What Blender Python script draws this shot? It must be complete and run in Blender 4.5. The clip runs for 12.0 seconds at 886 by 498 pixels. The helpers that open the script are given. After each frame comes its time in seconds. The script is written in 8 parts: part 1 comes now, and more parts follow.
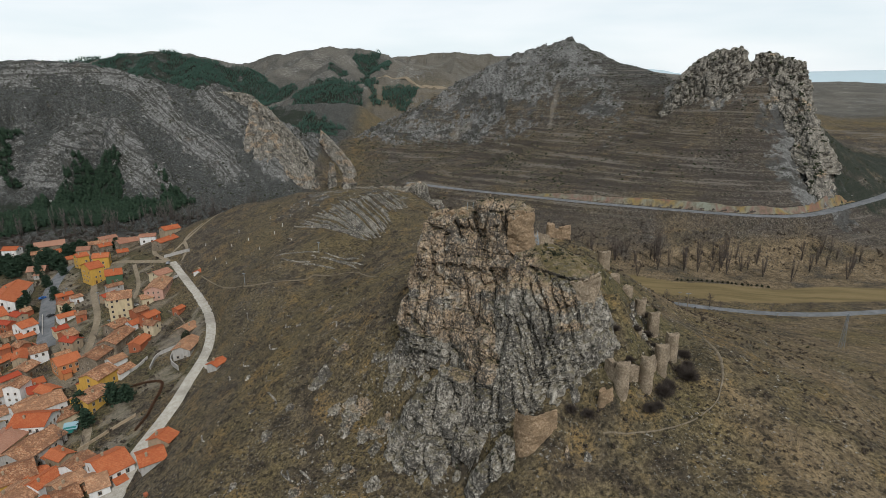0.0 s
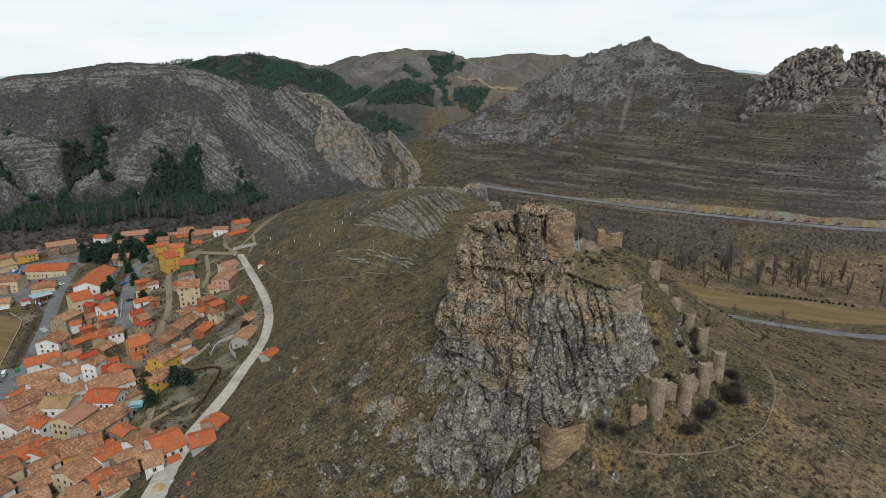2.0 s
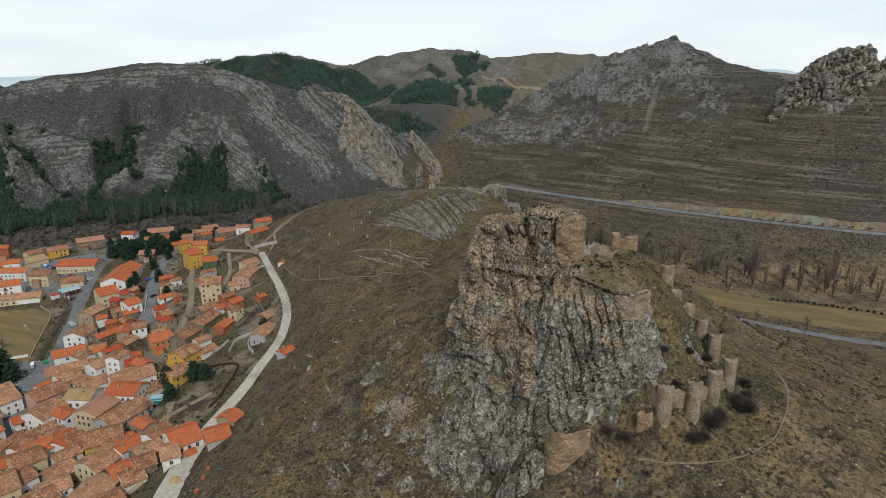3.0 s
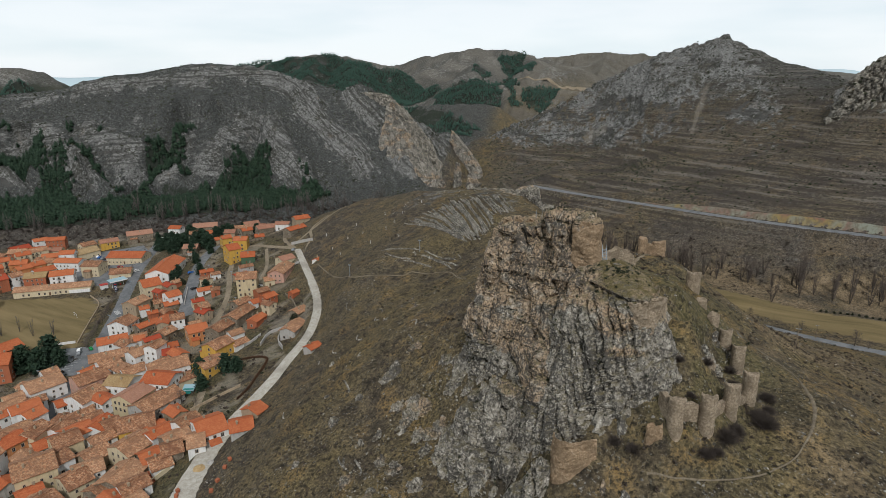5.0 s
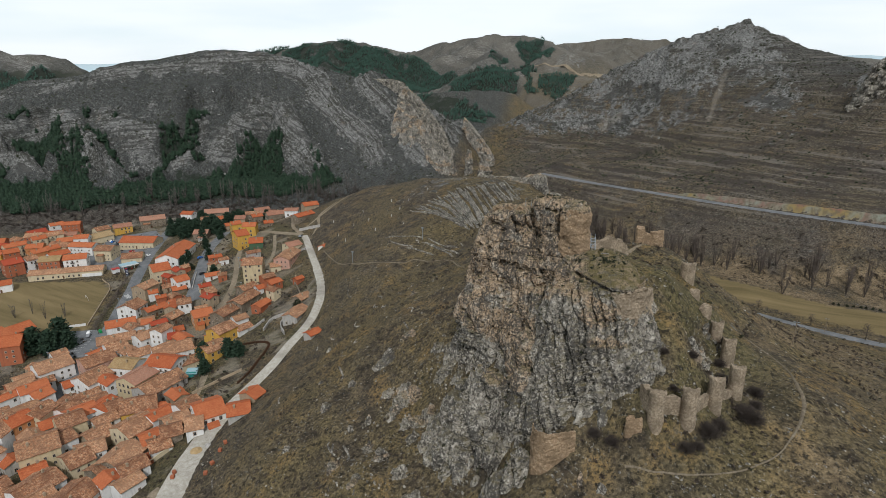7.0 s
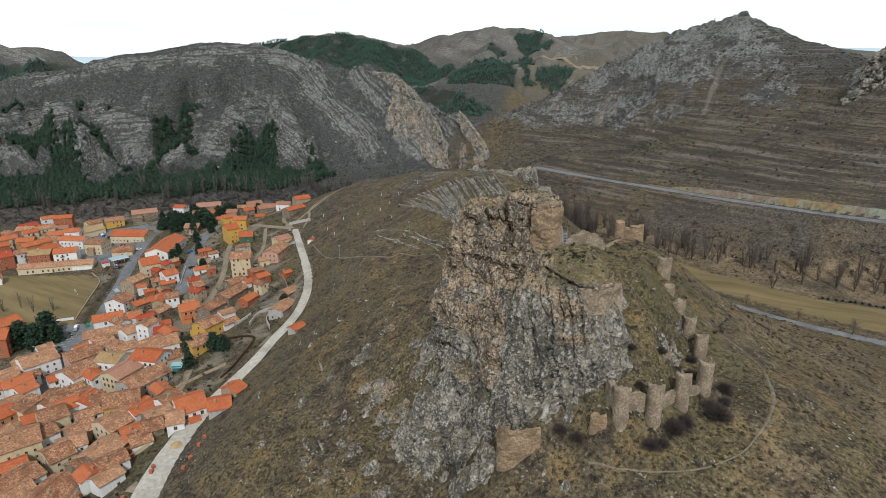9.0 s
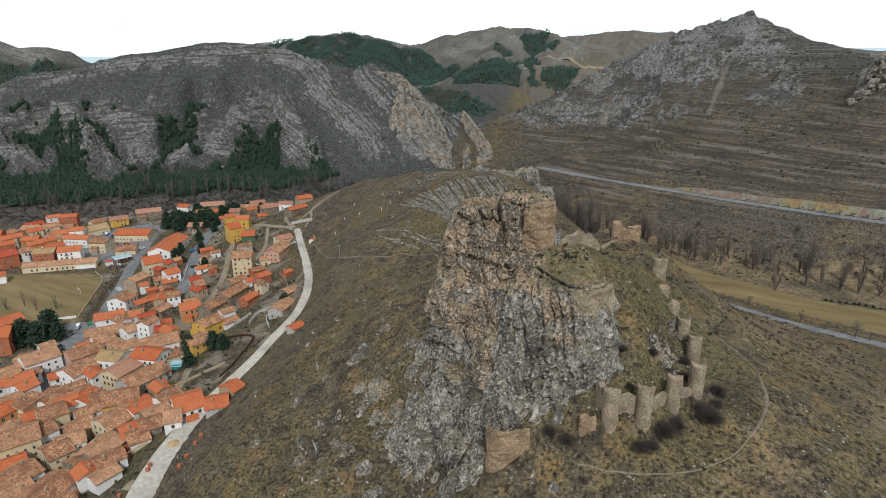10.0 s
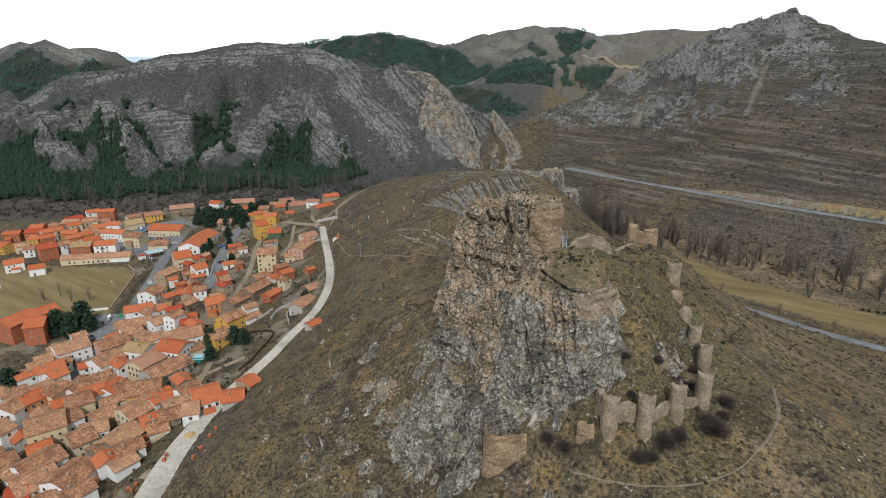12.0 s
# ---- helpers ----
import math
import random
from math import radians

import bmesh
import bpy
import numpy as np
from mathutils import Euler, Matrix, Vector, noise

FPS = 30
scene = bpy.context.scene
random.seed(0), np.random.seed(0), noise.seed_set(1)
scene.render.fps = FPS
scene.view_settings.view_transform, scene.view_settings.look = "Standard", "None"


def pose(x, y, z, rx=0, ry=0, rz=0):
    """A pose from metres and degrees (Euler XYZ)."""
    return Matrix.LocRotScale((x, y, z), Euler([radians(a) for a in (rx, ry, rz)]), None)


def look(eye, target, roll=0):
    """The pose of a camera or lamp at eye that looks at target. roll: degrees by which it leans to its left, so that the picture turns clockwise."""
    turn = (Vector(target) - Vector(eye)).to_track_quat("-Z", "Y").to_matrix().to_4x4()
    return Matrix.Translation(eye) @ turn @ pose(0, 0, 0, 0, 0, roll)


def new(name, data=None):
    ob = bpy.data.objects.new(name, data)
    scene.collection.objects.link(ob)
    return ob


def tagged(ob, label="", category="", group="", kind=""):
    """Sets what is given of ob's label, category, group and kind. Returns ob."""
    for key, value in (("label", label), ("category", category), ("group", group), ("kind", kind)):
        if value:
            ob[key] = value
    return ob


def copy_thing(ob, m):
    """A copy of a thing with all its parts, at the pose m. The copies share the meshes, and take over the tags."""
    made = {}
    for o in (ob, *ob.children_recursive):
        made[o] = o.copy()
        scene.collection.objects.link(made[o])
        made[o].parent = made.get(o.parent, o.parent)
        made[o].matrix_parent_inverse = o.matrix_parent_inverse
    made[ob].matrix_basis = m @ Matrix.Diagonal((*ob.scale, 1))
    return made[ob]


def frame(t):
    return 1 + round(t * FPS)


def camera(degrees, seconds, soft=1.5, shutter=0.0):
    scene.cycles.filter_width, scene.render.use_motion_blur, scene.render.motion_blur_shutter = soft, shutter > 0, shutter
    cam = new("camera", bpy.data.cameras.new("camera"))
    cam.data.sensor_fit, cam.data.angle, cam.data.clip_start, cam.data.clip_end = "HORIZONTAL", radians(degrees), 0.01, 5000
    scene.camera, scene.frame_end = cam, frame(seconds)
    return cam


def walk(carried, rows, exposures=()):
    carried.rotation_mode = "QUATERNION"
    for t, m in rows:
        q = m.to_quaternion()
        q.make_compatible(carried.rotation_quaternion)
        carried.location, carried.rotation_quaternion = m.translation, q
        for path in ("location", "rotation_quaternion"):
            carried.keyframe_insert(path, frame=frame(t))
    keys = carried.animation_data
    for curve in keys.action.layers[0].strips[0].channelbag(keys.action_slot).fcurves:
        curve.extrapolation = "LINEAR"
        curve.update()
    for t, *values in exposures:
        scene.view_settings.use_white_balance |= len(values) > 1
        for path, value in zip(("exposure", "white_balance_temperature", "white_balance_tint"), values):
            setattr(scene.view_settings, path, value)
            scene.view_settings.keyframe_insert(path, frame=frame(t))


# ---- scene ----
cam = camera(76.0, 12.0, soft=0.6)
PATH = [
    (0, (-0.08, -0.84, 119.595), (-0.08, 1.075, 119.019), 0.1),
    (0.5, (2.127, -0.721, 119.642), (2.036, 1.192, 119.066), 0.0),
    (1, (4.512, -0.156, 119.372), (4.331, 1.751, 118.798), 0.0),
    (1.5, (6.531, 0.59, 119.52), (6.314, 2.493, 118.946), 0.0),
    (2, (8.282, 1.081, 119.607), (8.037, 2.981, 119.034), 0.1),
    (2.5, (10.073, 1.23, 120.016), (9.787, 3.124, 119.442), 0.1),
    (3, (11.853, 1.469, 120.333), (11.526, 3.356, 119.758), 0.1),
    (5, (19.026, 4.186, 120.069), (18.547, 6.041, 119.495), 0.1),
    (5.5, (20.742, 5.124, 120.006), (20.232, 6.971, 119.433), 0.1),
    (6, (22.642, 6.105, 119.767), (22.109, 7.946, 119.195), 0.1),
    (6.5, (24.3, 6.775, 119.698), (23.764, 8.61, 119.111), 0.1),
    (7, (26.114, 7.516, 119.636), (25.578, 9.342, 119.021), 0.1),
    (9, (32.639, 10.753, 119.569), (32.102, 12.571, 118.932), 0.1),
    (9.5, (34.166, 11.382, 119.548), (33.623, 13.198, 118.911), 0.1),
    (10, (35.653, 12.035, 119.435), (35.095, 13.847, 118.798), 0.1),
    (10.5, (37.092, 12.669, 119.443), (36.514, 14.475, 118.805), 0.0),
    (11, (38.639, 13.583, 119.336), (38.033, 15.379, 118.698), 0.0),
    (11.5, (40.096, 14.39, 119.334), (39.459, 16.176, 118.695), -0.0),
    (12, (41.518, 15.146, 119.316), (40.851, 16.92, 118.678), -0.0),
]
EXPOSURES = [(0, -0.76, 6350, 10), (6, -0.78, 6300, 10), (9, -0.48, 6220, 10), (12, -0.43, 6220, 10)]
walk(cam, [(t, look(eye, target, roll)) for t, eye, target, roll in PATH], EXPOSURES)

# ---- sky and light: a bright, thinly overcast winter sky ----
SUN_AZ, SUN_EL = radians(158), radians(46)
world = bpy.data.worlds.new("overcast_sky")
scene.world = world
world.use_nodes = True
wt = world.node_tree
wt.nodes.clear()
w_out = wt.nodes.new("ShaderNodeOutputWorld")
w_bg = wt.nodes.new("ShaderNodeBackground")
w_sky = wt.nodes.new("ShaderNodeTexSky")
w_sky.sky_type = "NISHITA"
w_sky.sun_disc = False
w_sky.sun_elevation, w_sky.sun_rotation = SUN_EL, SUN_AZ
w_gain = wt.nodes.new("ShaderNodeVectorMath")
w_gain.operation = "SCALE"
w_gain.inputs["Scale"].default_value = 0.10
w_geo = wt.nodes.new("ShaderNodeTexCoord")
w_map = wt.nodes.new("ShaderNodeMapping")
w_map.inputs["Scale"].default_value = (1.6, 1.6, 9.0)
w_noise = wt.nodes.new("ShaderNodeTexNoise")
w_noise.inputs["Scale"].default_value = 1.7
w_noise.inputs["Detail"].default_value = 6.0
w_ramp = wt.nodes.new("ShaderNodeValToRGB")
w_ramp.color_ramp.elements[0].position, w_ramp.color_ramp.elements[0].color = 0.30, (0.80, 0.89, 0.92, 1)
w_ramp.color_ramp.elements[1].position, w_ramp.color_ramp.elements[1].color = 0.55, (0.95, 0.99, 1.0, 1)
w_mix = wt.nodes.new("ShaderNodeMix")
w_mix.data_type = "RGBA"
w_mix.inputs[0].default_value = 0.88
wt.links.new(w_sky.outputs[0], w_gain.inputs[0])
wt.links.new(w_geo.outputs["Generated"], w_map.inputs[0])
wt.links.new(w_map.outputs[0], w_noise.inputs["Vector"])
wt.links.new(w_noise.outputs[0], w_ramp.inputs[0])
wt.links.new(w_gain.outputs[0], w_mix.inputs[6])
wt.links.new(w_ramp.outputs[0], w_mix.inputs[7])
wt.links.new(w_mix.outputs[2], w_bg.inputs[0])
# a thin overcast is brightest low down and duller overhead
w_sep = wt.nodes.new("ShaderNodeSeparateXYZ")
w_low = wt.nodes.new("ShaderNodeMapRange")
w_low.interpolation_type = "SMOOTHSTEP"
for key, value in (("From Min", 0.0), ("From Max", 0.75), ("To Min", 1.75), ("To Max", 0.95)):
    w_low.inputs[key].default_value = value
wt.links.new(w_geo.outputs["Generated"], w_sep.inputs[0])
wt.links.new(w_sep.outputs["Z"], w_low.inputs["Value"])
wt.links.new(w_low.outputs[0], w_bg.inputs[1])
wt.links.new(w_bg.outputs[0], w_out.inputs[0])

sun = new("sun", bpy.data.lights.new("sun", "SUN"))
sun.data.energy, sun.data.angle, sun.data.color = 3.8, radians(6), (1.0, 0.975, 0.94)
sun.matrix_world = look((0, 0, 0), (-math.sin(SUN_AZ) * math.cos(SUN_EL), -math.cos(SUN_AZ) * math.cos(SUN_EL), -math.sin(SUN_EL)))

# ---- materials ----
class Nodes:
    """A small writer of node materials."""

    def __init__(self, name, rough=0.9, spec=0.2):
        self.mat = bpy.data.materials.new(name)
        self.mat.use_nodes = True
        self.tree = self.mat.node_tree
        self.bsdf = self.tree.nodes["Principled BSDF"]
        self.bsdf.inputs["Roughness"].default_value = rough
        self.bsdf.inputs["Specular IOR Level"].default_value = spec
        self.pos = self.tree.nodes.new("ShaderNodeNewGeometry").outputs["Position"]

    def add(self, kind, **sockets):
        node = self.tree.nodes.new(kind)
        for key, value in sockets.items():
            self.put(node.inputs[key.replace("_", " ")], value)
        return node

    def put(self, socket, value):
        if hasattr(value, "is_output"):
            self.tree.links.new(value, socket)
        else:
            socket.default_value = value

    def stretch(self, scale, turn=(0, 0, 0), local=False):
        src = self.add("ShaderNodeTexCoord").outputs["Object"] if local else self.pos
        if any(turn):
            src = self.add("ShaderNodeMapping", Vector=src, Rotation=turn).outputs[0]
        return self.add("ShaderNodeMapping", Vector=src, Scale=scale).outputs[0]

    def noise(self, size, detail=4.0, rough=0.55, vector=None, warp=0.0):
        node = self.add("ShaderNodeTexNoise", Vector=vector or self.pos, Scale=1.0 / size, Detail=detail, Roughness=rough, Distortion=warp)
        return node.outputs[0]

    def cracks(self, size, vector=None, feature="DISTANCE_TO_EDGE"):
        node = self.tree.nodes.new("ShaderNodeTexVoronoi")
        node.feature = feature
        self.put(node.inputs["Vector"], vector or self.pos)
        node.inputs["Scale"].default_value = 1.0 / size
        return node.outputs["Distance"]

    def ramp(self, fac, *stops):
        node = self.add("ShaderNodeValToRGB", Fac=fac)
        el = node.color_ramp.elements
        while len(el) < len(stops):
            el.new(0.5)
        for e, (p, c) in zip(el, stops):
            e.position = p
            e.color = (c, c, c, 1) if isinstance(c, (int, float)) else (*c, 1)
        return node.outputs[0]

    def mix(self, fac, a, b, how="MIX"):
        node = self.tree.nodes.new("ShaderNodeMix")
        node.data_type, node.blend_type = "RGBA", how
        for i, v in ((0, fac), (6, a), (7, b)):
            self.put(node.inputs[i], (*v, 1) if isinstance(v, tuple) and len(v) == 3 else v)
        return node.outputs[2]

    def math(self, how, a, b=0.0):
        node = self.tree.nodes.new("ShaderNodeMath")
        node.operation = how
        self.put(node.inputs[0], a)
        self.put(node.inputs[1], b)
        return node.outputs[0]

    def attr(self, name):
        node = self.tree.nodes.new("ShaderNodeAttribute")
        node.attribute_name = name
        return node.outputs["Fac"]

    def chance(self, island=False):
        return self.add("ShaderNodeNewGeometry").outputs["Random Per Island"] if island else self.add("ShaderNodeObjectInfo").outputs["Random"]

    def done(self, colour, bump=None, depth=0.1, strength=1.0):
        self.put(self.bsdf.inputs["Base Color"], (*colour, 1) if isinstance(colour, tuple) else colour)
        if bump is not None:
            node = self.add("ShaderNodeBump", Height=bump, Distance=depth, Strength=strength)
            self.tree.links.new(node.outputs[0], self.bsdf.inputs["Normal"])
        return self.mat


def limestone_colour(n, grain=1.0):
    """Grey weathered limestone with dark lichen spots and ochre breaks."""
    big = n.noise(9 * grain, 5)
    mid = n.noise(1.7 * grain, 6, 0.62)
    fine = n.noise(0.35 * grain, 5, 0.65)
    grey = n.ramp(mid, (0.30, (0.10, 0.095, 0.088)), (0.46, (0.23, 0.22, 0.205)), (0.62, (0.36, 0.35, 0.33)), (0.78, (0.50, 0.49, 0.47)))
    grey = n.mix(n.ramp(fine, (0.36, 1.0), (0.50, 0.0)), grey, (0.075, 0.07, 0.065))
    ochre = n.ramp(fine, (0.3, (0.20, 0.13, 0.085)), (0.7, (0.40, 0.29, 0.20)))
    return grey, ochre, big, mid, fine


def ground_material():
    n = Nodes("hill_ground", 0.95, 0.1)
    patch, mid, fine = n.noise(34, 5, 0.6), n.noise(5.5, 6, 0.62), n.noise(0.9, 5, 0.65)
    tuft = n.noise(0.28, 3, 0.7)
    soil = n.ramp(n.math("ADD", n.math("MULTIPLY", mid, 0.5), n.math("MULTIPLY", fine, 0.5)), (0.38, (0.026, 0.022, 0.017)), (0.5, (0.090, 0.071, 0.048)), (0.62, (0.198, 0.157, 0.105)))
    grass = n.ramp(fine, (0.34, (0.048, 0.039, 0.019)), (0.5, (0.138, 0.107, 0.051)), (0.66, (0.255, 0.200, 0.105)))
    col = n.mix(n.ramp(n.math("ADD", n.math("MULTIPLY", patch, 0.55), n.math("MULTIPLY", mid, 0.45)), (0.42, 0.0), (0.57, 0.88)), soil, grass)
    col = n.mix(n.ramp(n.noise(19, 5, 0.65), (0.40, 0.3), (0.52, 0.0)), col, (0.055, 0.047, 0.037))
    col = n.mix(n.attr("grass"), col, n.mix(0.5, grass, n.ramp(mid, (0.3, (0.030, 0.038, 0.014)), (0.7, (0.088, 0.092, 0.036)))))
    ochre = n.ramp(n.noise(11, 5, 0.62), (0.53, 0.0), (0.64, 0.85))
    col = n.mix(n.math("MULTIPLY", ochre, n.ramp(fine, (0.4, 0.0), (0.6, 1.0))), col, (0.235, 0.150, 0.058))
    col = n.mix(n.attr("straw"), col, n.ramp(n.math("ADD", n.math("MULTIPLY", fine, 0.5), n.math("MULTIPLY", mid, 0.5)), (0.38, (0.085, 0.064, 0.040)), (0.5, (0.185, 0.137, 0.082)), (0.62, (0.29, 0.22, 0.14))))
    coarse = n.math("ADD", n.math("MULTIPLY", fine, 0.5), n.math("MULTIPLY", n.noise(2.3, 4, 0.75), 0.5))
    scrub = n.ramp(coarse, (0.38, (0.022, 0.0200, 0.0190)), (0.48, (0.058, 0.0515, 0.0475)), (0.54, (0.094, 0.083, 0.076)), (0.62, (0.170, 0.154, 0.140)))
    col = n.mix(n.math("MULTIPLY", n.attr("scrub"), n.ramp(mid, (0.25, 0.45), (0.55, 1.0))), col, scrub)
    # cool grey heath; its blue cast paints distance haze into the ground colour
    hazed_heath = n.ramp(coarse, (0.38, (0.018, 0.021, 0.021)), (0.48, (0.046, 0.051, 0.051)), (0.54, (0.080, 0.086, 0.085)), (0.62, (0.150, 0.156, 0.151)))
    col = n.mix(n.math("MULTIPLY", n.attr("hazed_heath"), 0.9), col, hazed_heath)
    col = n.mix(n.ramp(n.noise(1.6, 5, 0.7), (0.38, 0.9), (0.47, 0.0)), col, (0.021, 0.019, 0.014))
    col = n.mix(n.ramp(tuft, (0.36, 0.75), (0.48, 0.0)), col, (0.035, 0.029, 0.021))
    dots = n.ramp(n.cracks(1.15, feature="F1"), (0.20, 1.0), (0.30, 0.0))
    col = n.mix(n.math("MULTIPLY", dots, n.ramp(n.noise(3.2, 4, 0.65), (0.44, 0.0), (0.56, 0.85))), col, (0.022, 0.020, 0.015))
    stones = n.ramp(n.noise(0.75, 4, 0.7), (0.60, 0.0), (0.65, 1.0))
    col = n.mix(n.math("MULTIPLY", stones, n.ramp(n.noise(15, 4), (0.45, 0.25), (0.60, 1.0))), col, (0.24, 0.23, 0.21))
    grey, och, big, m2, f2 = limestone_colour(n, 2.2)
    bed = n.add("ShaderNodeCombineXYZ", X=n.math("MULTIPLY", n.attr("strata"), 0.42), Y=n.math("MULTIPLY", n.noise(30, 3), 3.0)).outputs[0]
    bands = n.noise(1.0, 3, 0.6, bed)
    rock = n.mix(0.45, grey, (0.150, 0.157, 0.155))
    rock = n.mix(n.ramp(n.noise(0.9, 4, 0.75), (0.42, 0.75), (0.52, 0.0)), rock, (0.060, 0.057, 0.052))
    rock = n.mix(n.ramp(bands, (0.43, 0.8), (0.51, 0.0)), rock, (0.050, 0.048, 0.045))
    rock = n.mix(n.ramp(big, (0.62, 0.0), (0.74, 0.28)), rock, och)
    edge = n.math("ADD", n.attr("rock"), n.math("MULTIPLY", n.math("SUBTRACT", n.noise(7, 6, 0.65), 0.5), 2.0))
    terrace = n.noise(1.0, 3, 0.5, n.stretch((0.012, 0.012, 0.55)))
    col = n.mix(n.math("MULTIPLY", n.attr("terrace"), n.ramp(terrace, (0.40, 0.65), (0.47, 0.0), (0.58, 0.0), (0.64, 0.4))), col, n.ramp(terrace, (0.49, (0.04, 0.034, 0.03)), (0.51, (0.19, 0.170, 0.148))))
    col = n.mix(n.ramp(edge, (0.32, 0.0), (0.52, 1.0)), col, rock)
    speck = n.math("ADD", n.math("MULTIPLY", n.noise(2.4, 4, 0.8), 0.7), n.math("MULTIPLY", n.noise(21, 4, 0.6), 0.3))
    col = n.mix(n.math("MULTIPLY", n.ramp(speck, (0.505, 0.0), (0.55, 0.85)), n.ramp(edge, (0.32, 0.0), (0.52, 1.0))), col, (0.034, 0.034, 0.027))
    bushes = n.ramp(n.cracks(4.6, feature="F1"), (0.17, 1.0), (0.27, 0.0))
    far = n.math("MAXIMUM", n.attr("scrub"), n.attr("rock"))
    col = n.mix(n.math("MULTIPLY", n.math("MULTIPLY", bushes, far), n.ramp(n.noise(16, 4, 0.6), (0.40, 0.0), (0.52, 0.9))), col, (0.030, 0.032, 0.024))
    wood = n.ramp(fine, (0.3, (0.012, 0.018, 0.013)), (0.7, (0.036, 0.042, 0.031)))
    col = n.mix(n.ramp(n.math("ADD", n.attr("pine"), n.math("MULTIPLY", n.math("SUBTRACT", n.noise(24, 6, 0.65), 0.5), 1.2)), (0.42, 0.0), (0.58, 0.9)), col, wood)
    field = n.ramp(n.noise(1.0, 5, 0.6, n.stretch((0.02, 0.16, 0.1), (0, 0, 0.2))), (0.3, (0.125, 0.098, 0.046)), (0.7, (0.225, 0.168, 0.085)))
    col = n.mix(n.attr("field"), col, field)
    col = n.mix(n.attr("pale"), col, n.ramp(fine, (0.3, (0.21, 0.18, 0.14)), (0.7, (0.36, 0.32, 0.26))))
    height = n.math("ADD", n.math("MULTIPLY", fine, 0.6), n.math("MULTIPLY", tuft, 0.4))
    return n.done(col, height, 0.45, 0.8)


def rock_material():
    n = Nodes("limestone_cliff", 0.9, 0.2)
    big, mid, fine = n.noise(6, 5, 0.6), n.noise(1.3, 6, 0.65), n.noise(0.3, 5, 0.65)
    grey = n.ramp(mid, (0.34, (0.158, 0.142, 0.117)), (0.50, (0.305, 0.279, 0.232)), (0.65, (0.515, 0.48, 0.415)))
    tan = n.ramp(mid, (0.34, (0.26, 0.182, 0.112)), (0.52, (0.43, 0.315, 0.205)), (0.70, (0.58, 0.455, 0.32)))
    warm = n.math("ADD", n.attr("ochre"), n.math("MULTIPLY", n.math("SUBTRACT", n.noise(2.8, 5, 0.6), 0.5), 1.6))
    col = n.mix(n.ramp(warm, (0.45, 0.0), (0.75, 0.9)), grey, tan)
    col = n.mix(n.ramp(fine, (0.36, 0.7), (0.43, 0.0)), col, (0.10, 0.09, 0.078))
    lichen = n.math("ADD", n.math("MULTIPLY", n.noise(0.62, 6, 0.74), 0.65), n.math("MULTIPLY", big, 0.35))
    col = n.mix(n.ramp(lichen, (0.488, 0.0), (0.525, 0.88)), col, (0.060, 0.056, 0.050))
    streak = n.noise(1.0, 5, 0.6, n.stretch((0.8, 0.8, 0.10)))
    col = n.mix(n.ramp(streak, (0.36, 0.5), (0.45, 0.0)), col, (0.11, 0.10, 0.088))
    col = n.mix(n.ramp(n.cracks(2.1, n.stretch((1, 1, 0.4))), (0.0, 0.8), (0.035, 0.0)), col, (0.04, 0.036, 0.03))
    moss = n.math("MULTIPLY", n.attr("turf"), n.ramp(mid, (0.38, 0.2), (0.56, 1.0)))
    col = n.mix(moss, col, n.ramp(fine, (0.3, (0.07, 0.06, 0.026)), (0.7, (0.17, 0.135, 0.06))))
    bump = n.math("ADD", n.math("MULTIPLY", mid, 1.2), n.math("MULTIPLY", fine, 0.6))
    return n.done(col, bump, 0.5, 0.9)


def masonry_material(name, tone, tone2):
    n = Nodes(name, 0.92, 0.15)
    v = n.stretch((1, 1, 1.7))
    joint = n.ramp(n.cracks(0.42, v), (0.02, 1.0), (0.09, 0.0))
    stone = n.noise(0.45, 3, 0.6)
    stain = n.noise(2.4, 5, 0.6)
    col = n.ramp(stone, (0.3, tuple(0.62 * c for c in tone)), (0.5, tone), (0.7, tone2))
    col = n.mix(n.ramp(stain, (0.42, 0.55), (0.56, 0.0)), col, tuple(0.45 * c for c in tone))
    col = n.mix(n.math("MULTIPLY", joint, 0.22), col, tuple(0.5 * c for c in tone))
    col = n.mix(n.ramp(n.noise(0.22, 4, 0.75), (0.36, 0.7), (0.46, 0.0)), col, tuple(0.35 * c for c in tone))
    return n.done(col, n.math("SUBTRACT", stone, n.math("MULTIPLY", joint, 0.6)), 0.15, 0.9)


def gravel_material(name, dark, light, size=1.5):
    n = Nodes(name, 0.95, 0.15)
    a, b, c = n.noise(size, 6, 0.6), n.noise(0.25, 4, 0.7), n.noise(14, 4)
    col = n.ramp(a, (0.3, dark), (0.7, light))
    col = n.mix(n.ramp(c, (0.5, 0.0), (0.66, 0.6)), col, tuple(0.7 * v for v in dark))
    col = n.mix(n.ramp(b, (0.35, 0.6), (0.5, 0.0)), col, tuple(0.6 * v for v in dark))
    return n.done(col, b, 0.05, 0.6)


def plaster_material(name, tone, dirt=0.5):
    n = Nodes(name, 0.9, 0.2)
    a, b = n.noise(1.6, 5, 0.6), n.noise(1.0, 4, 0.6, n.stretch((1.2, 1.2, 0.18)))
    col = n.mix(n.ramp(a, (0.35, 0.35 * dirt), (0.6, 0.0)), tone, tuple(0.6 * c for c in tone))
    col = n.mix(n.ramp(b, (0.36, 0.7 * dirt), (0.5, 0.0)), col, tuple(0.5 * c + 0.02 for c in tone))
    return n.done(col, a, 0.02, 0.4)


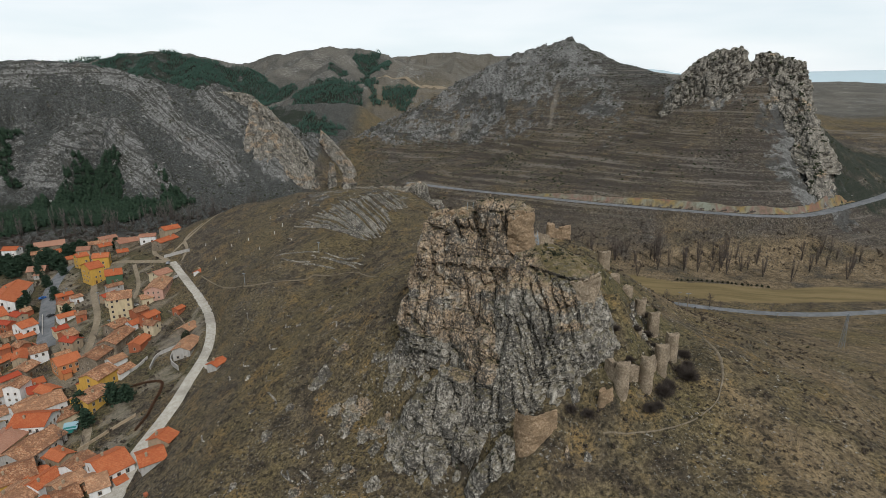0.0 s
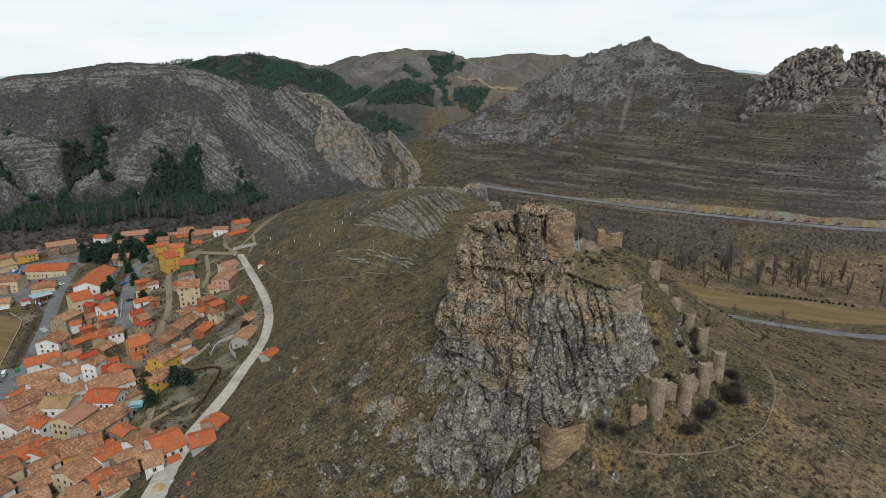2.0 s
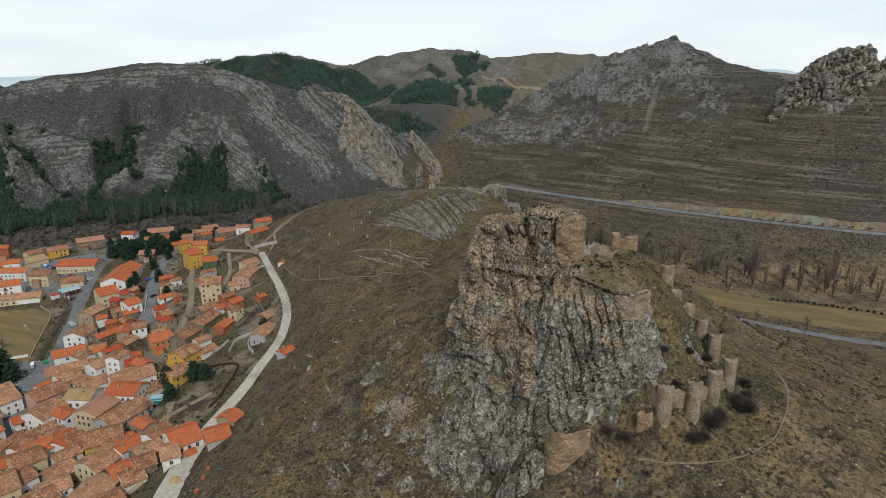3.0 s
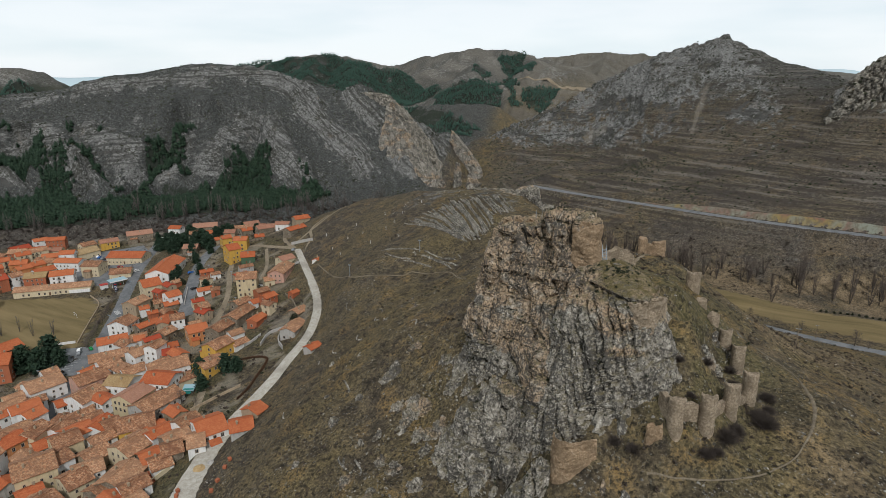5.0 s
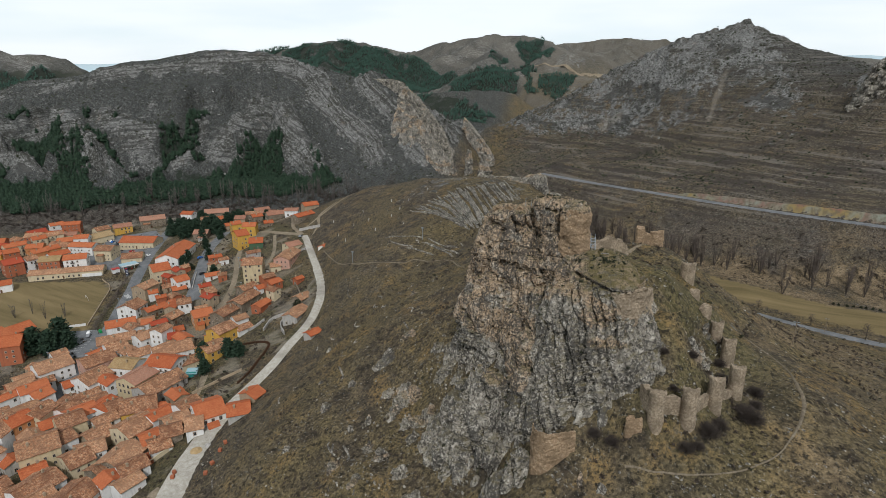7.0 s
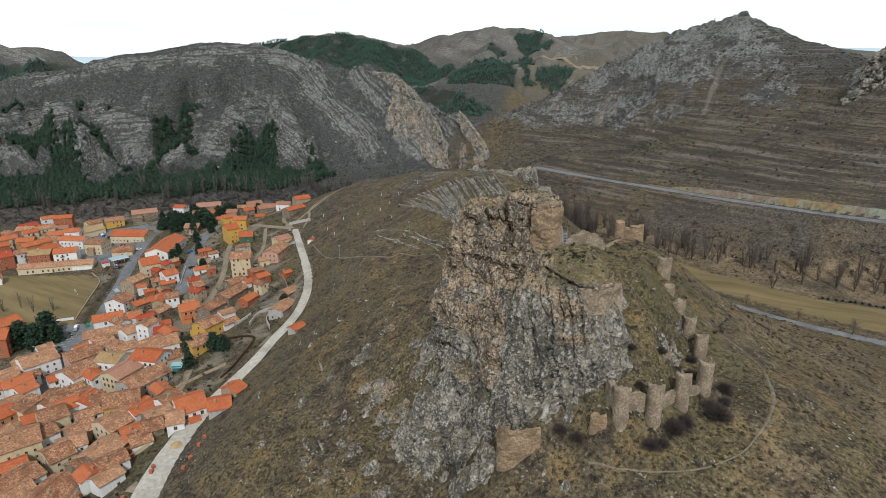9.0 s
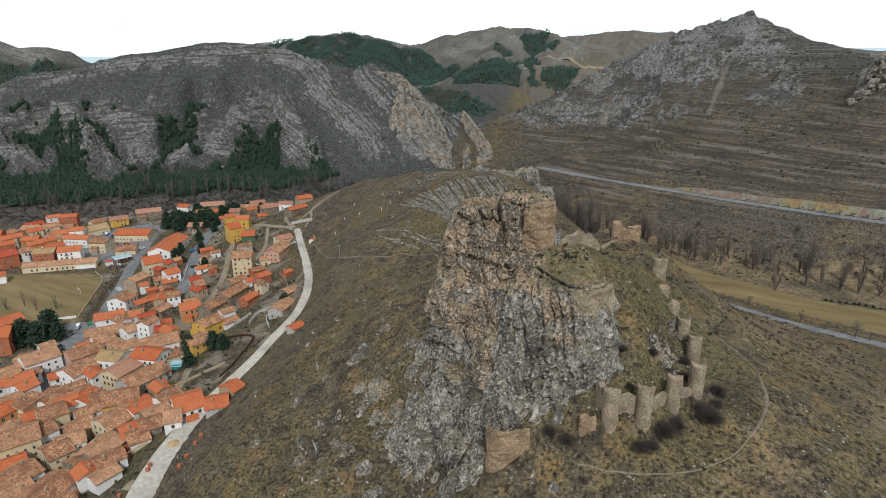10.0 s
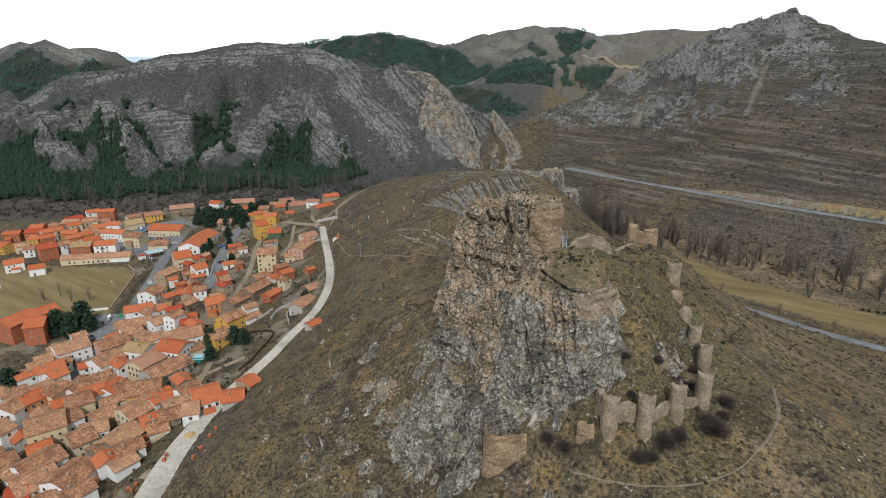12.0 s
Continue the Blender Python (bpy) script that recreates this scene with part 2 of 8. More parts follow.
def roof_material(name, tone, dark, pale, mottle):
    """Half-round clay tiles in courses down the slope."""
    tone, dark, pale = (tuple(0.81 * c for c in t) for t in (tone, dark, pale))
    n = Nodes(name, 0.85, 0.25)
    rows = n.add("ShaderNodeTexWave", Vector=n.stretch((1, 1, 1), local=True), Scale=1.15, Distortion=0.6, Detail=1.0)
    rows.bands_direction = "X"
    tile = n.add("ShaderNodeTexVoronoi", Vector=n.stretch((3.6, 2.4, 2.4), local=True), Scale=1.0)
    big, mid = n.noise(3.5, 4, 0.6), n.noise(0.8, 4, 0.65)
    pick = n.add("ShaderNodeSeparateColor", Color=tile.outputs["Color"]).outputs[0]
    col = n.mix(n.math("MULTIPLY", n.ramp(pick, (0.45, 0.0), (0.6, 1.0)), mottle), tone, pale)
    col = n.mix(n.math("MULTIPLY", n.ramp(mid, (0.40, 1.0), (0.54, 0.0)), mottle), col, dark)
    col = n.mix(n.math("MULTIPLY", n.ramp(big, (0.40, 0.8), (0.56, 0.0)), mottle), col, dark)
    shift = n.math("MULTIPLY", n.math("SUBTRACT", n.chance(), 0.5), 0.7)
    col = n.mix(n.math("ABSOLUTE", shift), col, n.mix(n.ramp(n.chance(), (0.49, 0.0), (0.51, 1.0)), dark, pale))
    col = n.mix(n.math("MULTIPLY", rows.outputs[0], 0.28), col, tuple(0.45 * c for c in dark))
    return n.done(col, rows.outputs[0], 0.08, 0.7)


def plain_material(name, tone, rough=0.7, metal=0.0, vary=0.15, spec=0.3):
    n = Nodes(name, rough, spec)
    n.bsdf.inputs["Metallic"].default_value = metal
    a = n.noise(0.6, 4, 0.6)
    return n.done(n.mix(n.ramp(a, (0.35, vary), (0.65, 0.0)), tone, tuple(0.55 * c for c in tone)))


def leaf_material(name, dark, light, island=True):
    n = Nodes(name, 0.8, 0.2)
    return n.done(n.mix(n.math("ADD", n.math("MULTIPLY", n.chance(island), 0.6), n.math("MULTIPLY", n.noise(9, 3), 0.4)), dark, light))


def cut_material():
    n = Nodes("coloured_road_cut", 0.95, 0.1)
    hue = n.noise(1.0, 3, 0.5, n.stretch((0.045, 0.045, 0.01)))
    col = n.ramp(hue, (0.36, (0.19, 0.20, 0.16)), (0.43, (0.18, 0.115, 0.09)), (0.49, (0.19, 0.185, 0.14)), (0.55, (0.22, 0.165, 0.07)), (0.62, (0.19, 0.105, 0.075)))
    streak = n.noise(1.0, 4, 0.6, n.stretch((0.5, 0.5, 0.1)))
    col = n.mix(n.ramp(streak, (0.38, 0.7), (0.55, 0.0)), col, (0.12, 0.10, 0.07))
    return n.done(col, streak, 0.3, 0.7)


M_GROUND = ground_material()
M_CUT = cut_material()
WALLS = {
    "white": plaster_material("white_plaster", (0.70, 0.69, 0.665)),
    "cream": plaster_material("cream_plaster", (0.56, 0.47, 0.32)),
    "beige": plaster_material("beige_plaster", (0.52, 0.43, 0.27)),
    "yellow": plaster_material("yellow_plaster", (0.55, 0.33, 0.07)),
    "orange": plaster_material("orange_plaster", (0.50, 0.22, 0.09)),
    "pink": plaster_material("pink_plaster", (0.50, 0.30, 0.23)),
    "tan": plaster_material("tan_plaster", (0.36, 0.28, 0.19), 0.9),
    "grey": plaster_material("grey_render", (0.40, 0.38, 0.35), 0.9),
    "green": plaster_material("dark_green_cladding", (0.07, 0.12, 0.07)),
    "brick": plaster_material("red_brick", (0.36, 0.12, 0.06), 0.7),
    "stone": masonry_material("rubble_house_wall", (0.28, 0.23, 0.17), (0.38, 0.32, 0.25)),
}
ROOFS = {
    "bright": roof_material("new_orange_tiles", (0.58, 0.160, 0.060), (0.42, 0.095, 0.034), (0.68, 0.25, 0.11), 0.5),
    "red": roof_material("red_tiles", (0.50, 0.085, 0.035), (0.36, 0.06, 0.03), (0.54, 0.12, 0.06), 0.3),
    "old": roof_material("weathered_orange_tiles", (0.53, 0.235, 0.115), (0.22, 0.100, 0.055), (0.72, 0.44, 0.26), 0.9),
    "pink": roof_material("faded_pink_tiles", (0.52, 0.24, 0.15), (0.30, 0.14, 0.09), (0.55, 0.33, 0.23), 0.5),
    "pale": roof_material("straw_coloured_tiles", (0.48, 0.32, 0.15), (0.32, 0.20, 0.09), (0.56, 0.42, 0.24), 0.5),
    "brown": roof_material("brown_mottled_tiles", (0.46, 0.200, 0.098), (0.20, 0.098, 0.058), (0.62, 0.37, 0.21), 0.85),
}
M_PANE = plain_material("dark_window_glass", (0.03, 0.033, 0.036), 0.12, spec=0.5)
M_FRAME = plain_material("window_surround", (0.42, 0.34, 0.26), 0.7)
M_WOOD = plain_material("brown_door_wood", (0.12, 0.06, 0.03), 0.6)
M_BARK = plain_material("grey_brown_bark", (0.080, 0.066, 0.056), 0.95, vary=0.6)
M_TWIG = plain_material("bare_twigs", (0.125, 0.102, 0.086), 0.95, vary=0.5)
M_SCRUB = leaf_material("leafless_scrub", (0.034, 0.027, 0.021), (0.095, 0.074, 0.058))
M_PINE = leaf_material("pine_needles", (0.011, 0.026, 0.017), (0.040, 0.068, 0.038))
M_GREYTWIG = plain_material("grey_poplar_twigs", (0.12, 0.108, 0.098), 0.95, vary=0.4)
# far pines: green made paler and bluer, distance haze painted into the needles
M_FARPINE = leaf_material("hazed_far_pine_needles", (0.026, 0.062, 0.050), (0.062, 0.112, 0.080))
M_JUNIPER = leaf_material("juniper_leaves", (0.016, 0.020, 0.012), (0.045, 0.050, 0.026))
M_STRAW = leaf_material("dry_grass", (0.11, 0.085, 0.045), (0.28, 0.22, 0.12))
M_STONE = leaf_material("loose_limestone", (0.11, 0.107, 0.10), (0.29, 0.28, 0.265))
# horizon hills: the haze of distance is put into this pale blue base colour
M_FAR = leaf_material("far_hills_painted_haze", (0.44, 0.55, 0.60), (0.50, 0.60, 0.64))
M_ROCK = rock_material()
M_TOWER = masonry_material("rubble_masonry", (0.36, 0.285, 0.20), (0.52, 0.43, 0.33))
M_ORANGE_WALL = masonry_material("ochre_rubble_masonry", (0.355, 0.250, 0.155), (0.48, 0.365, 0.25))
M_TRACK = gravel_material("pale_gravel_track", (0.33, 0.30, 0.25), (0.52, 0.49, 0.43))
M_ASPHALT = gravel_material("worn_asphalt", (0.125, 0.13, 0.135), (0.215, 0.22, 0.225), 4)
M_PATH = gravel_material("trodden_earth_path", (0.18, 0.145, 0.10), (0.31, 0.255, 0.185))
M_DARKTWIG = leaf_material("dark_bush_twigs", (0.040, 0.033, 0.028), (0.095, 0.076, 0.064))
M_TROD = gravel_material("faint_trodden_path", (0.12, 0.097, 0.068), (0.235, 0.195, 0.14), 0.9)

# ---- the lie of the land: crest, foot, road and valley lines; heights between them are interpolated ----
def lattice(ix, iy, iz, seed):
    h = (ix * 374761393 + iy * 668265263 + iz * 2147483647 + seed * 974634777) & 0xFFFFFFFF
    h = ((h ^ (h >> 13)) * 1274126177) & 0xFFFFFFFF
    return ((h ^ (h >> 16)) & 0xFFFFFF) / 16777215.0


def smooth(a, b, v):
    k = np.clip((v - a) / (b - a), 0, 1)
    return k * k * (3 - 2 * k)


def vnoise(x, y, z=None, seed=0):
    """Smooth value noise in 0..1 on arrays."""
    z = np.zeros_like(x) if z is None else z
    fx, fy, fz = np.floor(x), np.floor(y), np.floor(z)
    ix, iy, iz = fx.astype(np.int64), fy.astype(np.int64), fz.astype(np.int64)
    u, v, w = x - fx, y - fy, z - fz
    u, v, w = u * u * (3 - 2 * u), v * v * (3 - 2 * v), w * w * (3 - 2 * w)
    total = 0.0
    for dx in (0, 1):
        for dy in (0, 1):
            for dz in (0, 1):
                k = (u if dx else 1 - u) * (v if dy else 1 - v) * (w if dz else 1 - w)
                total = total + k * lattice(ix + dx, iy + dy, iz + dz, seed)
    return total


def fbm(x, y, z=None, seed=0, octaves=4, rough=0.5):
    total, gain, size = 0.0, 1.0, 0.0
    for o in range(octaves):
        f = 2.03 ** o
        total = total + gain * vnoise(x * f, y * f, None if z is None else z * f, seed + o)
        size += gain
        gain *= rough
    return total / size


def cells(x, y, z, seed=0):
    """Distances to the nearest and second nearest of scattered points, and the nearest one's random value."""
    fx, fy, fz = (np.floor(v).astype(np.int64) for v in (x, y, z))
    d1, d2, tag = np.full(x.shape, 9.0), np.full(x.shape, 9.0), np.zeros(x.shape)
    for dx in (-1, 0, 1):
        for dy in (-1, 0, 1):
            for dz in (-1, 0, 1):
                ix, iy, iz = fx + dx, fy + dy, fz + dz
                px, py, pz = (i + lattice(ix, iy, iz, seed + k) for k, i in enumerate((ix, iy, iz)))
                d = np.sqrt((x - px) ** 2 + (y - py) ** 2 + (z - pz) ** 2)
                near = d < d1
                d2 = np.where(near, d1, np.minimum(d2, d))
                tag = np.where(near, lattice(ix, iy, iz, seed + 7), tag)
                d1 = np.where(near, d, d1)
    return d1, d2, tag


LAND = {
    "village_street": [(-331, 396, -12), (-297, 330, -16), (-260, 271, -20), (-230, 220, -23), (-201, 163, -25), (-189, 140, -25), (-170, 60, -27)],
    "sports_field": [(-343, 252, -21), (-290, 286, -20.5), (-298, 219, -22), (-400, 225, -22), (-420, 320, -18), (-500, 250, -20)],
    "hill_road": [(-173, 344, 7), (-148, 309, 6), (-127, 279, 5), (-114, 255, 4), (-106.5, 231, 2), (-105, 209, 0), (-106, 191, -4), (-107.5, 173, -7), (-106.5, 153, -9), (-101.5, 134, -10), (-97, 122, -11), (-86, 90, -14)],
    "village_middle": [(-150, 168, -20), (-165, 215, -16), (-160, 250, -9), (-190, 290, -4), (-215, 330, -5), (-235, 360, -3), (-300, 430, -8)],
    "river_bend": [(-165, 525, -2), (-200, 505, -4), (-260, 480, -7), (-340, 450, -10), (-420, 410, -13), (-520, 360, -16), (-700, 300, -18), (-1000, 250, -20)],
    "castle_crest": [(70, 60, 40), (62, 98, 46), (34, 170, 66), (30, 200, 62), (18, 225, 54), (5, 260, 47), (-8, 320, 46), (-16, 358, 48), (-36, 370, 50), (-67, 390, 45), (-103, 400, 41), (-148, 405, 31), (-185, 415, 16), (-212, 425, 3)],
    "bailey": [(38, 118, 62), (43, 128, 67.5), (42, 142, 71), (44, 165, 67), (46, 188, 65), (48, 203, 60)],
    "bailey_rim": [(27, 156, 72.5), (28, 163, 71.5), (31, 172, 69), (35, 182, 67.5), (39, 190, 66)],
    "tower_feet": [(19, 103, 42.5), (30, 102, 46), (38, 105, 51), (46, 108, 52), (52, 115, 53), (58, 122, 53.5), (63, 138, 53), (66, 160, 52)],
    "west_slope": [(-15, 100, 19), (-25, 117, 21), (-39, 166, 28), (-44, 180, 31), (-54, 249, 28), (-66, 280, 36), (-84, 320, 36), (-98, 268, 23)],
    "rock_foot": [(-28, 147, 25), (-25, 158, 32), (-15, 136, 27), (-8.5, 122, 26), (-2, 108, 24), (6, 105, 28), (10, 100, 33), (14, 99, 37), (24, 107.5, 49.5), (30, 106.8, 50.5), (36, 107, 53)],
    "west_foot": [(-50, 90, 2), (-64, 137, 12), (-61, 176, 20), (-78, 215, 15), (-92, 245, 17)],
    "east_slope": [(75, 114, 49.5), (72, 133, 53), (66, 86, 45), (95, 105, 42), (102, 150, 40), (90, 202, 33), (122, 140, 35), (122, 191, 27), (109, 254, 15), (190, 225, 9), (170, 120, 20), (75, 240, 30)],
    "east_foot": [(-30, 460, -1), (3, 436, -1), (20, 400, -1), (68, 330, -1), (99, 312, -1), (121, 299, -1), (155, 286, -1), (190, 280, -1), (240, 284, -1), (330, 300, -1), (480, 320, -1)],
    "meadow": [(60, 385, -3), (107, 350, -3), (168, 330, -3), (240, 325, -3), (330, 345, -3)],
    "stream": [(-60, 500, 0), (-20, 478, -3), (20, 440, -4), (100, 400, -4), (200, 375, -4), (320, 380, -4), (480, 400, -4)],
    "highway": [(-130, 720, 30), (-80, 620, 22), (-35, 550, 22), (17, 515, 22), (83, 478, 22), (123, 456, 22), (183, 430, 22), (238, 411, 22), (275, 415, 22), (325, 445, 22), (391, 492, 22), (480, 570, 22)],
    "north_face": [(30, 560, 34), (153, 535, 47), (206, 594, 81), (59, 637, 38), (96, 640, 60), (124, 679, 95), (16, 735, 48), (235, 480, 52), (-60, 690, 30)],
    "peak_crest": [(-88, 705, 31), (-52, 740, 59), (-7, 760, 87), (33, 770, 104), (52, 775, 121), (70, 780, 138), (88, 780, 153), (126, 780, 160), (165, 780, 170), (191, 770, 155), (226, 740, 136), (252, 690, 121), (257, 660, 114)],
    "crag_ridge": [(247, 600, 116), (262, 555, 124), (298, 532, 121), (304, 512, 100), (303, 470, 54), (295, 434, 25)],
    "peak_back": [(420, 560, 40), (380, 700, 60), (220, 950, 80), (60, 950, 85), (600, 420, 15), (900, 500, 30)],
    "gorge": [(-95, 585, 8), (-108, 640, 14), (-115, 720, 24), (-125, 850, 38), (-130, 948, 52), (-160, 1100, 62)],
    "west_crest": [(-754, 560, 64), (-696, 580, 97), (-635, 590, 104), (-595, 600, 115), (-561, 615, 123), (-473, 640, 132), (-412, 650, 130), (-362, 660, 121), (-305, 670, 107), (-256, 680, 102), (-222, 680, 92), (-193, 670, 74), (-165, 650, 57), (-139, 630, 38), (-114, 588, 14)],
    "west_face": [(-560, 500, 55), (-476, 535, 66), (-429, 555, 75), (-382, 596, 101), (-301, 624, 79), (-237, 635, 51), (-290, 550, 10), (-328, 540, 28), (-408, 494, 33), (-150, 592, 8), (-131, 598, 4), (-170, 600, 22), (-640, 450, 30), (-800, 450, 25)],
    "west_back": [(-300, 850, 55), (-500, 880, 65), (-180, 800, 40), (-800, 800, 40)],
    "far_left_peak": [(-1540, 1100, 155), (-1440, 1100, 172), (-1300, 1100, 150), (-1150, 1100, 88), (-1480, 800, 50), (-1080, 1000, 60), (-1250, 900, 70)],
    "pine_hill": [(-1900, 1500, 60), (-1500, 1700, 70), (-1250, 1500, 90), (-1000, 1500, 148), (-860, 1500, 166), (-754, 1500, 184), (-620, 1500, 184), (-492, 1500, 160), (-420, 1350, 112), (-600, 1150, 100)],
    "knolls": [(-170, 1350, 110), (-121, 1350, 130), (-38, 1350, 145), (35, 1350, 121), (60, 1200, 105), (150, 1400, 130)],
    "terrace_hill": [(-232, 1000, 62), (-192, 1000, 75), (-148, 1000, 80), (-95, 1000, 68), (-66, 1000, 54), (-40, 1050, 70)],
    "plantation": [(-339, 1250, 118), (-263, 1250, 115), (-197, 1250, 124), (-195, 900, 43), (-132, 900, 44), (-88, 950, 55), (-273, 1000, 47)],
    "middle_ridge": [(-407, 1700, 164), (-324, 1700, 191), (-245, 1700, 205), (-151, 1700, 192), (-72, 1700, 155)],
    "back_ridge": [(-539, 2000, 186), (-400, 2000, 210), (-247, 2000, 221), (-125, 2500, 202), (2, 2500, 234), (190, 2500, 223), (500, 2600, 190)],
    "plain": [(-3600, 3600, 120), (-1600, 2500, 110), (-4800, 1000, 60), (1050, 3500, 108), (1400, 3500, 106), (2300, 3500, 100), (900, 1500, 50), (2500, 1500, 60), (4800, 2500, 100), (0, 4800, 120), (2200, 4800, 95), (3500, 4300, 95), (700, 900, 50), (1500, 700, 70)],
    "behind": [(0, -100, 10), (-200, -300, -30), (300, -200, 0), (0, -1500, -20), (-2500, -500, -20), (2500, -500, 0), (-4800, -4800, 20), (4800, -4800, 20), (-4800, 4800, 100), (4800, 4800, 95)],
}


def along(line, step):
    """Points spaced along a polyline of (x, y, z)."""
    pts = []
    for a, b in zip(line, line[1:]):
        n = max(1, int(math.hypot(b[0] - a[0], b[1] - a[1]) / step))
        pts += [[a[k] + (b[k] - a[k]) * i / n for k in range(3)] for i in range(n)]
    return pts + [list(line[-1])]


HILLS = [
    ([(-1000, 1500, 152), (-880, 1500, 166), (-773, 1500, 183), (-688, 1500, 187), (-622, 1500, 181), (-542, 1500, 164), (-470, 1470, 130), (-395, 1400, 96)], 0.42),
    ([(-700, 1480, 182), (-660, 1340, 140), (-600, 1200, 98)], 0.5),
    ([(-622, 1490, 178), (-545, 1330, 128), (-470, 1180, 90)], 0.5),
    ([(-760, 2000, 150), (-592, 1850, 169), (-473, 1800, 198), (-384, 1800, 207), (-265, 1800, 211), (-173, 1800, 201), (-131, 1820, 179), (-60, 1850, 140)], 0.45),
    ([(-265, 1790, 208), (-282, 1560, 165), (-290, 1400, 131), (-345, 1330, 98)], 0.55),
    ([(-384, 1790, 203), (-430, 1560, 140), (-440, 1420, 105)], 0.55),
    ([(-150, 1790, 190), (-170, 1600, 150), (-150, 1450, 122)], 0.55),
    ([(-330, 1210, 80), (-302, 1200, 88), (-219, 1200, 112), (-150, 1200, 114), (-116, 1200, 112), (14, 1200, 101), (80, 1230, 90)], 0.42),
    ([(-160, 1370, 100), (-142, 1350, 118), (-118, 1350, 131), (-76, 1350, 147), (-16, 1350, 141), (44, 1350, 119), (90, 1380, 100)], 0.5),
    ([(-400, 2300, 190), (-178, 2300, 203), (-77, 2300, 216), (60, 2300, 224), (176, 2300, 213), (420, 2400, 180)], 0.35),
    ([(60, 2300, 222), (30, 1950, 160), (20, 1700, 120)], 0.5),
    ([(-330, 1020, 55), (-308, 1000, 66), (-245, 1000, 76), (-175, 1000, 77), (-146, 1000, 75), (-107, 1000, 56), (-87, 1000, 46)], 0.45),
    ([(-1700, 1120, 130), (-1627, 1100, 146), (-1511, 1100, 169), (-1411, 1100, 158), (-1316, 1100, 144), (-1225, 1100, 130), (-1168, 1090, 100), (-1110, 1060, 72)], 0.6),
    ([(-1411, 1090, 156), (-1370, 960, 95), (-1330, 880, 60)], 0.6),
    ([(-1250, 1090, 132), (-1200, 980, 85), (-1160, 900, 60)], 0.6),
]

CONNECTED = ("village_street", "hill_road", "castle_crest", "bailey", "tower_feet", "east_foot", "highway", "peak_crest", "crag_ridge", "west_crest", "river_bend", "stream")
KNOTS = np.array([p for name, line in LAND.items() for p in (along(line, 28) if name in CONNECTED else line)], float)
SCALE = 100.0


def solve_land():
    c = KNOTS[:, :2] / SCALE
    n = len(c)
    a = np.zeros((n + 3, n + 3))
    a[:n, :n] = -np.sqrt(((c[:, None] - c[None]) ** 2).sum(2)) - 0.02 * np.eye(n)
    a[:n, n], a[:n, n + 1:] = 1, c
    a[n:, :n] = a[:n, n:].T
    return np.linalg.solve(a, np.concatenate([KNOTS[:, 2], np.zeros(3)]))


WEIGHTS = solve_land()


def near_line(x, y, line):
    """Distance to a polyline and its height at the nearest place."""
    best, height = np.full(x.shape, 1e9), np.zeros(x.shape)
    for a, b in zip(line, line[1:]):
        dx, dy = b[0] - a[0], b[1] - a[1]
        s = np.clip(((x - a[0]) * dx + (y - a[1]) * dy) / (dx * dx + dy * dy), 0, 1)
        d = np.hypot(x - a[0] - s * dx, y - a[1] - s * dy)
        height = np.where(d < best, a[2] + s * (b[2] - a[2]), height)
        best = np.minimum(best, d)
    return best, height


def land(x, y):
    """Bare height of the land."""
    x, y = np.asarray(x, float), np.asarray(y, float)
    shape, x, y = x.shape, x.ravel() / SCALE, y.ravel() / SCALE
    out = np.empty(len(x))
    for i in range(0, len(x), 20000):
        xs, ys = x[i:i + 20000, None], y[i:i + 20000, None]
        out[i:i + 20000] = -np.sqrt((xs - KNOTS[None, :, 0] / SCALE) ** 2 + (ys - KNOTS[None, :, 1] / SCALE) ** 2) @ WEIGHTS[:-3]
    out += WEIGHTS[-3] + WEIGHTS[-2] * x + WEIGHTS[-1] * y
    return out.reshape(shape)


def far_hills(x, y, base):
    """Spurs and valleys of the country beyond the gorge, raised over the base height."""
    wx, wy = x + 46 * (fbm(x / 130, y / 130, seed=141) - 0.5), y + 46 * (fbm(x / 130, y / 130, seed=142) - 0.5)
    k = smooth(830, 980, y) * smooth(330, 200, x)
    gully = 1 - np.abs(2 * fbm(wx / 95, wy / 95, seed=143, octaves=4) - 1)
    out = base - 48 * k
    for spine, slope in HILLS:
        d, h = near_line(wx, wy, spine)
        z = h - slope * d - 26 * smooth(12, 130, d) * smooth(0.78, 1.0, gully)
        out = np.maximum(out, np.where(k > 0.3, z, -1e3))
    out = out + 46 * (fbm(x / 80, y / 80, seed=144) - 0.55) * smooth(-1080, -1180, x) * smooth(60, 100, out)
    return base + (out - base) * smooth(0.0, 0.5, k)


def wobble(line, amount=0.0, step=6.0):
    """A polyline made smooth and closely stepped (Catmull-Rom)."""
    p = [Vector(q) for q in line]
    p = [p[0] * 2 - p[1]] + p + [p[-1] * 2 - p[-2]]
    out = []
    for i in range(1, len(p) - 2):
        n = max(2, int((p[i + 1] - p[i]).length / step))
        for k in range(n):
            t = k / n
            out.append(0.5 * ((2 * p[i]) + (p[i + 1] - p[i - 1]) * t + (2 * p[i - 1] - 5 * p[i] + 4 * p[i + 1] - p[i + 2]) * t * t + (3 * p[i] - p[i - 1] - 3 * p[i + 1] + p[i + 2]) * t ** 3))
    out.append(p[-2])
    return [tuple(q) for q in out]


HILL_ROAD = wobble(LAND["hill_road"])
STREET = wobble(LAND["village_street"])
HIGHWAY = wobble(LAND["highway"][2:], step=12)
VALLEY_ROAD = wobble(LAND["east_foot"], step=10)
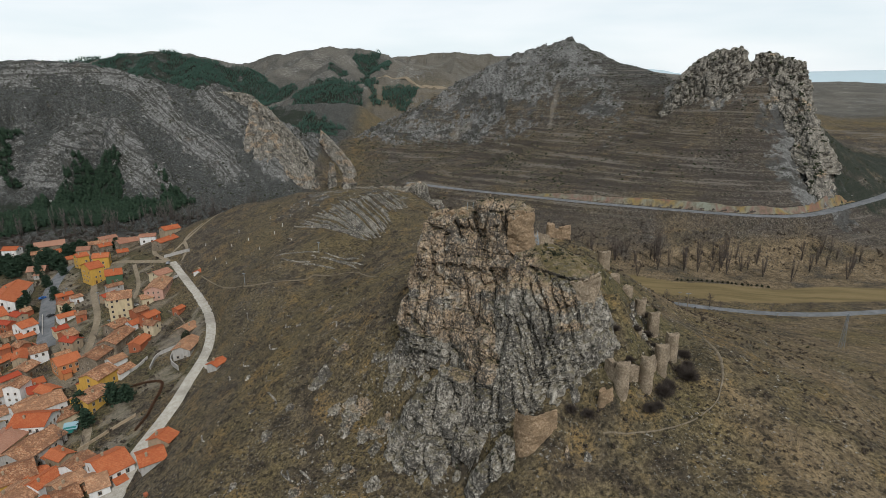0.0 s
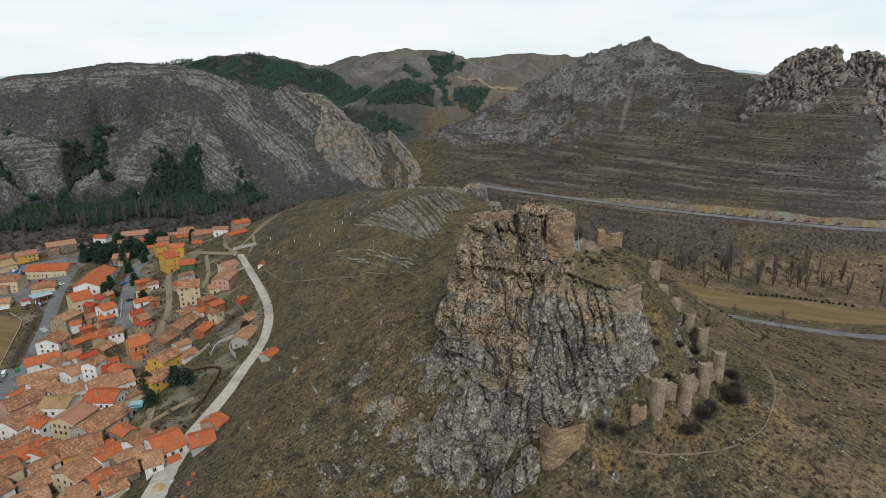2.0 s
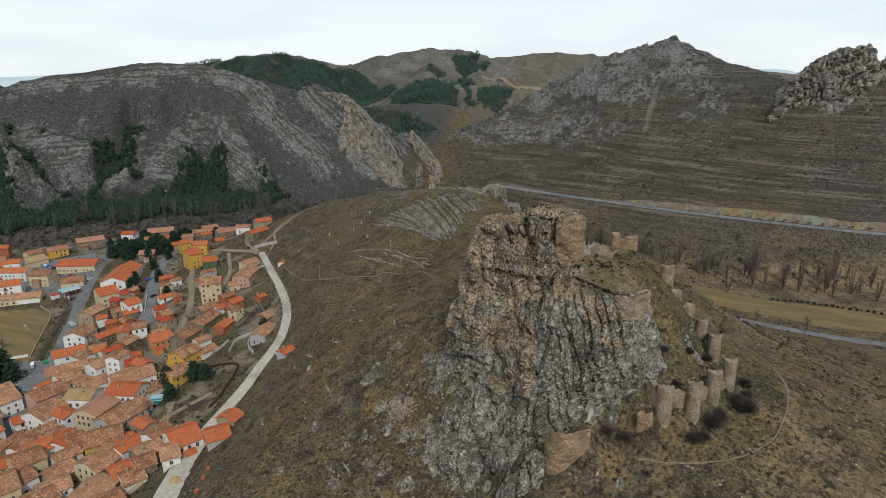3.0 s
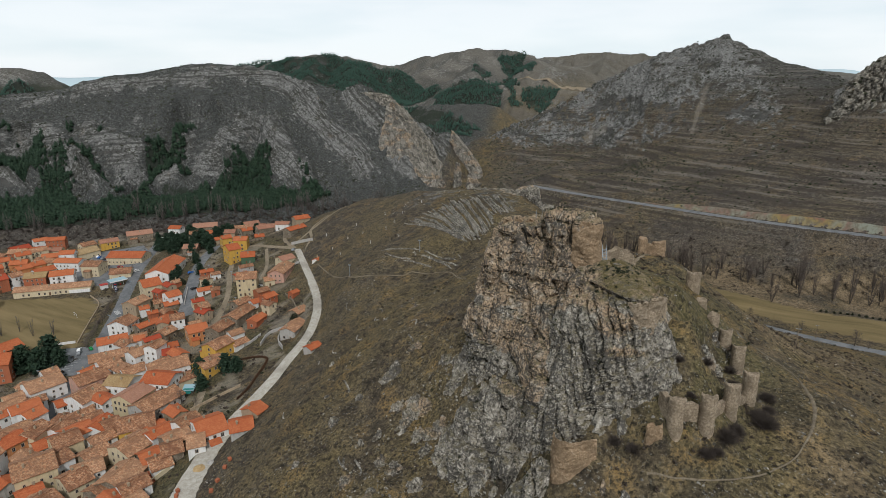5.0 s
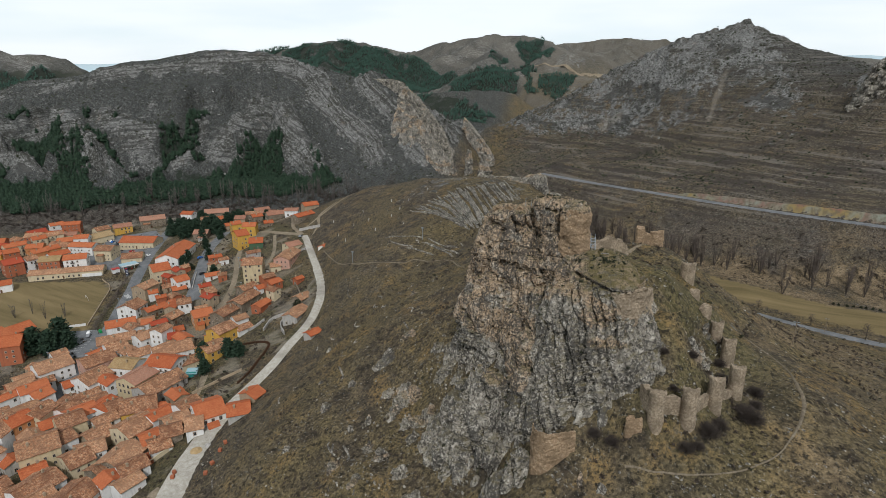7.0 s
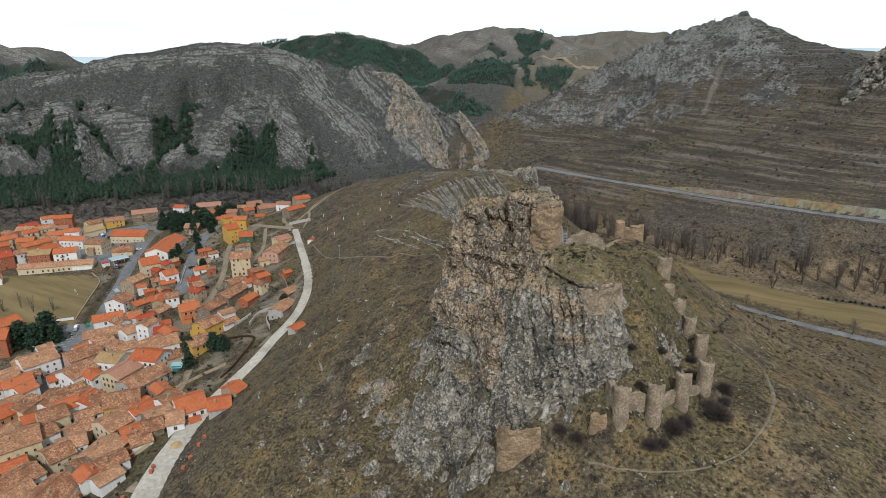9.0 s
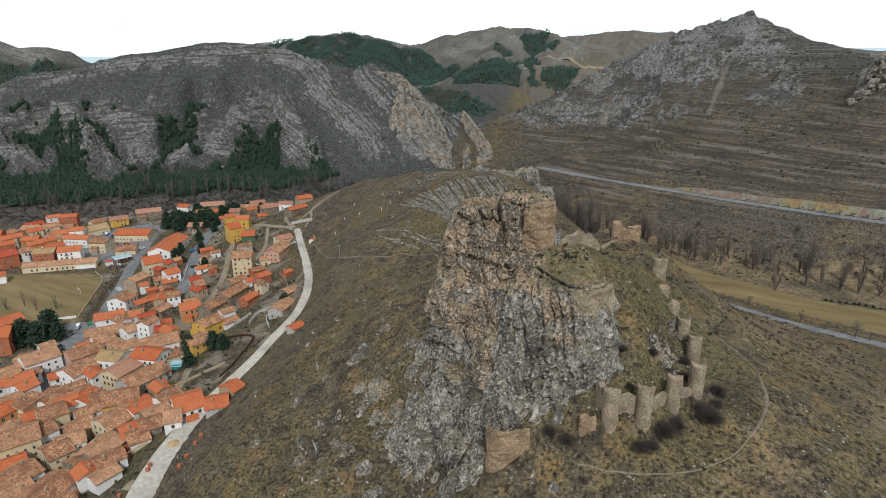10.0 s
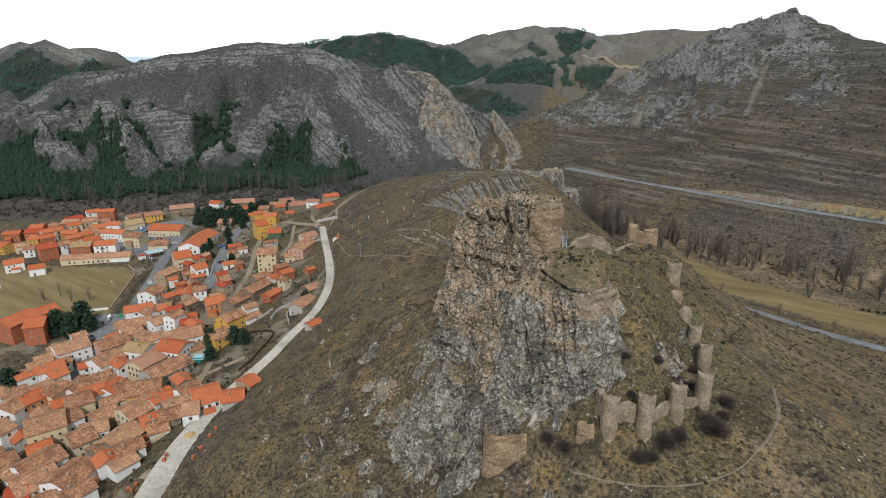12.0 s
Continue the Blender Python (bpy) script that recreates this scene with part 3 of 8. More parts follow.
FLAT = [(HILL_ROAD, 3.4, 7.0), (STREET, 5.0, 9.0), (HIGHWAY, 5.5, 8.5), (VALLEY_ROAD, 3.6, 8.0)]


SPURS = [
    [(-595, 506, 0), (-522, 488, 0), (-464, 456, 0), (-439, 442, 0)],
    [(-505, 510, 0), (-444, 490, 0), (-411, 474, 0)],
    [(-406, 524, 0), (-401, 478, 0)],
    [(-650, 482, 0), (-592, 458, 0), (-540, 434, 0)],
    [(-362, 576, 0), (-367, 538, 0), (-373, 520, 0)],
    [(-330, 585, 0), (-300, 560, 0), (-275, 538, 0)],
]


def spur(x, y):
    """Nearness to the crests of the spurs below the western cliffs: 0..1."""
    wx, wy = x + 22 * (fbm(x / 40, y / 40, seed=161) - 0.5), y + 22 * (fbm(x / 40, y / 40, seed=162) - 0.5)
    near = np.min([near_line(wx, wy, line)[0] for line in SPURS], axis=0)
    return np.exp(-(near / 17) ** 2)


def tier(x, y, z):
    """Place within a tier of the western cliffs: a steep face from 0 to 0.4, then a bench."""
    q = (strata(x, y, z) + 24 + 16 * (fbm(x / 90, y / 90, seed=163) - 0.5)) / 44
    return q - np.floor(q)


def behind_village(x, y):
    """North-south place, drawn nearer along the western foot of the mountain."""
    return y + 0.28 * np.clip(-300 - x, 0, 320)


def strata(x, y, z):
    """Height of a place in the stack of rock beds: arched with the western crest, dipping steeply east beyond it."""
    d, h = near_line(x, y, LAND["west_crest"])
    k = smooth(-430, -310, x)
    u = z - h * (1 - k) + k * (0.8 * x + 149)
    west = smooth(-100, -125, x) * smooth(430, 470, y)
    return 0.2 * z + west * (u - 0.2 * z) + (0.25 * x + 0.2 * y) * smooth(-1000, -1080, x) + 9.0 * (fbm(x / 55, y / 55, seed=17) - 0.5)


def rocky(x, y, z):
    """Where the far land is bare limestone: 0..1."""
    west = smooth(5, 26, z) * smooth(430, 490, behind_village(x, y)) * smooth(-128, -150, x) * smooth(900, 800, y)
    u = strata(x, y, z)
    belt = 0.5 * fbm(u / 13 + 4, x / 260, seed=5, octaves=2) + 0.5 * fbm(x / 26, y / 26, seed=15)
    bare = smooth(0.40, 0.50, belt + 0.05 * smooth(-330, -250, x) - 0.07 * smooth(-310, -380, x) * smooth(-8, -20, u) - 0.04 * smooth(50, 20, z))
    bare = bare * (1 - 0.9 * smooth(6, 2, np.abs(u + 27 + 9 * (fbm(x / 70, y / 70, seed=16) - 0.5))) * smooth(-300, -360, x))
    q = tier(x, y, z)
    face = smooth(0.0, 0.05, q) * smooth(0.62, 0.46, q)
    bare = np.clip(bare * (0.25 + 0.80 * face) + 0.22 * face, 0, 1)
    bare = np.maximum(bare, 0.85 * spur(x, y)) if np.any(west > 0) else bare
    bare = bare * (1 - 0.45 * smooth(-12, -34, u) * smooth(-320, -370, x) * (1 - spur(x, y)))
    west = west * np.clip(0.10 + 0.68 * bare, 0, 0.78)
    d, h = near_line(x, y, LAND["peak_crest"])
    peak = 0.85 * smooth(150, 35, d + 110 * (fbm(x / 35, y / 35, seed=6) - 0.5)) * smooth(32, 55, z) * smooth(225, 165, x)
    peak = peak * (0.55 + 0.5 * smooth(0.42, 0.56, fbm(x / 17, y / 17, seed=7)))
    d, h = near_line(x, y, LAND["crag_ridge"])
    crag = 0.62 * smooth(38, 8, d + 50 * (fbm(x / 22, y / 22, seed=8) - 0.5))
    return np.maximum(np.maximum(west, peak), crag)


def mountain_relief(x, y, z):
    """Spurs, cliffs, beds, gullies and terraces of the mountains."""
    z = z + smooth(500, 620, y) * (fbm(x / 90, y / 90, seed=3) - 0.5) * 16
    hill = smooth(-130, -160, x) * smooth(440, 490, behind_village(x, y)) * smooth(900, 800, y)
    h = hill > 0
    if np.any(h):
        a, b, c = x[h], y[h], z[h]
        gully = 1 - np.abs(2 * fbm((a + 0.35 * b) / 70, b / 190, seed=18, octaves=3) - 1)
        c = c - hill[h] * smooth(-14, -40, strata(a, b, c)) * 18 * smooth(0.80, 1.0, gully) * smooth(0, 22, c)
        q = tier(a, b, c)
        c = c + hill[h] * (1 - 0.6 * smooth(-380, -310, a)) * (24 * (smooth(0.0, 0.42, q) - q) - 9 * smooth(-60, -10, strata(a, b, c))) * smooth(4, 26, c)
        c = c + hill[h] * (20 * spur(a, b) - 5) * smooth(0, 14, c) * smooth(85, 55, c)
        fold = 1 - np.abs(2 * fbm(a / 60 - 0.4 * b / 60, b / 60 + 0.4 * a / 60, seed=20, octaves=4) - 1)
        z[h] = c + hill[h] * 17 * (fold - 0.8) * smooth(5, 30, c) * smooth(-4, -24, strata(a, b, c))
    r = rocky(x, y, z)
    h = r > 0.02
    if np.any(h):
        a, b, c, k = x[h], y[h], z[h], r[h]
        u = strata(a, b, c)
        east = smooth(-125, -100, a)
        b1, b2 = u / 15.0 + 1.3 * fbm(a / 60, b / 60, seed=11), u / 5.3 + 2.2 * fbm(a / 30, b / 30, seed=19)
        c = c + (1 - east) * k * (5.0 * (smooth(0, 0.8, b1 - np.floor(b1)) - 0.5) + (2.2 + 1.6 * smooth(-330, -260, a)) * (b2 - np.floor(b2) - 0.5))
        d1, d2, tag = cells(a / 11, b / 11, c / 14, seed=24)
        e1, e2, etag = cells(a / 5, b / 5, c / 6, seed=25)
        z[h] = c + k * ((0.5 + 0.7 * east) * (7.0 * (tag - 0.5) - 4.0 * smooth(0.12, 0.0, d2 - d1)) + 2.6 * (etag - 0.5) + 5.0 * (fbm(a / 12, b / 12, seed=12, octaves=5, rough=0.6) - 0.45))
    step = (z + 3.0 * fbm(x / 60, y / 60, seed=14)) / 3.4
    z = z + 0.75 * (1 - r) * smooth(480, 540, y) * smooth(-110, -40, x) * smooth(900, 700, y) * (step - np.floor(step) - 0.5)
    away = np.hypot(x, y)
    return z + smooth(900, 1200, away) * (fbm(x / 220, y / 220, seed=13) - 0.5) * 12 * smooth(700, 1300, away)


def ground_z(x, y, detail=True):
    """Height of the finished ground sheet."""
    shape = np.shape(x)
    x, y = np.ravel(np.asarray(x, float)), np.ravel(np.asarray(y, float))
    z = land(x, y)
    m = y > 825
    if np.any(m):
        z[m] = far_hills(x[m], y[m], z[m])
    if detail:
        wild = smooth(-190, -130, x) + smooth(450, 500, y) + smooth(-430, -480, x) + smooth(60, 30, y)
        wild = np.clip(wild, 0, 1) * (1 - smooth(300, 330, y) * smooth(470, 430, y) * smooth(30, 60, x)) * (1 - 0.85 * smooth(-60, -100, x) * smooth(470, 440, y))
        z = z + wild * (fbm(x / 26, y / 26, seed=1) - 0.5) * 5.0 * (0.4 + smooth(450, 600, y))
        z = z + wild * (fbm(x / 7, y / 7, seed=2) - 0.5) * 1.6
        m = y > 375
        if np.any(m):
            z[m] = mountain_relief(x[m], y[m], z[m])
    for line, half, edge in FLAT:
        lo, hi = np.min(np.array(line), axis=0) - 10, np.max(np.array(line), axis=0) + 10
        m = (x > lo[0]) & (x < hi[0]) & (y > lo[1]) & (y < hi[1])
        if np.any(m):
            d, h = near_line(x[m], y[m], line)
            z[m] = z[m] + (h - 0.12 - z[m]) * smooth(edge, half, d)
    return z.reshape(shape)


# ---- the ground sheet ----
def mesh_from(name, verts, faces, material, attributes=None, soft=True):
    me = bpy.data.meshes.new(name)
    verts, faces = np.asarray(verts, np.float32), np.asarray(faces, np.int32)
    n = faces.shape[1]
    me.vertices.add(len(verts))
    me.vertices.foreach_set("co", verts.ravel())
    me.loops.add(faces.size)
    me.loops.foreach_set("vertex_index", faces.ravel())
    me.polygons.add(len(faces))
    me.polygons.foreach_set("loop_start", np.arange(len(faces), dtype=np.int32) * n)
    me.polygons.foreach_set("use_smooth", np.full(len(faces), soft))
    for key, values in (attributes or {}).items():
        a = me.attributes.new(key, "FLOAT", "POINT")
        a.data.foreach_set("value", np.asarray(values, np.float32).ravel())
    me.update(calc_edges=True)
    me.validate()
    me.materials.append(material)
    return me


def grid_lines(lo, hi, spacing):
    v, out = lo, [lo]
    while v < hi:
        v += spacing(v)
        out.append(v)
    return np.array(out)


def grid_faces(nx, ny):
    i = np.arange(nx * ny).reshape(ny, nx)
    return np.stack([i[:-1, :-1], i[:-1, 1:], i[1:, 1:], i[1:, :-1]], -1).reshape(-1, 4)


def x_step(v):
    if -118 < v < 128:
        return 1.1
    return 2.8 + max(0, -780 - v, v - 430) * 0.06


def y_step(v):
    if 88 < v < 240:
        return 1.1
    if v < 88:
        return 1.2 + (88 - v) * 0.08
    return 2.8 + max(0, v - 820) * 0.03


def inside(x, y, poly):
    """True where points lie in a polygon."""
    hit = np.zeros(x.shape, bool)
    for (ax, ay), (bx, by) in zip(poly, poly[1:] + poly[:1]):
        cross = ((ay > y) != (by > y)) & (x < (bx - ax) * (y - ay) / (by - ay + 1e-12) + ax)
        hit ^= cross
    return hit


MEADOW = [(40, 425), (70, 352), (104, 330), (160, 300), (245, 300), (340, 318), (480, 345), (480, 352), (320, 331), (205, 327), (152, 339), (100, 368)]
VILLAGE = [(-100, 90), (-106, 150), (-108, 190), (-106, 215), (-116, 250), (-130, 280), (-152, 312), (-176, 345), (-205, 372), (-300, 435), (-420, 400), (-440, 300), (-300, 300), (-260, 235), (-300, 190), (-300, 90)]
SPORTS = [(-440, 240), (-300, 287), (-283, 280), (-250, 232), (-252, 215), (-300, 200), (-440, 190)]
PATHS = {
    "castle_path": [(34, 103), (39, 103.2), (45, 103.2), (51, 104.5), (57.5, 108.5), (61.7, 111.8), (64.3, 115.8), (67.5, 121.5), (70, 128.4), (70.2, 134), (70.6, 141.5), (69, 147), (64, 154)],
    "bailey_path": [(30, 140), (29, 150), (30, 160), (33, 172), (37, 184), (40.5, 193), (41, 199)],
    "slope_path": [(-141, 311), (-130, 298), (-114, 280), (-98, 263), (-82, 258), (-66, 255), (-62, 257), (-50, 252), (-40, 246), (-33, 230), (-27, 221)],
    "verge_track": [(-180, 352), (-170, 385), (-165, 410), (-170, 440)],
    "far_dirt_road": [(-254, 1428), (-215, 1400), (-146, 1332), (-80, 1282), (-22, 1280), (18, 1286), (70, 1290)],
}


SCREE = [([(137, 702), (127, 676), (118, 639)], 4), ([(14, 738), (32, 731)], 8)]
WOOD = [(-240, 540), (-251, 516), (-326, 472), (-414, 424), (-456, 400), (-504, 384), (-600, 352), (-740, 330), (-770, 420), (-690, 480), (-628, 492), (-583, 496), (-551, 505), (-506, 516), (-478, 500), (-462, 486), (-425, 490), (-418, 540), (-407, 552), (-395, 520), (-371, 524), (-350, 546), (-313, 560), (-286, 560)]
FAR_WOODS = [
    [(-830, 1382), (-835, 1470), (-759, 1490), (-666, 1500), (-606, 1490), (-533, 1480), (-444, 1490), (-335, 1340), (-343, 1290), (-433, 1190), (-500, 1140), (-642, 1230)],
    [(-300, 1130), (-331, 1326), (-269, 1370), (-230, 1444), (-180, 1230), (-162, 1120), (-200, 1080)],
    [(-224, 1506), (-200, 1558), (-150, 1230), (-112, 1110), (-136, 1104)],
    [(-118, 1190), (-50, 1205), (-50, 1150), (-74, 1080), (-103, 1105)],
    [(-404, 1140), (-310, 1010), (-239, 985), (-161, 940), (-165, 855), (-247, 920), (-330, 960)],
    [(-262, 1740), (-205, 1800), (-138, 1680), (-165, 1530), (-234, 1600)],
    [(-290, 1510), (-255, 1510), (-245, 1440), (-280, 1450)],
    [(-1100, 1480), (-1010, 1600), (-860, 1560), (-900, 1400)],
    [(-1560, 1010), (-1440, 1060), (-1300, 1050), (-1180, 1060), (-1090, 1020), (-1080, 860), (-1500, 820)],
    [(-620, 2050), (-380, 2000), (-330, 1900), (-600, 1900)],
]


def stream_y(x):
    return np.interp(x, [-60, -20, 20, 100, 200, 320, 480], [500, 478, 440, 396, 372, 372, 390])


def far_wood(x, y):
    wx, wy = x + 50 * (fbm(x / 60, y / 60, seed=34) - 0.5), y + 50 * (fbm(x / 60, y / 60, seed=35) - 0.5)
    return np.clip(sum(inside(wx, wy, p) * 1.0 for p in FAR_WOODS), 0, 1)


def ground_cover(x, y, z):
    rock = rocky(x, y, z)
    n1 = fbm(x / 45, y / 45, seed=21)
    n2 = fbm(x / 16, y / 16, seed=22)
    hill = smooth(90, 60, np.hypot((x - 5) / 1.0, (y - 130) / 0.8))
    back = smooth(60, 30, np.hypot(x + 60, (y - 362))) * smooth(0.40, 0.55, n2)
    rock = np.maximum(rock, 0.3 * back)
    grass = smooth(30, 8, np.hypot(x - 44, (y - 146) / 2.0) + 18 * (n2 - 0.5)) * 0.75 * smooth(0.30, 0.52, fbm(x / 5, y / 5, seed=39))
    d, _ = near_line(x, y, LAND["stream"])
    scrub = np.maximum(smooth(80, 50, d + 30 * (n2 - 0.5)) * smooth(-40, 0, x) * (0.25 + 0.5 * smooth(0.38, 0.6, n1)), 0)
    d2, _ = near_line(x, y, LAND["river_bend"])
    scrub = np.maximum(scrub, smooth(52, 22, d2) * 0.95)
    slope = smooth(468, 500, y + 0.22 * x) * smooth(-120, -60, x) * smooth(900, 700, y)
    scrub = np.maximum(scrub, slope * (0.36 + 0.5 * n1))
    scrub = np.maximum(scrub, smooth(430, 470, behind_village(x, y)) * smooth(-100, -150, x) * smooth(1000, 800, y) * (0.55 + 0.4 * n1))
    scrub = np.maximum(scrub, smooth(-60, -90, x) * smooth(480, 430, y) * 0.25)
    scrub = np.maximum(scrub, smooth(850, 1100, y) * (0.10 + 0.5 * smooth(0.45, 0.6, n1)))
    scrub = np.maximum(scrub, 0.85 * smooth(150, 230, x) * smooth(385, 402, y) * smooth(540, 480, y) * smooth(1000, 600, x))
    rough_grass = smooth(72, 44, d) * smooth(0, 30, x) * smooth(0.30, 0.48, n2) * smooth(26, 8, y - stream_y(x) + 30 * (n1 - 0.5))
    scrub = scrub * (1 - rough_grass)
    meadow = inside(x, y, MEADOW) | inside(x, y, SPORTS)
    field = np.where(meadow, 1.0, 0.0)
    pale = np.zeros_like(x)
    for line, wide in SCREE:
        dd, _ = near_line(x, y, [(a, b, 0) for a, b in line])
        pale = np.maximum(pale, 0.28 * smooth(wide, 0.3 * wide, dd + wide * (fbm(x / 12, y / 12, seed=30) - 0.5)))
    terrace = smooth(455, 490, y + 0.25 * x) * smooth(-110, -40, x) * smooth(900, 800, y)
    pine = np.maximum(0.6 * far_wood(x, y), 0.6 * np.maximum(inside(x, y, WOOD) * smooth(0.36, 0.46, fbm(x / 34, y / 34, seed=106) + 0.20 * smooth(30, 0, z) - 0.24 * spur(x, y)), 0.5 * smooth(34, 12, near_line(x, y, LAND["river_bend"])[0]) * smooth(-180, -230, x) * smooth(0.4, 0.6, n2)))
    pine = np.maximum(pine, 0.6 * smooth(303, 325, x) * smooth(420, 460, y) * smooth(760, 640, y) * smooth(900, 500, x))
    west = smooth(-1040, -1120, x) * smooth(760, 860, y)
    rock = np.maximum(rock, west * smooth(70, 120, z) * (0.15 + 0.55 * smooth(0.42, 0.58, fbm(x / 40, y / 40, seed=36))))
    pine = np.maximum(pine, 0.75 * west * smooth(125, 95, z))
    # west slopes and heights, and the far plain greyed in place of haze
    hazed_heath = np.maximum(smooth(-125, -160, x) * smooth(440, 480, behind_village(x, y)), np.maximum(0.7 * smooth(85, 120, z) * smooth(560, 640, y), smooth(950, 1100, y) * (0.35 + 0.55 * smooth(300, 500, x))))
    # beyond y 1000 rock and pale patches paint in the lightening of haze
    rock = np.maximum(rock, 0.42 * smooth(1000, 1150, y) * smooth(0.46, 0.58, fbm(x / 60, y / 60, seed=37)))
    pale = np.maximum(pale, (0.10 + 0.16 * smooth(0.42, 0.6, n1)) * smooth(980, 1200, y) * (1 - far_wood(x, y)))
    yard = inside(x, y, VILLAGE) * (1 - field)
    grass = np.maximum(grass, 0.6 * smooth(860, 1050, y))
    grass = np.maximum(grass, 0.9 * yard * smooth(0.48, 0.56, fbm(x / 14, y / 14, seed=38)))
    pale = np.maximum(pale, 0.45 * yard * smooth(0.54, 0.64, fbm(x / 9, y / 9, seed=31)))
    return {"hazed_heath": hazed_heath, "pine": pine, "terrace": terrace, "rock": rock, "grass": grass, "straw": np.maximum(np.maximum(np.maximum(rough_grass, 0.5 * smooth(0.50, 0.60, fbm(x / 34, y / 11, seed=32)) * smooth(20, 60, x) * smooth(375, 395, y) * smooth(500, 460, y + 0.2 * x)), 0.4 * smooth(860, 1050, y)), 0.6 * smooth(0.44, 0.58, n2) * smooth(56, 72, x) * smooth(310, 285, y) * smooth(60, 90, y)), "strata": strata(x, y, z), "scrub": np.clip(scrub, 0, 1) * (1 - field), "field": field, "pale": pale}


def build_ground():
    xs, ys = grid_lines(-4800, 4800, x_step), grid_lines(-4800, 4900, y_step)
    X, Y = np.meshgrid(xs, ys)
    Z = ground_z(X, Y)
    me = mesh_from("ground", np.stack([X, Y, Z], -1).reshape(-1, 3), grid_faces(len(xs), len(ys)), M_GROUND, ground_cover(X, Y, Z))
    return tagged(new("ground", me), "dry winter hillsides of brown grass, scrub and grey limestone", "ground", kind="structure")


build_ground()


def far_range(name, places, seed):
    """A range of hills at the end of the plain, pale with painted haze; places: bearing in degrees from north, height
    of the crest.
    """
    line = np.array(wobble([(4600 * math.sin(radians(a)), 4600 * math.cos(radians(a)), h) for a, h in places], step=40))
    crest = line[:, 2] + 14 * (fbm(line[:, 0] / 300, line[:, 1] / 300, seed=seed) - 0.5)
    d = line[:, :2] / np.linalg.norm(line[:, :2], axis=1)[:, None]
    rows = [np.column_stack([line[:, :2] + d * off, crest - drop]) for off, drop in ((-500, 240), (-200, 45), (0, 0), (200, 45))]
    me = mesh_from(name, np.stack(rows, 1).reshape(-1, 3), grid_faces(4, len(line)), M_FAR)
    return tagged(new(name, me), "range of hills on the horizon with haze painted on in pale blue-grey", "backdrop", kind="structure")


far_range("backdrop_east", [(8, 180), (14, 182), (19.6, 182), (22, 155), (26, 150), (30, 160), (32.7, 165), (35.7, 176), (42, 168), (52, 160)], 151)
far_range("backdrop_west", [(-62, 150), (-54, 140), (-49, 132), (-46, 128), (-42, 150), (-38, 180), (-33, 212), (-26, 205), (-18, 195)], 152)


def ribbon(name, line, half, material, label, lift=0.05, ragged=0.3, drape=False, category="road"):
    """A road on the ground: a crowned strip with low shoulders. half: half width, or its values from start to end."""
    p = np.array(line)
    d = np.gradient(p[:, :2], axis=0)
    d /= np.linalg.norm(d, axis=1)[:, None]
    side = np.stack([d[:, 1], -d[:, 0]], 1)
    halves = np.interp(np.linspace(0, 1, len(p)), np.linspace(0, 1, len(half)), half) if isinstance(half, tuple) else np.full(len(p), half)
    verts, cols = [], [-1.0, -0.6, 0.0, 0.6, 1.0]
    for k in cols:
        w = halves * k * (1 + ragged * (fbm(p[:, 0] / 7 + k, p[:, 1] / 7, seed=40) - 0.5) * (abs(k) == 1))
        q = p[:, :2] + side * w[:, None]
        z = ground_z(q[:, 0], q[:, 1]) + 0.14 if drape else p[:, 2] + 0.06 * (1 - abs(k))
        verts.append(np.column_stack([q, z + lift - (0.25 if abs(k) == 1 else 0)]))
    verts = np.stack(verts, 1).reshape(-1, 3)
    me = mesh_from(name, verts, grid_faces(len(cols), len(p)), material)
    return tagged(new(name, me), label, category, kind="structure")


def paved(name, outline, material, label):
    """A paved area laid on the ground."""
    bm = bmesh.new()
    f = bm.faces.new([bm.verts.new((x, y, 0)) for x, y in outline])
    bmesh.ops.triangulate(bm, faces=[f])
    bmesh.ops.subdivide_edges(bm, edges=bm.edges[:], cuts=7, use_grid_fill=True)
    me = bpy.data.meshes.new(name)
    bm.normal_update()
    bm.faces.ensure_lookup_table()
    if bm.faces[0].normal.z < 0:
        bmesh.ops.reverse_faces(bm, faces=bm.faces[:])
    bm.to_mesh(me)
    bm.free()
    co = np.array([v.co[:] for v in me.vertices])
    co[:, 2] = ground_z(co[:, 0], co[:, 1]) + 0.22
    me.vertices.foreach_set("co", co.astype(np.float32).ravel())
    me.materials.append(material)
    return tagged(new(name, me), label, "pavement", kind="structure")


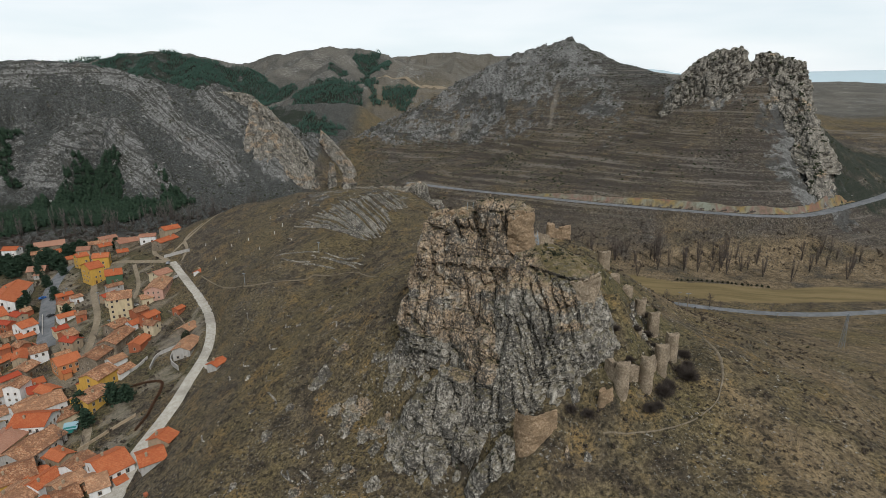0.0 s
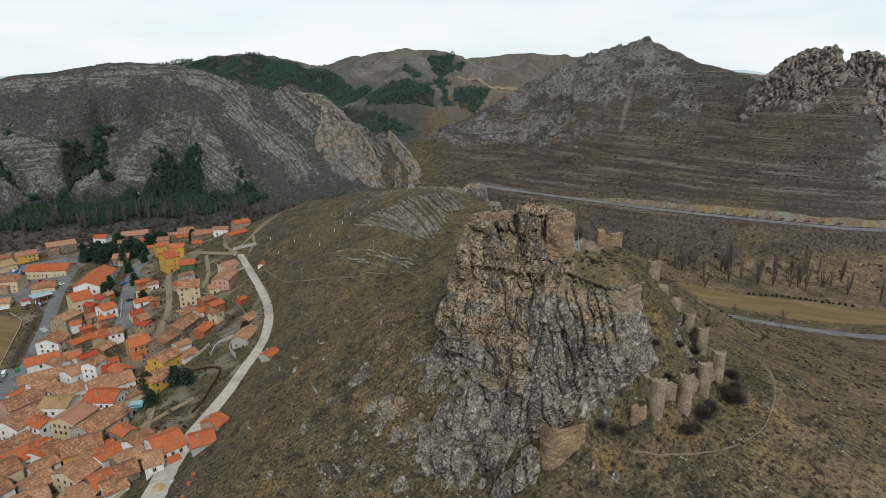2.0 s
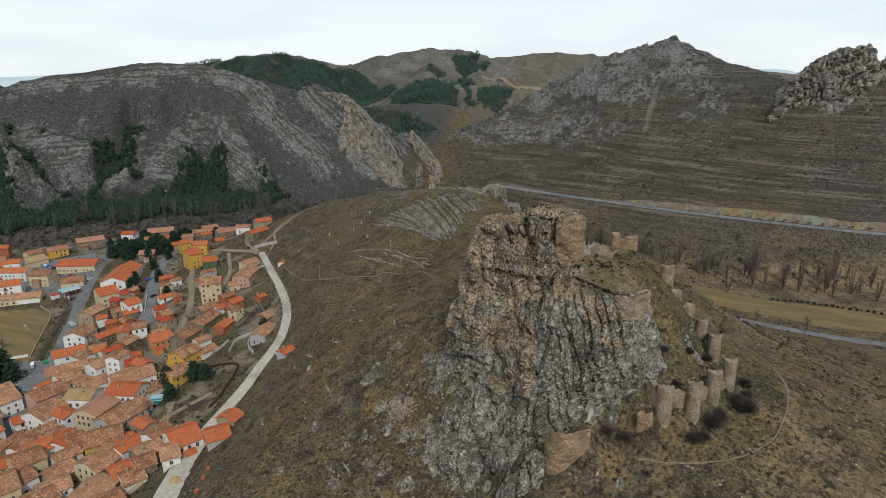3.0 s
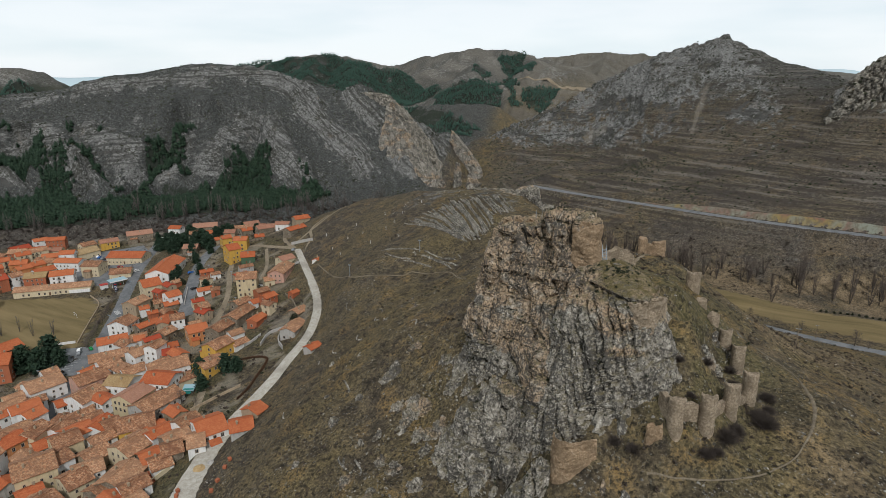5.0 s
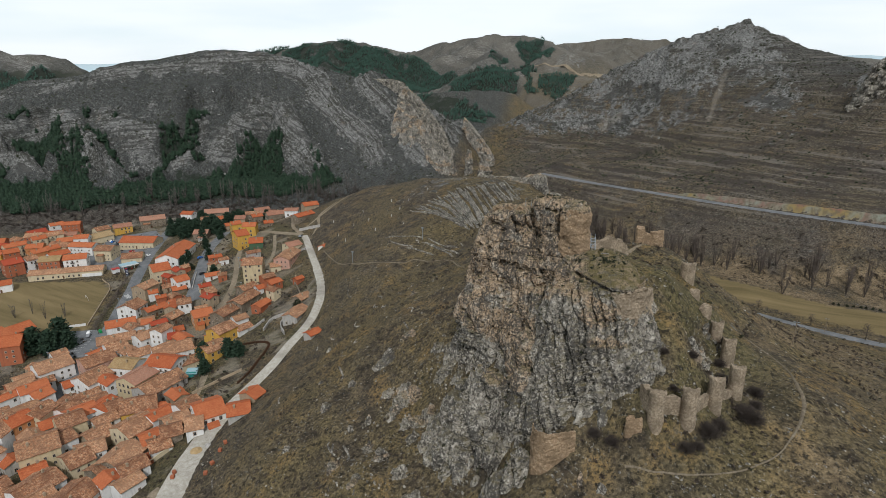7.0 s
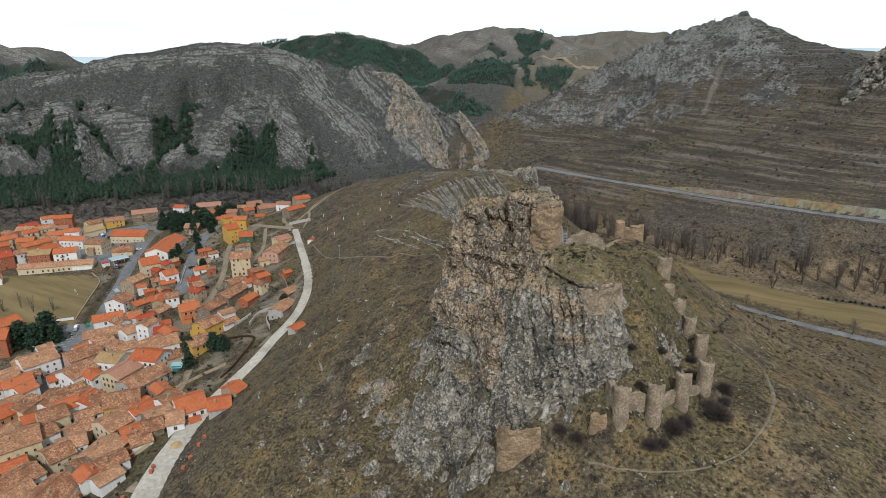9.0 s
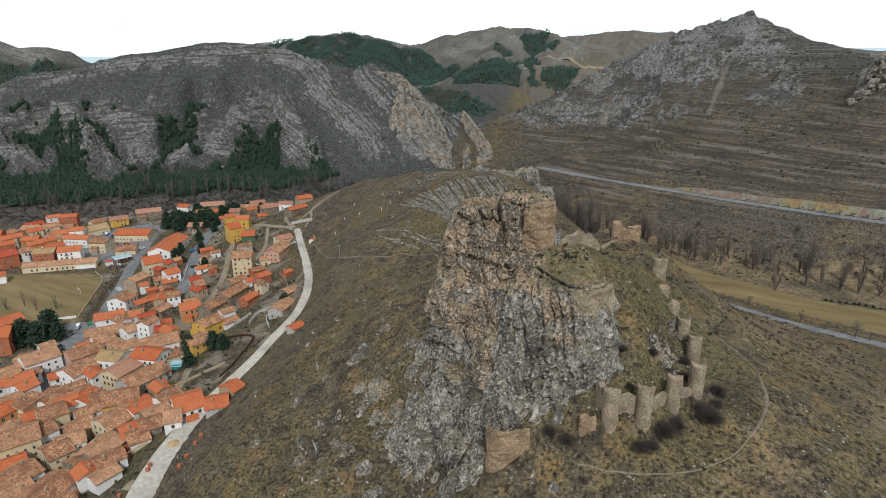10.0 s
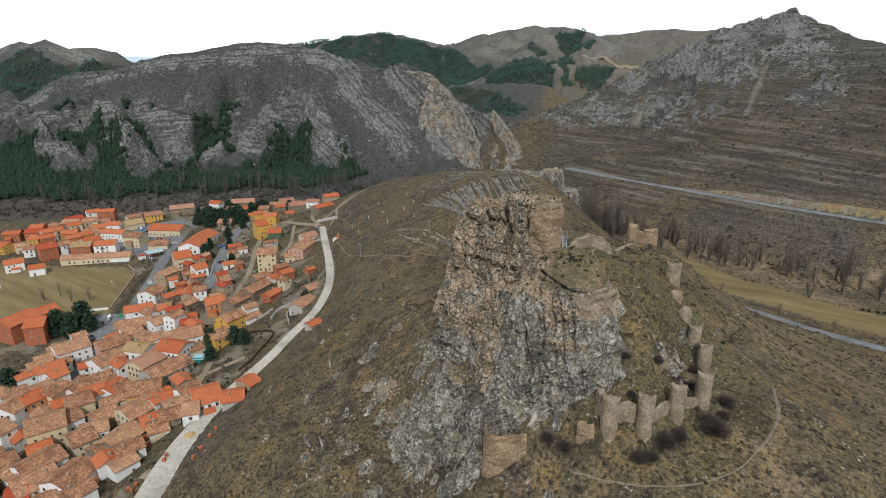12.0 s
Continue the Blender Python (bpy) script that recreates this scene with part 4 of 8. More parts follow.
ribbon("road_hill", HILL_ROAD, (2.6, 2.6, 2.6, 2.5, 2.5, 2.7, 3.8, 5.0, 5.0), M_TRACK, "pale unpaved gravel road along the hillside above the village")
ribbon("road_street", STREET, 3.9, M_ASPHALT, "grey asphalt main street through the village")
ribbon("road_highway", HIGHWAY, 4.6, M_ASPHALT, "grey two-lane highway at the foot of the mountain", ragged=0.0)
ribbon("road_valley", VALLEY_ROAD, 3.2, M_ASPHALT, "narrow grey asphalt road beside the meadow", ragged=0.0)
LANES = {
    "road_lane": ([(-133, 176), (-143, 197), (-162, 227), (-173, 246), (-182, 269), (-190, 287), (-214, 324), (-226, 350), (-222, 364), (-199, 355), (-176, 346)], 1.9, M_PATH, "narrow concrete lane climbing between the houses"),
    "road_track": ([(-203, 353), (-185, 323), (-178, 306), (-172, 283)], 1.3, M_PATH, "earth track between garden plots"),
    "road_parade": ([(-203, 262), (-223, 293), (-246, 331), (-255, 352), (-262, 375)], 4.6, M_ASPHALT, "wide grey asphalt street with parking"),
    "road_loop": ([(-176, 346), (-192, 361), (-203, 380)], 1.4, M_PATH, "pale earth track over the hill shoulder"),
    "road_ruts": ([(-166, 338), (-168, 355), (-176, 372), (-172, 392)], 1.1, M_PATH, "pale earth track with grassy middle"),
    "road_spur": ([(-106, 223), (-101, 218), (-97, 213)], 1.6, M_TRACK, "short gravel spur to a shed"),
    "road_cross": ([(-222, 208), (-205, 216), (-190, 212), (-176, 200), (-160, 180), (-150, 160), (-143, 128), (-138, 100)], 1.8, M_PATH, "narrow concrete lane between house rows"),
}
for lane_name, (lane, half, stuff, words) in LANES.items():
    ribbon(lane_name, wobble([(a, b, 0) for a, b in lane], step=3), half, stuff, words, drape=True)
paved("pavement_plaza", [(-328, 301), (-301, 306), (-291, 322), (-309, 360), (-338, 383), (-367, 366), (-351, 329)], M_ASPHALT, "broad grey asphalt yard round the fuel station")
paved("pavement_lot", [(-242, 201), (-260, 225), (-243, 231), (-236, 226), (-221, 206)], M_ASPHALT, "grey asphalt car park with painted bays")
for path_name, (path, half, words) in {
    "path_castle": (PATHS["castle_path"], (0.14, 0.13, 0.14, 0.2, 0.5, 0.3, 0.16), "trodden earth footpath round the castle towers"),
    "path_bailey": (PATHS["bailey_path"], (0.3, 0.4, 0.5, 0.6, 0.6), "pale trodden path from the terrace to the ruined gate"),
    "path_slope": (PATHS["slope_path"], 0.3, "faint earth path across the hillside"),
    "path_verge": (PATHS["verge_track"], 1.1, "earth track behind the last houses"),
    "path_far": (PATHS["far_dirt_road"], 2.0, "pale dirt road on the far hills"),
}.items():
    ribbon(path_name, wobble([(a, b, 0) for a, b in path], step=1.5 if path_name == "path_castle" else 4), half, M_TROD if path_name in ("path_castle", "path_slope") else M_PATH, words, ragged=0.9, drape=True, category="path")


# ---- limestone crags: masses with steep sides, broken into blocks and beds ----
def rounded(poly, step):
    """A polygon with its corners eased, resampled at even steps, and its outward normals."""
    p = np.array(poly, float)
    if np.sum(p[:, 0] * np.roll(p[:, 1], -1) - p[:, 1] * np.roll(p[:, 0], -1)) < 0:
        p = p[::-1]
    for _ in range(2):
        q = np.roll(p, -1, axis=0)
        p = np.stack([0.8 * p + 0.2 * q, 0.2 * p + 0.8 * q], 1).reshape(-1, 2)
    closed = np.vstack([p, p[:1]])
    run = np.concatenate([[0], np.cumsum(np.linalg.norm(np.diff(closed, axis=0), axis=1))])
    n = max(12, int(run[-1] / step))
    s = np.linspace(0, run[-1], n, endpoint=False)
    pts = np.stack([np.interp(s, run, closed[:, k]) for k in (0, 1)], 1)
    d = np.roll(pts, -1, axis=0) - np.roll(pts, 1, axis=0)
    nrm = np.stack([d[:, 1], -d[:, 0]], 1)
    for _ in range(max(2, n // 40)):
        nrm = np.roll(nrm, 1, axis=0) + 2 * nrm + np.roll(nrm, -1, axis=0)
        nrm /= np.linalg.norm(nrm, axis=1)[:, None]
    return pts, nrm


def weather(P, N, rough, rib, block, ribs, bed):
    """Breaks a rock face into blocks, ribs, cracks and hollows, along its normals."""
    X, Y, Z = P[..., 0], P[..., 1], P[..., 2]
    wx, wy, wz = (v + 1.2 * rough * (fbm(X / 3, Y / 3, Z / 3, seed=90 + k, octaves=2) - 0.5) for k, v in enumerate((X, Y, Z)))
    d1, d2, tag = cells(wx / block, wy / block, wz / (block * 2.3), seed=60)
    f1, f2, ftag = cells(wx / 1.0 / rough, wy / 1.0 / rough, wz / 2.4 / rough, seed=80)
    vein = np.abs(2 * fbm(wx / 1.5 / rough, wy / 1.5 / rough, wz / 5.0 / rough, seed=85, octaves=3) - 1)
    k = ribs(X, Y, Z)
    u = (wx * bed[0] + wy * bed[1] + wz * bed[2]) / rib[0] + 1.1 * fbm(X / 5, Y / 5, Z / 9, seed=71)
    iu = np.floor(u).astype(np.int64)
    zero = np.zeros_like(iu)
    edge = np.minimum(u - iu, 1 - (u - iu))
    beam = 1.5 * (lattice(iu, zero, zero, 73) - 0.5) + 0.8 * (lattice(iu, np.floor(wz / 4.5 + 3 * lattice(iu, zero, zero, 74)).astype(np.int64), zero, 75) - 0.5) - 1.2 * smooth(0.22, 0.0, edge)
    push = 3.0 * (fbm(X / 8 / rough, Y / 8 / rough, Z / 8 / rough, seed=56) - 0.5)
    push = push + (1 - 0.65 * k) * (1.4 * (tag - 0.5) + 1.3 * smooth(0.0, 0.5, d2 - d1) - 0.6 - 1.3 * smooth(0.05, 0.0, d2 - d1))
    push = push + k * beam + 0.14 * (ftag - 0.5) - 0.18 * smooth(0.12, 0, f2 - f1) - 0.35 * smooth(0.06, 0.0, vein)
    push = push - 0.5 * (1 - k) * smooth(0.05, 0.0, np.abs(wz / 5.5 + 0.5 * fbm(X / 9, Y / 9, seed=62) - np.round(wz / 5.5 + 0.5 * fbm(X / 9, Y / 9, seed=62))))
    push = push + 0.26 * (fbm(X / 1.6 / rough, Y / 1.6 / rough, Z / 1.6 / rough, seed=55) - 0.5)
    push = push - 1.2 * (1 - k) * smooth(0.67, 0.72, fbm(X / 2.6 / rough, Y / 2.6 / rough, Z / 1.8 / rough, seed=59, octaves=3))
    return P + N * (rough * push)[..., None]


def crag(name, masses, step, label, rough=1.0, rib=(1.3, 1.3, 6.0), block=5.0, turf=0.8, ribs=lambda x, y, z: np.full(x.shape, 0.5), warm=lambda x, y, z: np.zeros(x.shape), soft=False, lawn=lambda x, y, z: np.zeros(x.shape), bed=(0.94, -0.34, 0.0)):
    """masses: (outline, top height, x tilt, y tilt, steepness, foot): steep-sided rock bodies that grow into one another."""
    verts, faces, turfs, ochres, base = [], [], [], [], 0
    for poly, top, tx, ty, steep, foot in masses:
        pts, nrm = rounded(poly, step)
        c = pts.mean(axis=0)
        zt = top + tx * (pts[:, 0] - c[0]) + ty * (pts[:, 1] - c[1])
        reach = (zt - foot) / steep
        zb = np.maximum(np.minimum(ground_z(pts[:, 0] + nrm[:, 0] * reach, pts[:, 1] + nrm[:, 1] * reach), zt - 1.0) - 3.0, foot)
        rows = max(4, int((zt - zb).max() / step))
        cap = max(3, int(np.linalg.norm(pts - c, axis=1).max() / step))
        rings, ways = [], []
        lean = 1.0 / math.sqrt(1 + 1 / steep ** 2)
        for k in range(rows + 1):
            z = zb + (zt - zb) * k / rows
            off = (zt - z) / steep
            rings.append(np.column_stack([pts + nrm * off[:, None], z]))
            ways.append(np.column_stack([nrm * lean, np.full(len(pts), lean / steep)]))
        for k in range(1, cap + 1):
            q = pts + (c - pts) * (k / cap)
            z = top + tx * (q[:, 0] - c[0]) + ty * (q[:, 1] - c[1]) + 1.4 * rough * smooth(0, min(cap, 5 / step), k)
            rings.append(np.column_stack([q, z]))
            up = smooth(0, 3, k)
            ways.append(np.column_stack([nrm * (1 - up), np.full(len(pts), up)]))
        P, N = np.array(rings), np.array(ways)
        N[rows, :, 2] += 0.6
        N /= np.linalg.norm(N, axis=2)[..., None]
        flat = np.ones(len(rings))
        flat[rows + 1:] = 0.7
        calm = flat[:, None] * (1 - 0.75 * lawn(P[..., 0], P[..., 1], P[..., 2]) * (np.arange(len(rings)) > rows)[:, None])
        Q = P + (weather(P, N, rough, rib, block, ribs, bed) - P) * calm[..., None]
        n = len(pts)
        i = np.arange(len(rings) * n).reshape(len(rings), n)
        j = np.roll(i, -1, axis=1)
        faces.append(np.stack([i[:-1], j[:-1], j[1:], i[1:]], -1).reshape(-1, 4) + base)
        du, dv = np.roll(Q, -1, axis=1) - np.roll(Q, 1, axis=1), np.gradient(Q, axis=0)
        w = np.cross(du, dv)
        nz = w[..., 2] / (np.linalg.norm(w, axis=2) + 1e-9)
        X, Y, Z = Q[..., 0], Q[..., 1], Q[..., 2]
        patch = 0.3 * (fbm(X / 2.5, Y / 2.5, Z / 2.5, seed=58) - 0.5)
        turfs.append(np.maximum(turf * smooth(0.62, 0.86, nz + patch), lawn(X, Y, Z) * smooth(0.25, 0.6, nz + patch)).ravel())
        ochres.append((0.75 * smooth(0.40, 0.62, fbm(X / 9 / rough, Y / 9 / rough, Z / 5 / rough, seed=57) + 0.22 * warm(X, Y, Z))).ravel())
        verts.append(Q.reshape(-1, 3))
        base += len(rings) * n
    me = mesh_from(name, np.vstack(verts), np.vstack(faces), M_ROCK, {"turf": np.concatenate(turfs), "ochre": np.concatenate(ochres)}, soft=soft)
    return tagged(new(name, me), label, "rock")


crag("castle_rock", [
    ([(9.5, 147), (13, 142), (17.5, 138.5), (21, 137), (22.5, 139.5), (22, 146), (15, 152), (9, 154)], 87.6, 0.03, 0.0, 9.0, 62),
    ([(-5, 153.5), (0, 149.5), (7, 146.5), (12, 150), (7, 160), (-4, 161)], 83.2, 0.18, 0.0, 4.5, 50),
    ([(4, 147.5), (8, 144.5), (11, 146), (8, 152), (4.5, 152)], 79.5, 0.2, 0.0, 5.0, 55),
    ([(-9, 154.5), (-3, 149), (5, 144), (12, 138.5), (18, 135.5), (24, 139), (12, 155), (-7, 161)], 72.5, 0.1, 0.0, 5.0, 46),
    ([(18, 135), (20, 130.5), (24, 124.5), (28.5, 120.5), (32.3, 120.4), (34.6, 123), (34.5, 134), (28, 143), (20, 141)], 77.2, 0.0, 0.08, 2.15, 30),
    ([(12, 133), (14.5, 127), (17.5, 123.5), (22, 127), (20, 134), (14, 138)], 66.0, 0.3, 0.1, 2.6, 34),
    ([(-11, 156), (-5, 149.5), (2, 143.5), (8, 138), (13, 142), (1, 159), (-9, 161)], 50.5, 0.1, 0.0, 1.9, 20),
    ([(-21, 160), (-14, 152), (-6, 145), (2, 139), (6, 142), (-8, 158), (-18, 164)], 39.0, 0.22, 0.0, 1.5, 15),
    ([(-1.5, 126.5), (2, 122.8), (5.5, 122), (7, 125), (3, 129), (-1, 130)], 49.0, 0.1, 0.1, 2.0, 14),
    ([(-7, 131), (-3, 126), (1, 124), (2, 128), (-4, 134)], 42.5, 0.2, 0.0, 1.7, 14),
    ([(3, 117), (6.5, 114.5), (8.5, 117), (5, 120)], 39.0, 0.2, 0.0, 1.7, 14),
    ([(11, 107.5), (14.5, 104.8), (17, 106.5), (13.5, 110)], 43.0, 0.1, 0.0, 2.2, 22),
], 0.3, "grey limestone crag with ochre breaks and a turfed top", rib=(2.1, 2.6, 9.0), block=6.0, turf=0.7, soft=False, bed=(0.87, -0.27, 0.40),
    lawn=lambda x, y, z: smooth(21, 24, x) * smooth(73, 75, z) * smooth(83, 81, z),
    ribs=lambda x, y, z: smooth(15, 22, x + 0.2 * (130 - y)) * smooth(76, 72, z) * smooth(136, 131, y) * 0.85 + 0.05,
    warm=lambda x, y, z: 0.9 * smooth(60, 70, z) + 0.8 * smooth(76, 80, z) * smooth(12, 18, x) + 0.8 * smooth(16, 10, x) * smooth(46, 52, z) + 0.9 * smooth(4, 1, np.abs(z - 53)) * smooth(8, 2, x) - 1.3 * smooth(12, 16, x) * smooth(74, 68, z) - 1.2 * smooth(50, 46, z))

crag("rock_fin", [
    ([(-27, 366), (-16, 353), (-10, 353), (-10, 362), (-20, 372)], 53.5, 0.2, 0.0, 5.0, 0),
    ([(-9, 350), (-3, 349), (0, 360), (-8, 364)], 44.0, 0.0, 0.0, 4.0, -4),
    ([(-2, 352), (6, 352), (8, 362), (0, 366)], 26.0, -0.4, 0.0, 3.0, -4),
    ([(-75, 384), (-44, 357), (-26, 352), (-24, 366), (-60, 394)], 47.5, 0.16, 0.0, 1.2, 20),
], 0.7, "grey limestone fin of steep beds behind the hill crest", rough=0.9, rib=(2.2, 6.0, 14.0), turf=0.3, ribs=lambda x, y, z: np.full(x.shape, 1.0))

crag("rock_spire", [
    ([(-118, 584), (-114, 582), (-111.5, 585), (-115, 588)], 35.5, -0.3, 0.0, 9.0, 0),
    ([(-104, 584), (-98, 582), (-95, 587), (-102, 589)], 24.5, -0.6, 0.0, 5.0, 0),
    ([(-97, 584), (-92, 583), (-90, 587), (-95, 589)], 16.5, -0.6, 0.0, 5.0, 0),
], 0.7, "upright ochre limestone spire below the cliffs", rough=1.2, turf=0.1)

crag("rock_slab", [
    ([(-143, 664), (-126, 652), (-104, 639), (-99, 642), (-116, 656), (-138, 670)], 43.0, -0.95, 0.0, 4.5, 5),
    ([(-200, 627), (-182, 617), (-160, 609), (-134, 599), (-131, 602), (-160, 615), (-184, 624), (-197, 632)], 46.0, -1.08, 0.0, 4.0, -4),
    ([(-168, 606), (-150, 599), (-139, 595), (-137, 599), (-152, 604), (-166, 611)], 23.0, -1.1, 0.0, 4.0, -4),
    ([(-215, 640), (-196, 629), (-178, 622), (-176, 626), (-194, 635), (-212, 647)], 66.0, -0.95, 0.0, 3.5, 20),
], 1.0, "leaning grey limestone slab at the mouth of the gorge", rough=1.1, turf=0.1, warm=lambda x, y, z: np.full(x.shape, -0.1))

crag("cliff_rim", [
    ([(-262, 681), (-240, 676), (-222, 674), (-218, 682), (-250, 692)], 101.0, -0.1, 0.0, 3.5, 60),
    ([(-222, 668), (-200, 655), (-170, 632), (-150, 612), (-146, 618), (-190, 668), (-216, 680)], 69.0, -0.75, 0.0, 2.6, 10),
], 1.2, "grey limestone cliff rim with ochre faces", rough=1.8, turf=0.5, ribs=lambda x, y, z: np.full(x.shape, 0.6), warm=lambda x, y, z: np.full(x.shape, -0.55))

for outline, top, tilt, steep in (
    ([(222, 562), (240, 556), (254, 546), (258, 552), (240, 568), (226, 570)], 133.0, 0.8, 2.6),
    ([(250, 545), (262, 538), (274, 538), (277, 544), (262, 552), (252, 552)], 143.5, 0.05, 3.2),
    ([(281, 541), (290, 536), (302, 533), (305, 540), (290, 548)], 140.0, -0.1, 3.0),
    ([(299, 528), (309, 522), (315, 519), (319, 524), (310, 532), (300, 534)], 134.5, 0.0, 3.0),
):
    crag("rock_pinnacle", [(outline, top, tilt, 0.0, steep, 78)], 0.9, "jagged grey limestone pinnacle on the mountain crest", rough=1.9, rib=(2.0, 2.0, 9.0), turf=0.3, ribs=lambda x, y, z: np.full(x.shape, 0.12), warm=lambda x, y, z: np.full(x.shape, -0.7))
crag("rock_buttress", [
    ([(292, 524), (301, 514), (305, 495), (304, 477), (310, 480), (312, 505), (306, 526)], 105.0, 0.0, 0.95, 1.5, 45),
    ([(300, 480), (299, 460), (296, 446), (293, 437), (299, 436), (305, 450), (309, 477)], 52.0, 0.0, 1.4, 1.6, 12),
], 1.0, "long grey limestone buttress dotted with shrubs", rough=1.9, rib=(2.0, 2.0, 9.0), turf=0.35, ribs=lambda x, y, z: np.full(x.shape, 0.12), warm=lambda x, y, z: np.full(x.shape, -0.7))


# thin parallel beds that crop out on the hill crest
def rock_rib(a, b, wide, tall, seed):
    line = wobble([(a[0], a[1], 0), ((a[0] + b[0]) / 2 + 1.5 * math.sin(seed), (a[1] + b[1]) / 2 + 1.5 * math.cos(seed), 0), (b[0], b[1], 0)], step=0.9)
    p = np.array(line)[:, :2]
    d = np.gradient(p, axis=0)
    d /= np.linalg.norm(d, axis=1)[:, None]
    side = np.stack([-d[:, 1], d[:, 0]], 1)
    s = np.linspace(0, 1, len(p))
    g = ground_z(p[:, 0], p[:, 1])
    crest = tall * np.clip(np.minimum(s, 1 - s) * 9, 0.15, 1) * (0.5 + 0.9 * vnoise(s * len(p) / 7.0, s * 0 + seed, seed=76))
    profile = [(-1.3, -0.8), (-0.9, 0.1), (-0.6, 0.75), (-0.35, 1.0), (0.1, 0.95), (0.6, 0.45), (1.4, 0.05), (2.0, -0.8)]
    rows = []
    for k, (o, h) in enumerate(profile):
        jit = 0.35 * (vnoise(s * len(p) / 1.6, s * 0 + k * 3.3 + seed, seed=77) - 0.5)
        q = p + side * ((o + jit) * wide)[:, None]
        rows.append(np.column_stack([q, g + (h + 0.5 * jit) * (crest if h > 0 else 1.0)]))
    me = mesh_from("rock_rib", np.stack(rows, 1).reshape(-1, 3), grid_faces(len(profile), len(p)), M_ROCK, {"turf": np.zeros(len(p) * len(profile)), "ochre": np.full(len(p) * len(profile), 0.15)}, soft=False)
    return tagged(new("rock_rib", me), "long thin grey limestone bed cropping out of the turf", "rock", "hill crest beds")


rib_dice = random.Random(31)
BEDS = [((-88, 325), (-35, 271)), ((-74, 341), (-37, 276)), ((-68, 347), (-32, 272)), ((-57, 346), (-29, 281)), ((-47, 349), (-25, 303)), ((-36, 352), (-20, 318))]
for k in range(34):
    s = k / 33 * 4.999
    (a, b), (c, d) = BEDS[int(s)], BEDS[int(s) + 1]
    f = s - int(s)
    p, q = (a[0] + (c[0] - a[0]) * f, a[1] + (c[1] - a[1]) * f), (b[0] + (d[0] - b[0]) * f, b[1] + (d[1] - b[1]) * f)
    f0, f1 = rib_dice.uniform(0, 0.15), rib_dice.uniform(0.82, 1.0)
    rock_rib((p[0] + (q[0] - p[0]) * f0, p[1] + (q[1] - p[1]) * f0), (p[0] + (q[0] - p[0]) * f1, p[1] + (q[1] - p[1]) * f1), rib_dice.uniform(0.40, 0.75), rib_dice.uniform(0.5, 1.0), k * 1.7)
for a, b in (((-89, 287), (-63, 274)), ((-60, 273), (-40, 259)), ((-62, 270), (-37, 251)), ((-56, 266), (-40, 250)), ((-70, 268), (-52, 258)), ((-84, 279), (-66, 268))):
    rock_rib(a, b, 0.45, 0.5, a[0])


for k in range(22):
    px, py = rib_dice.uniform(-92, -30), rib_dice.uniform(118, 318)
    long = rib_dice.uniform(3, 11)
    if near_line(np.array([px]), np.array([py]), HILL_ROAD)[0][0] > 12:
        rock_rib((px, py), (px + 0.55 * long, py - 0.83 * long), rib_dice.uniform(0.2, 0.4), rib_dice.uniform(0.15, 0.4), k * 2.3)


# outcrops on the slopes below the crag
def outcrop(x, y, radius, height, seed):
    r = random.Random(seed)
    poly = [(x + radius * 0.5 * r.uniform(0.5, 1.2) * math.cos(1.047 * k), y + radius * 0.5 * r.uniform(0.5, 1.2) * math.sin(1.047 * k)) for k in range(6)]
    g = float(ground_z(np.array([x]), np.array([y]))[0])
    crag("rock_outcrop", [(poly, g + height, -0.25, 0.1, 1.3, g - 4)], 0.32, "weathered grey limestone outcrop in the hillside turf", rough=0.7, rib=(1.2, 1.2, 5.0), block=3.0, turf=0.5, soft=False)


for k, (x, y, r, h) in enumerate((
    (-37.8, 163.6, 2.0, 2.6), (-32.5, 171, 2.2, 1.6), (-22.6, 146, 3.6, 2.4), (-26.5, 149, 3.0, 2.0), (-32, 148.6, 2.6, 1.5), (-27, 140.6, 3.2, 1.8), (-22, 137, 2.4, 1.5),
    (-34.5, 137.8, 2.4, 1.3), (-39, 135, 1.8, 0.9), (-52.4, 145.7, 1.8, 1.2), (-61.5, 159, 1.2, 0.9), (-47.7, 155, 1.6, 1.0), (-37.8, 157.6, 1.2, 0.6), (-15.8, 137.8, 3.2, 2.2),
    (-30, 128, 2.6, 1.6), (-24, 124, 3.0, 1.8), (-18, 130, 2.6, 1.6), (-17, 118, 2.8, 1.6), (-28, 116, 2.0, 1.2), (-38, 122, 1.8, 1.0), (-11, 110, 2.6, 1.5), (-46, 112, 1.6, 0.9),
    (-20, 106, 1.8, 1.0), (4, 101, 2.2, 1.2), (26, 101.5, 1.2, 0.5), (30, 99.5, 1.6, 0.6), (-58, 130, 1.3, 0.8), (-70, 182, 1.2, 0.7), (-44, 205, 1.6, 0.9), (-50, 222, 1.4, 0.8),
    (46.5, 128.5, 1.6, 1.3), (48.5, 133, 1.8, 1.5), (50.5, 138, 1.8, 1.3), (52, 143, 1.6, 1.0), (51.5, 128, 1.3, 0.8), (53.5, 152, 1.5, 1.0),
)):
    outcrop(x, y, r, h, k)


# ---- building blocks ----
def box(bm, x0, y0, z0, x1, y1, z1):
    v = [bm.verts.new((x, y, z)) for z in (z0, z1) for x, y in ((x0, y0), (x1, y0), (x1, y1), (x0, y1))]
    for f in ((3, 2, 1, 0), (4, 5, 6, 7), (0, 1, 5, 4), (1, 2, 6, 5), (2, 3, 7, 6), (3, 0, 4, 7)):
        bm.faces.new([v[i] for i in f])
    return v


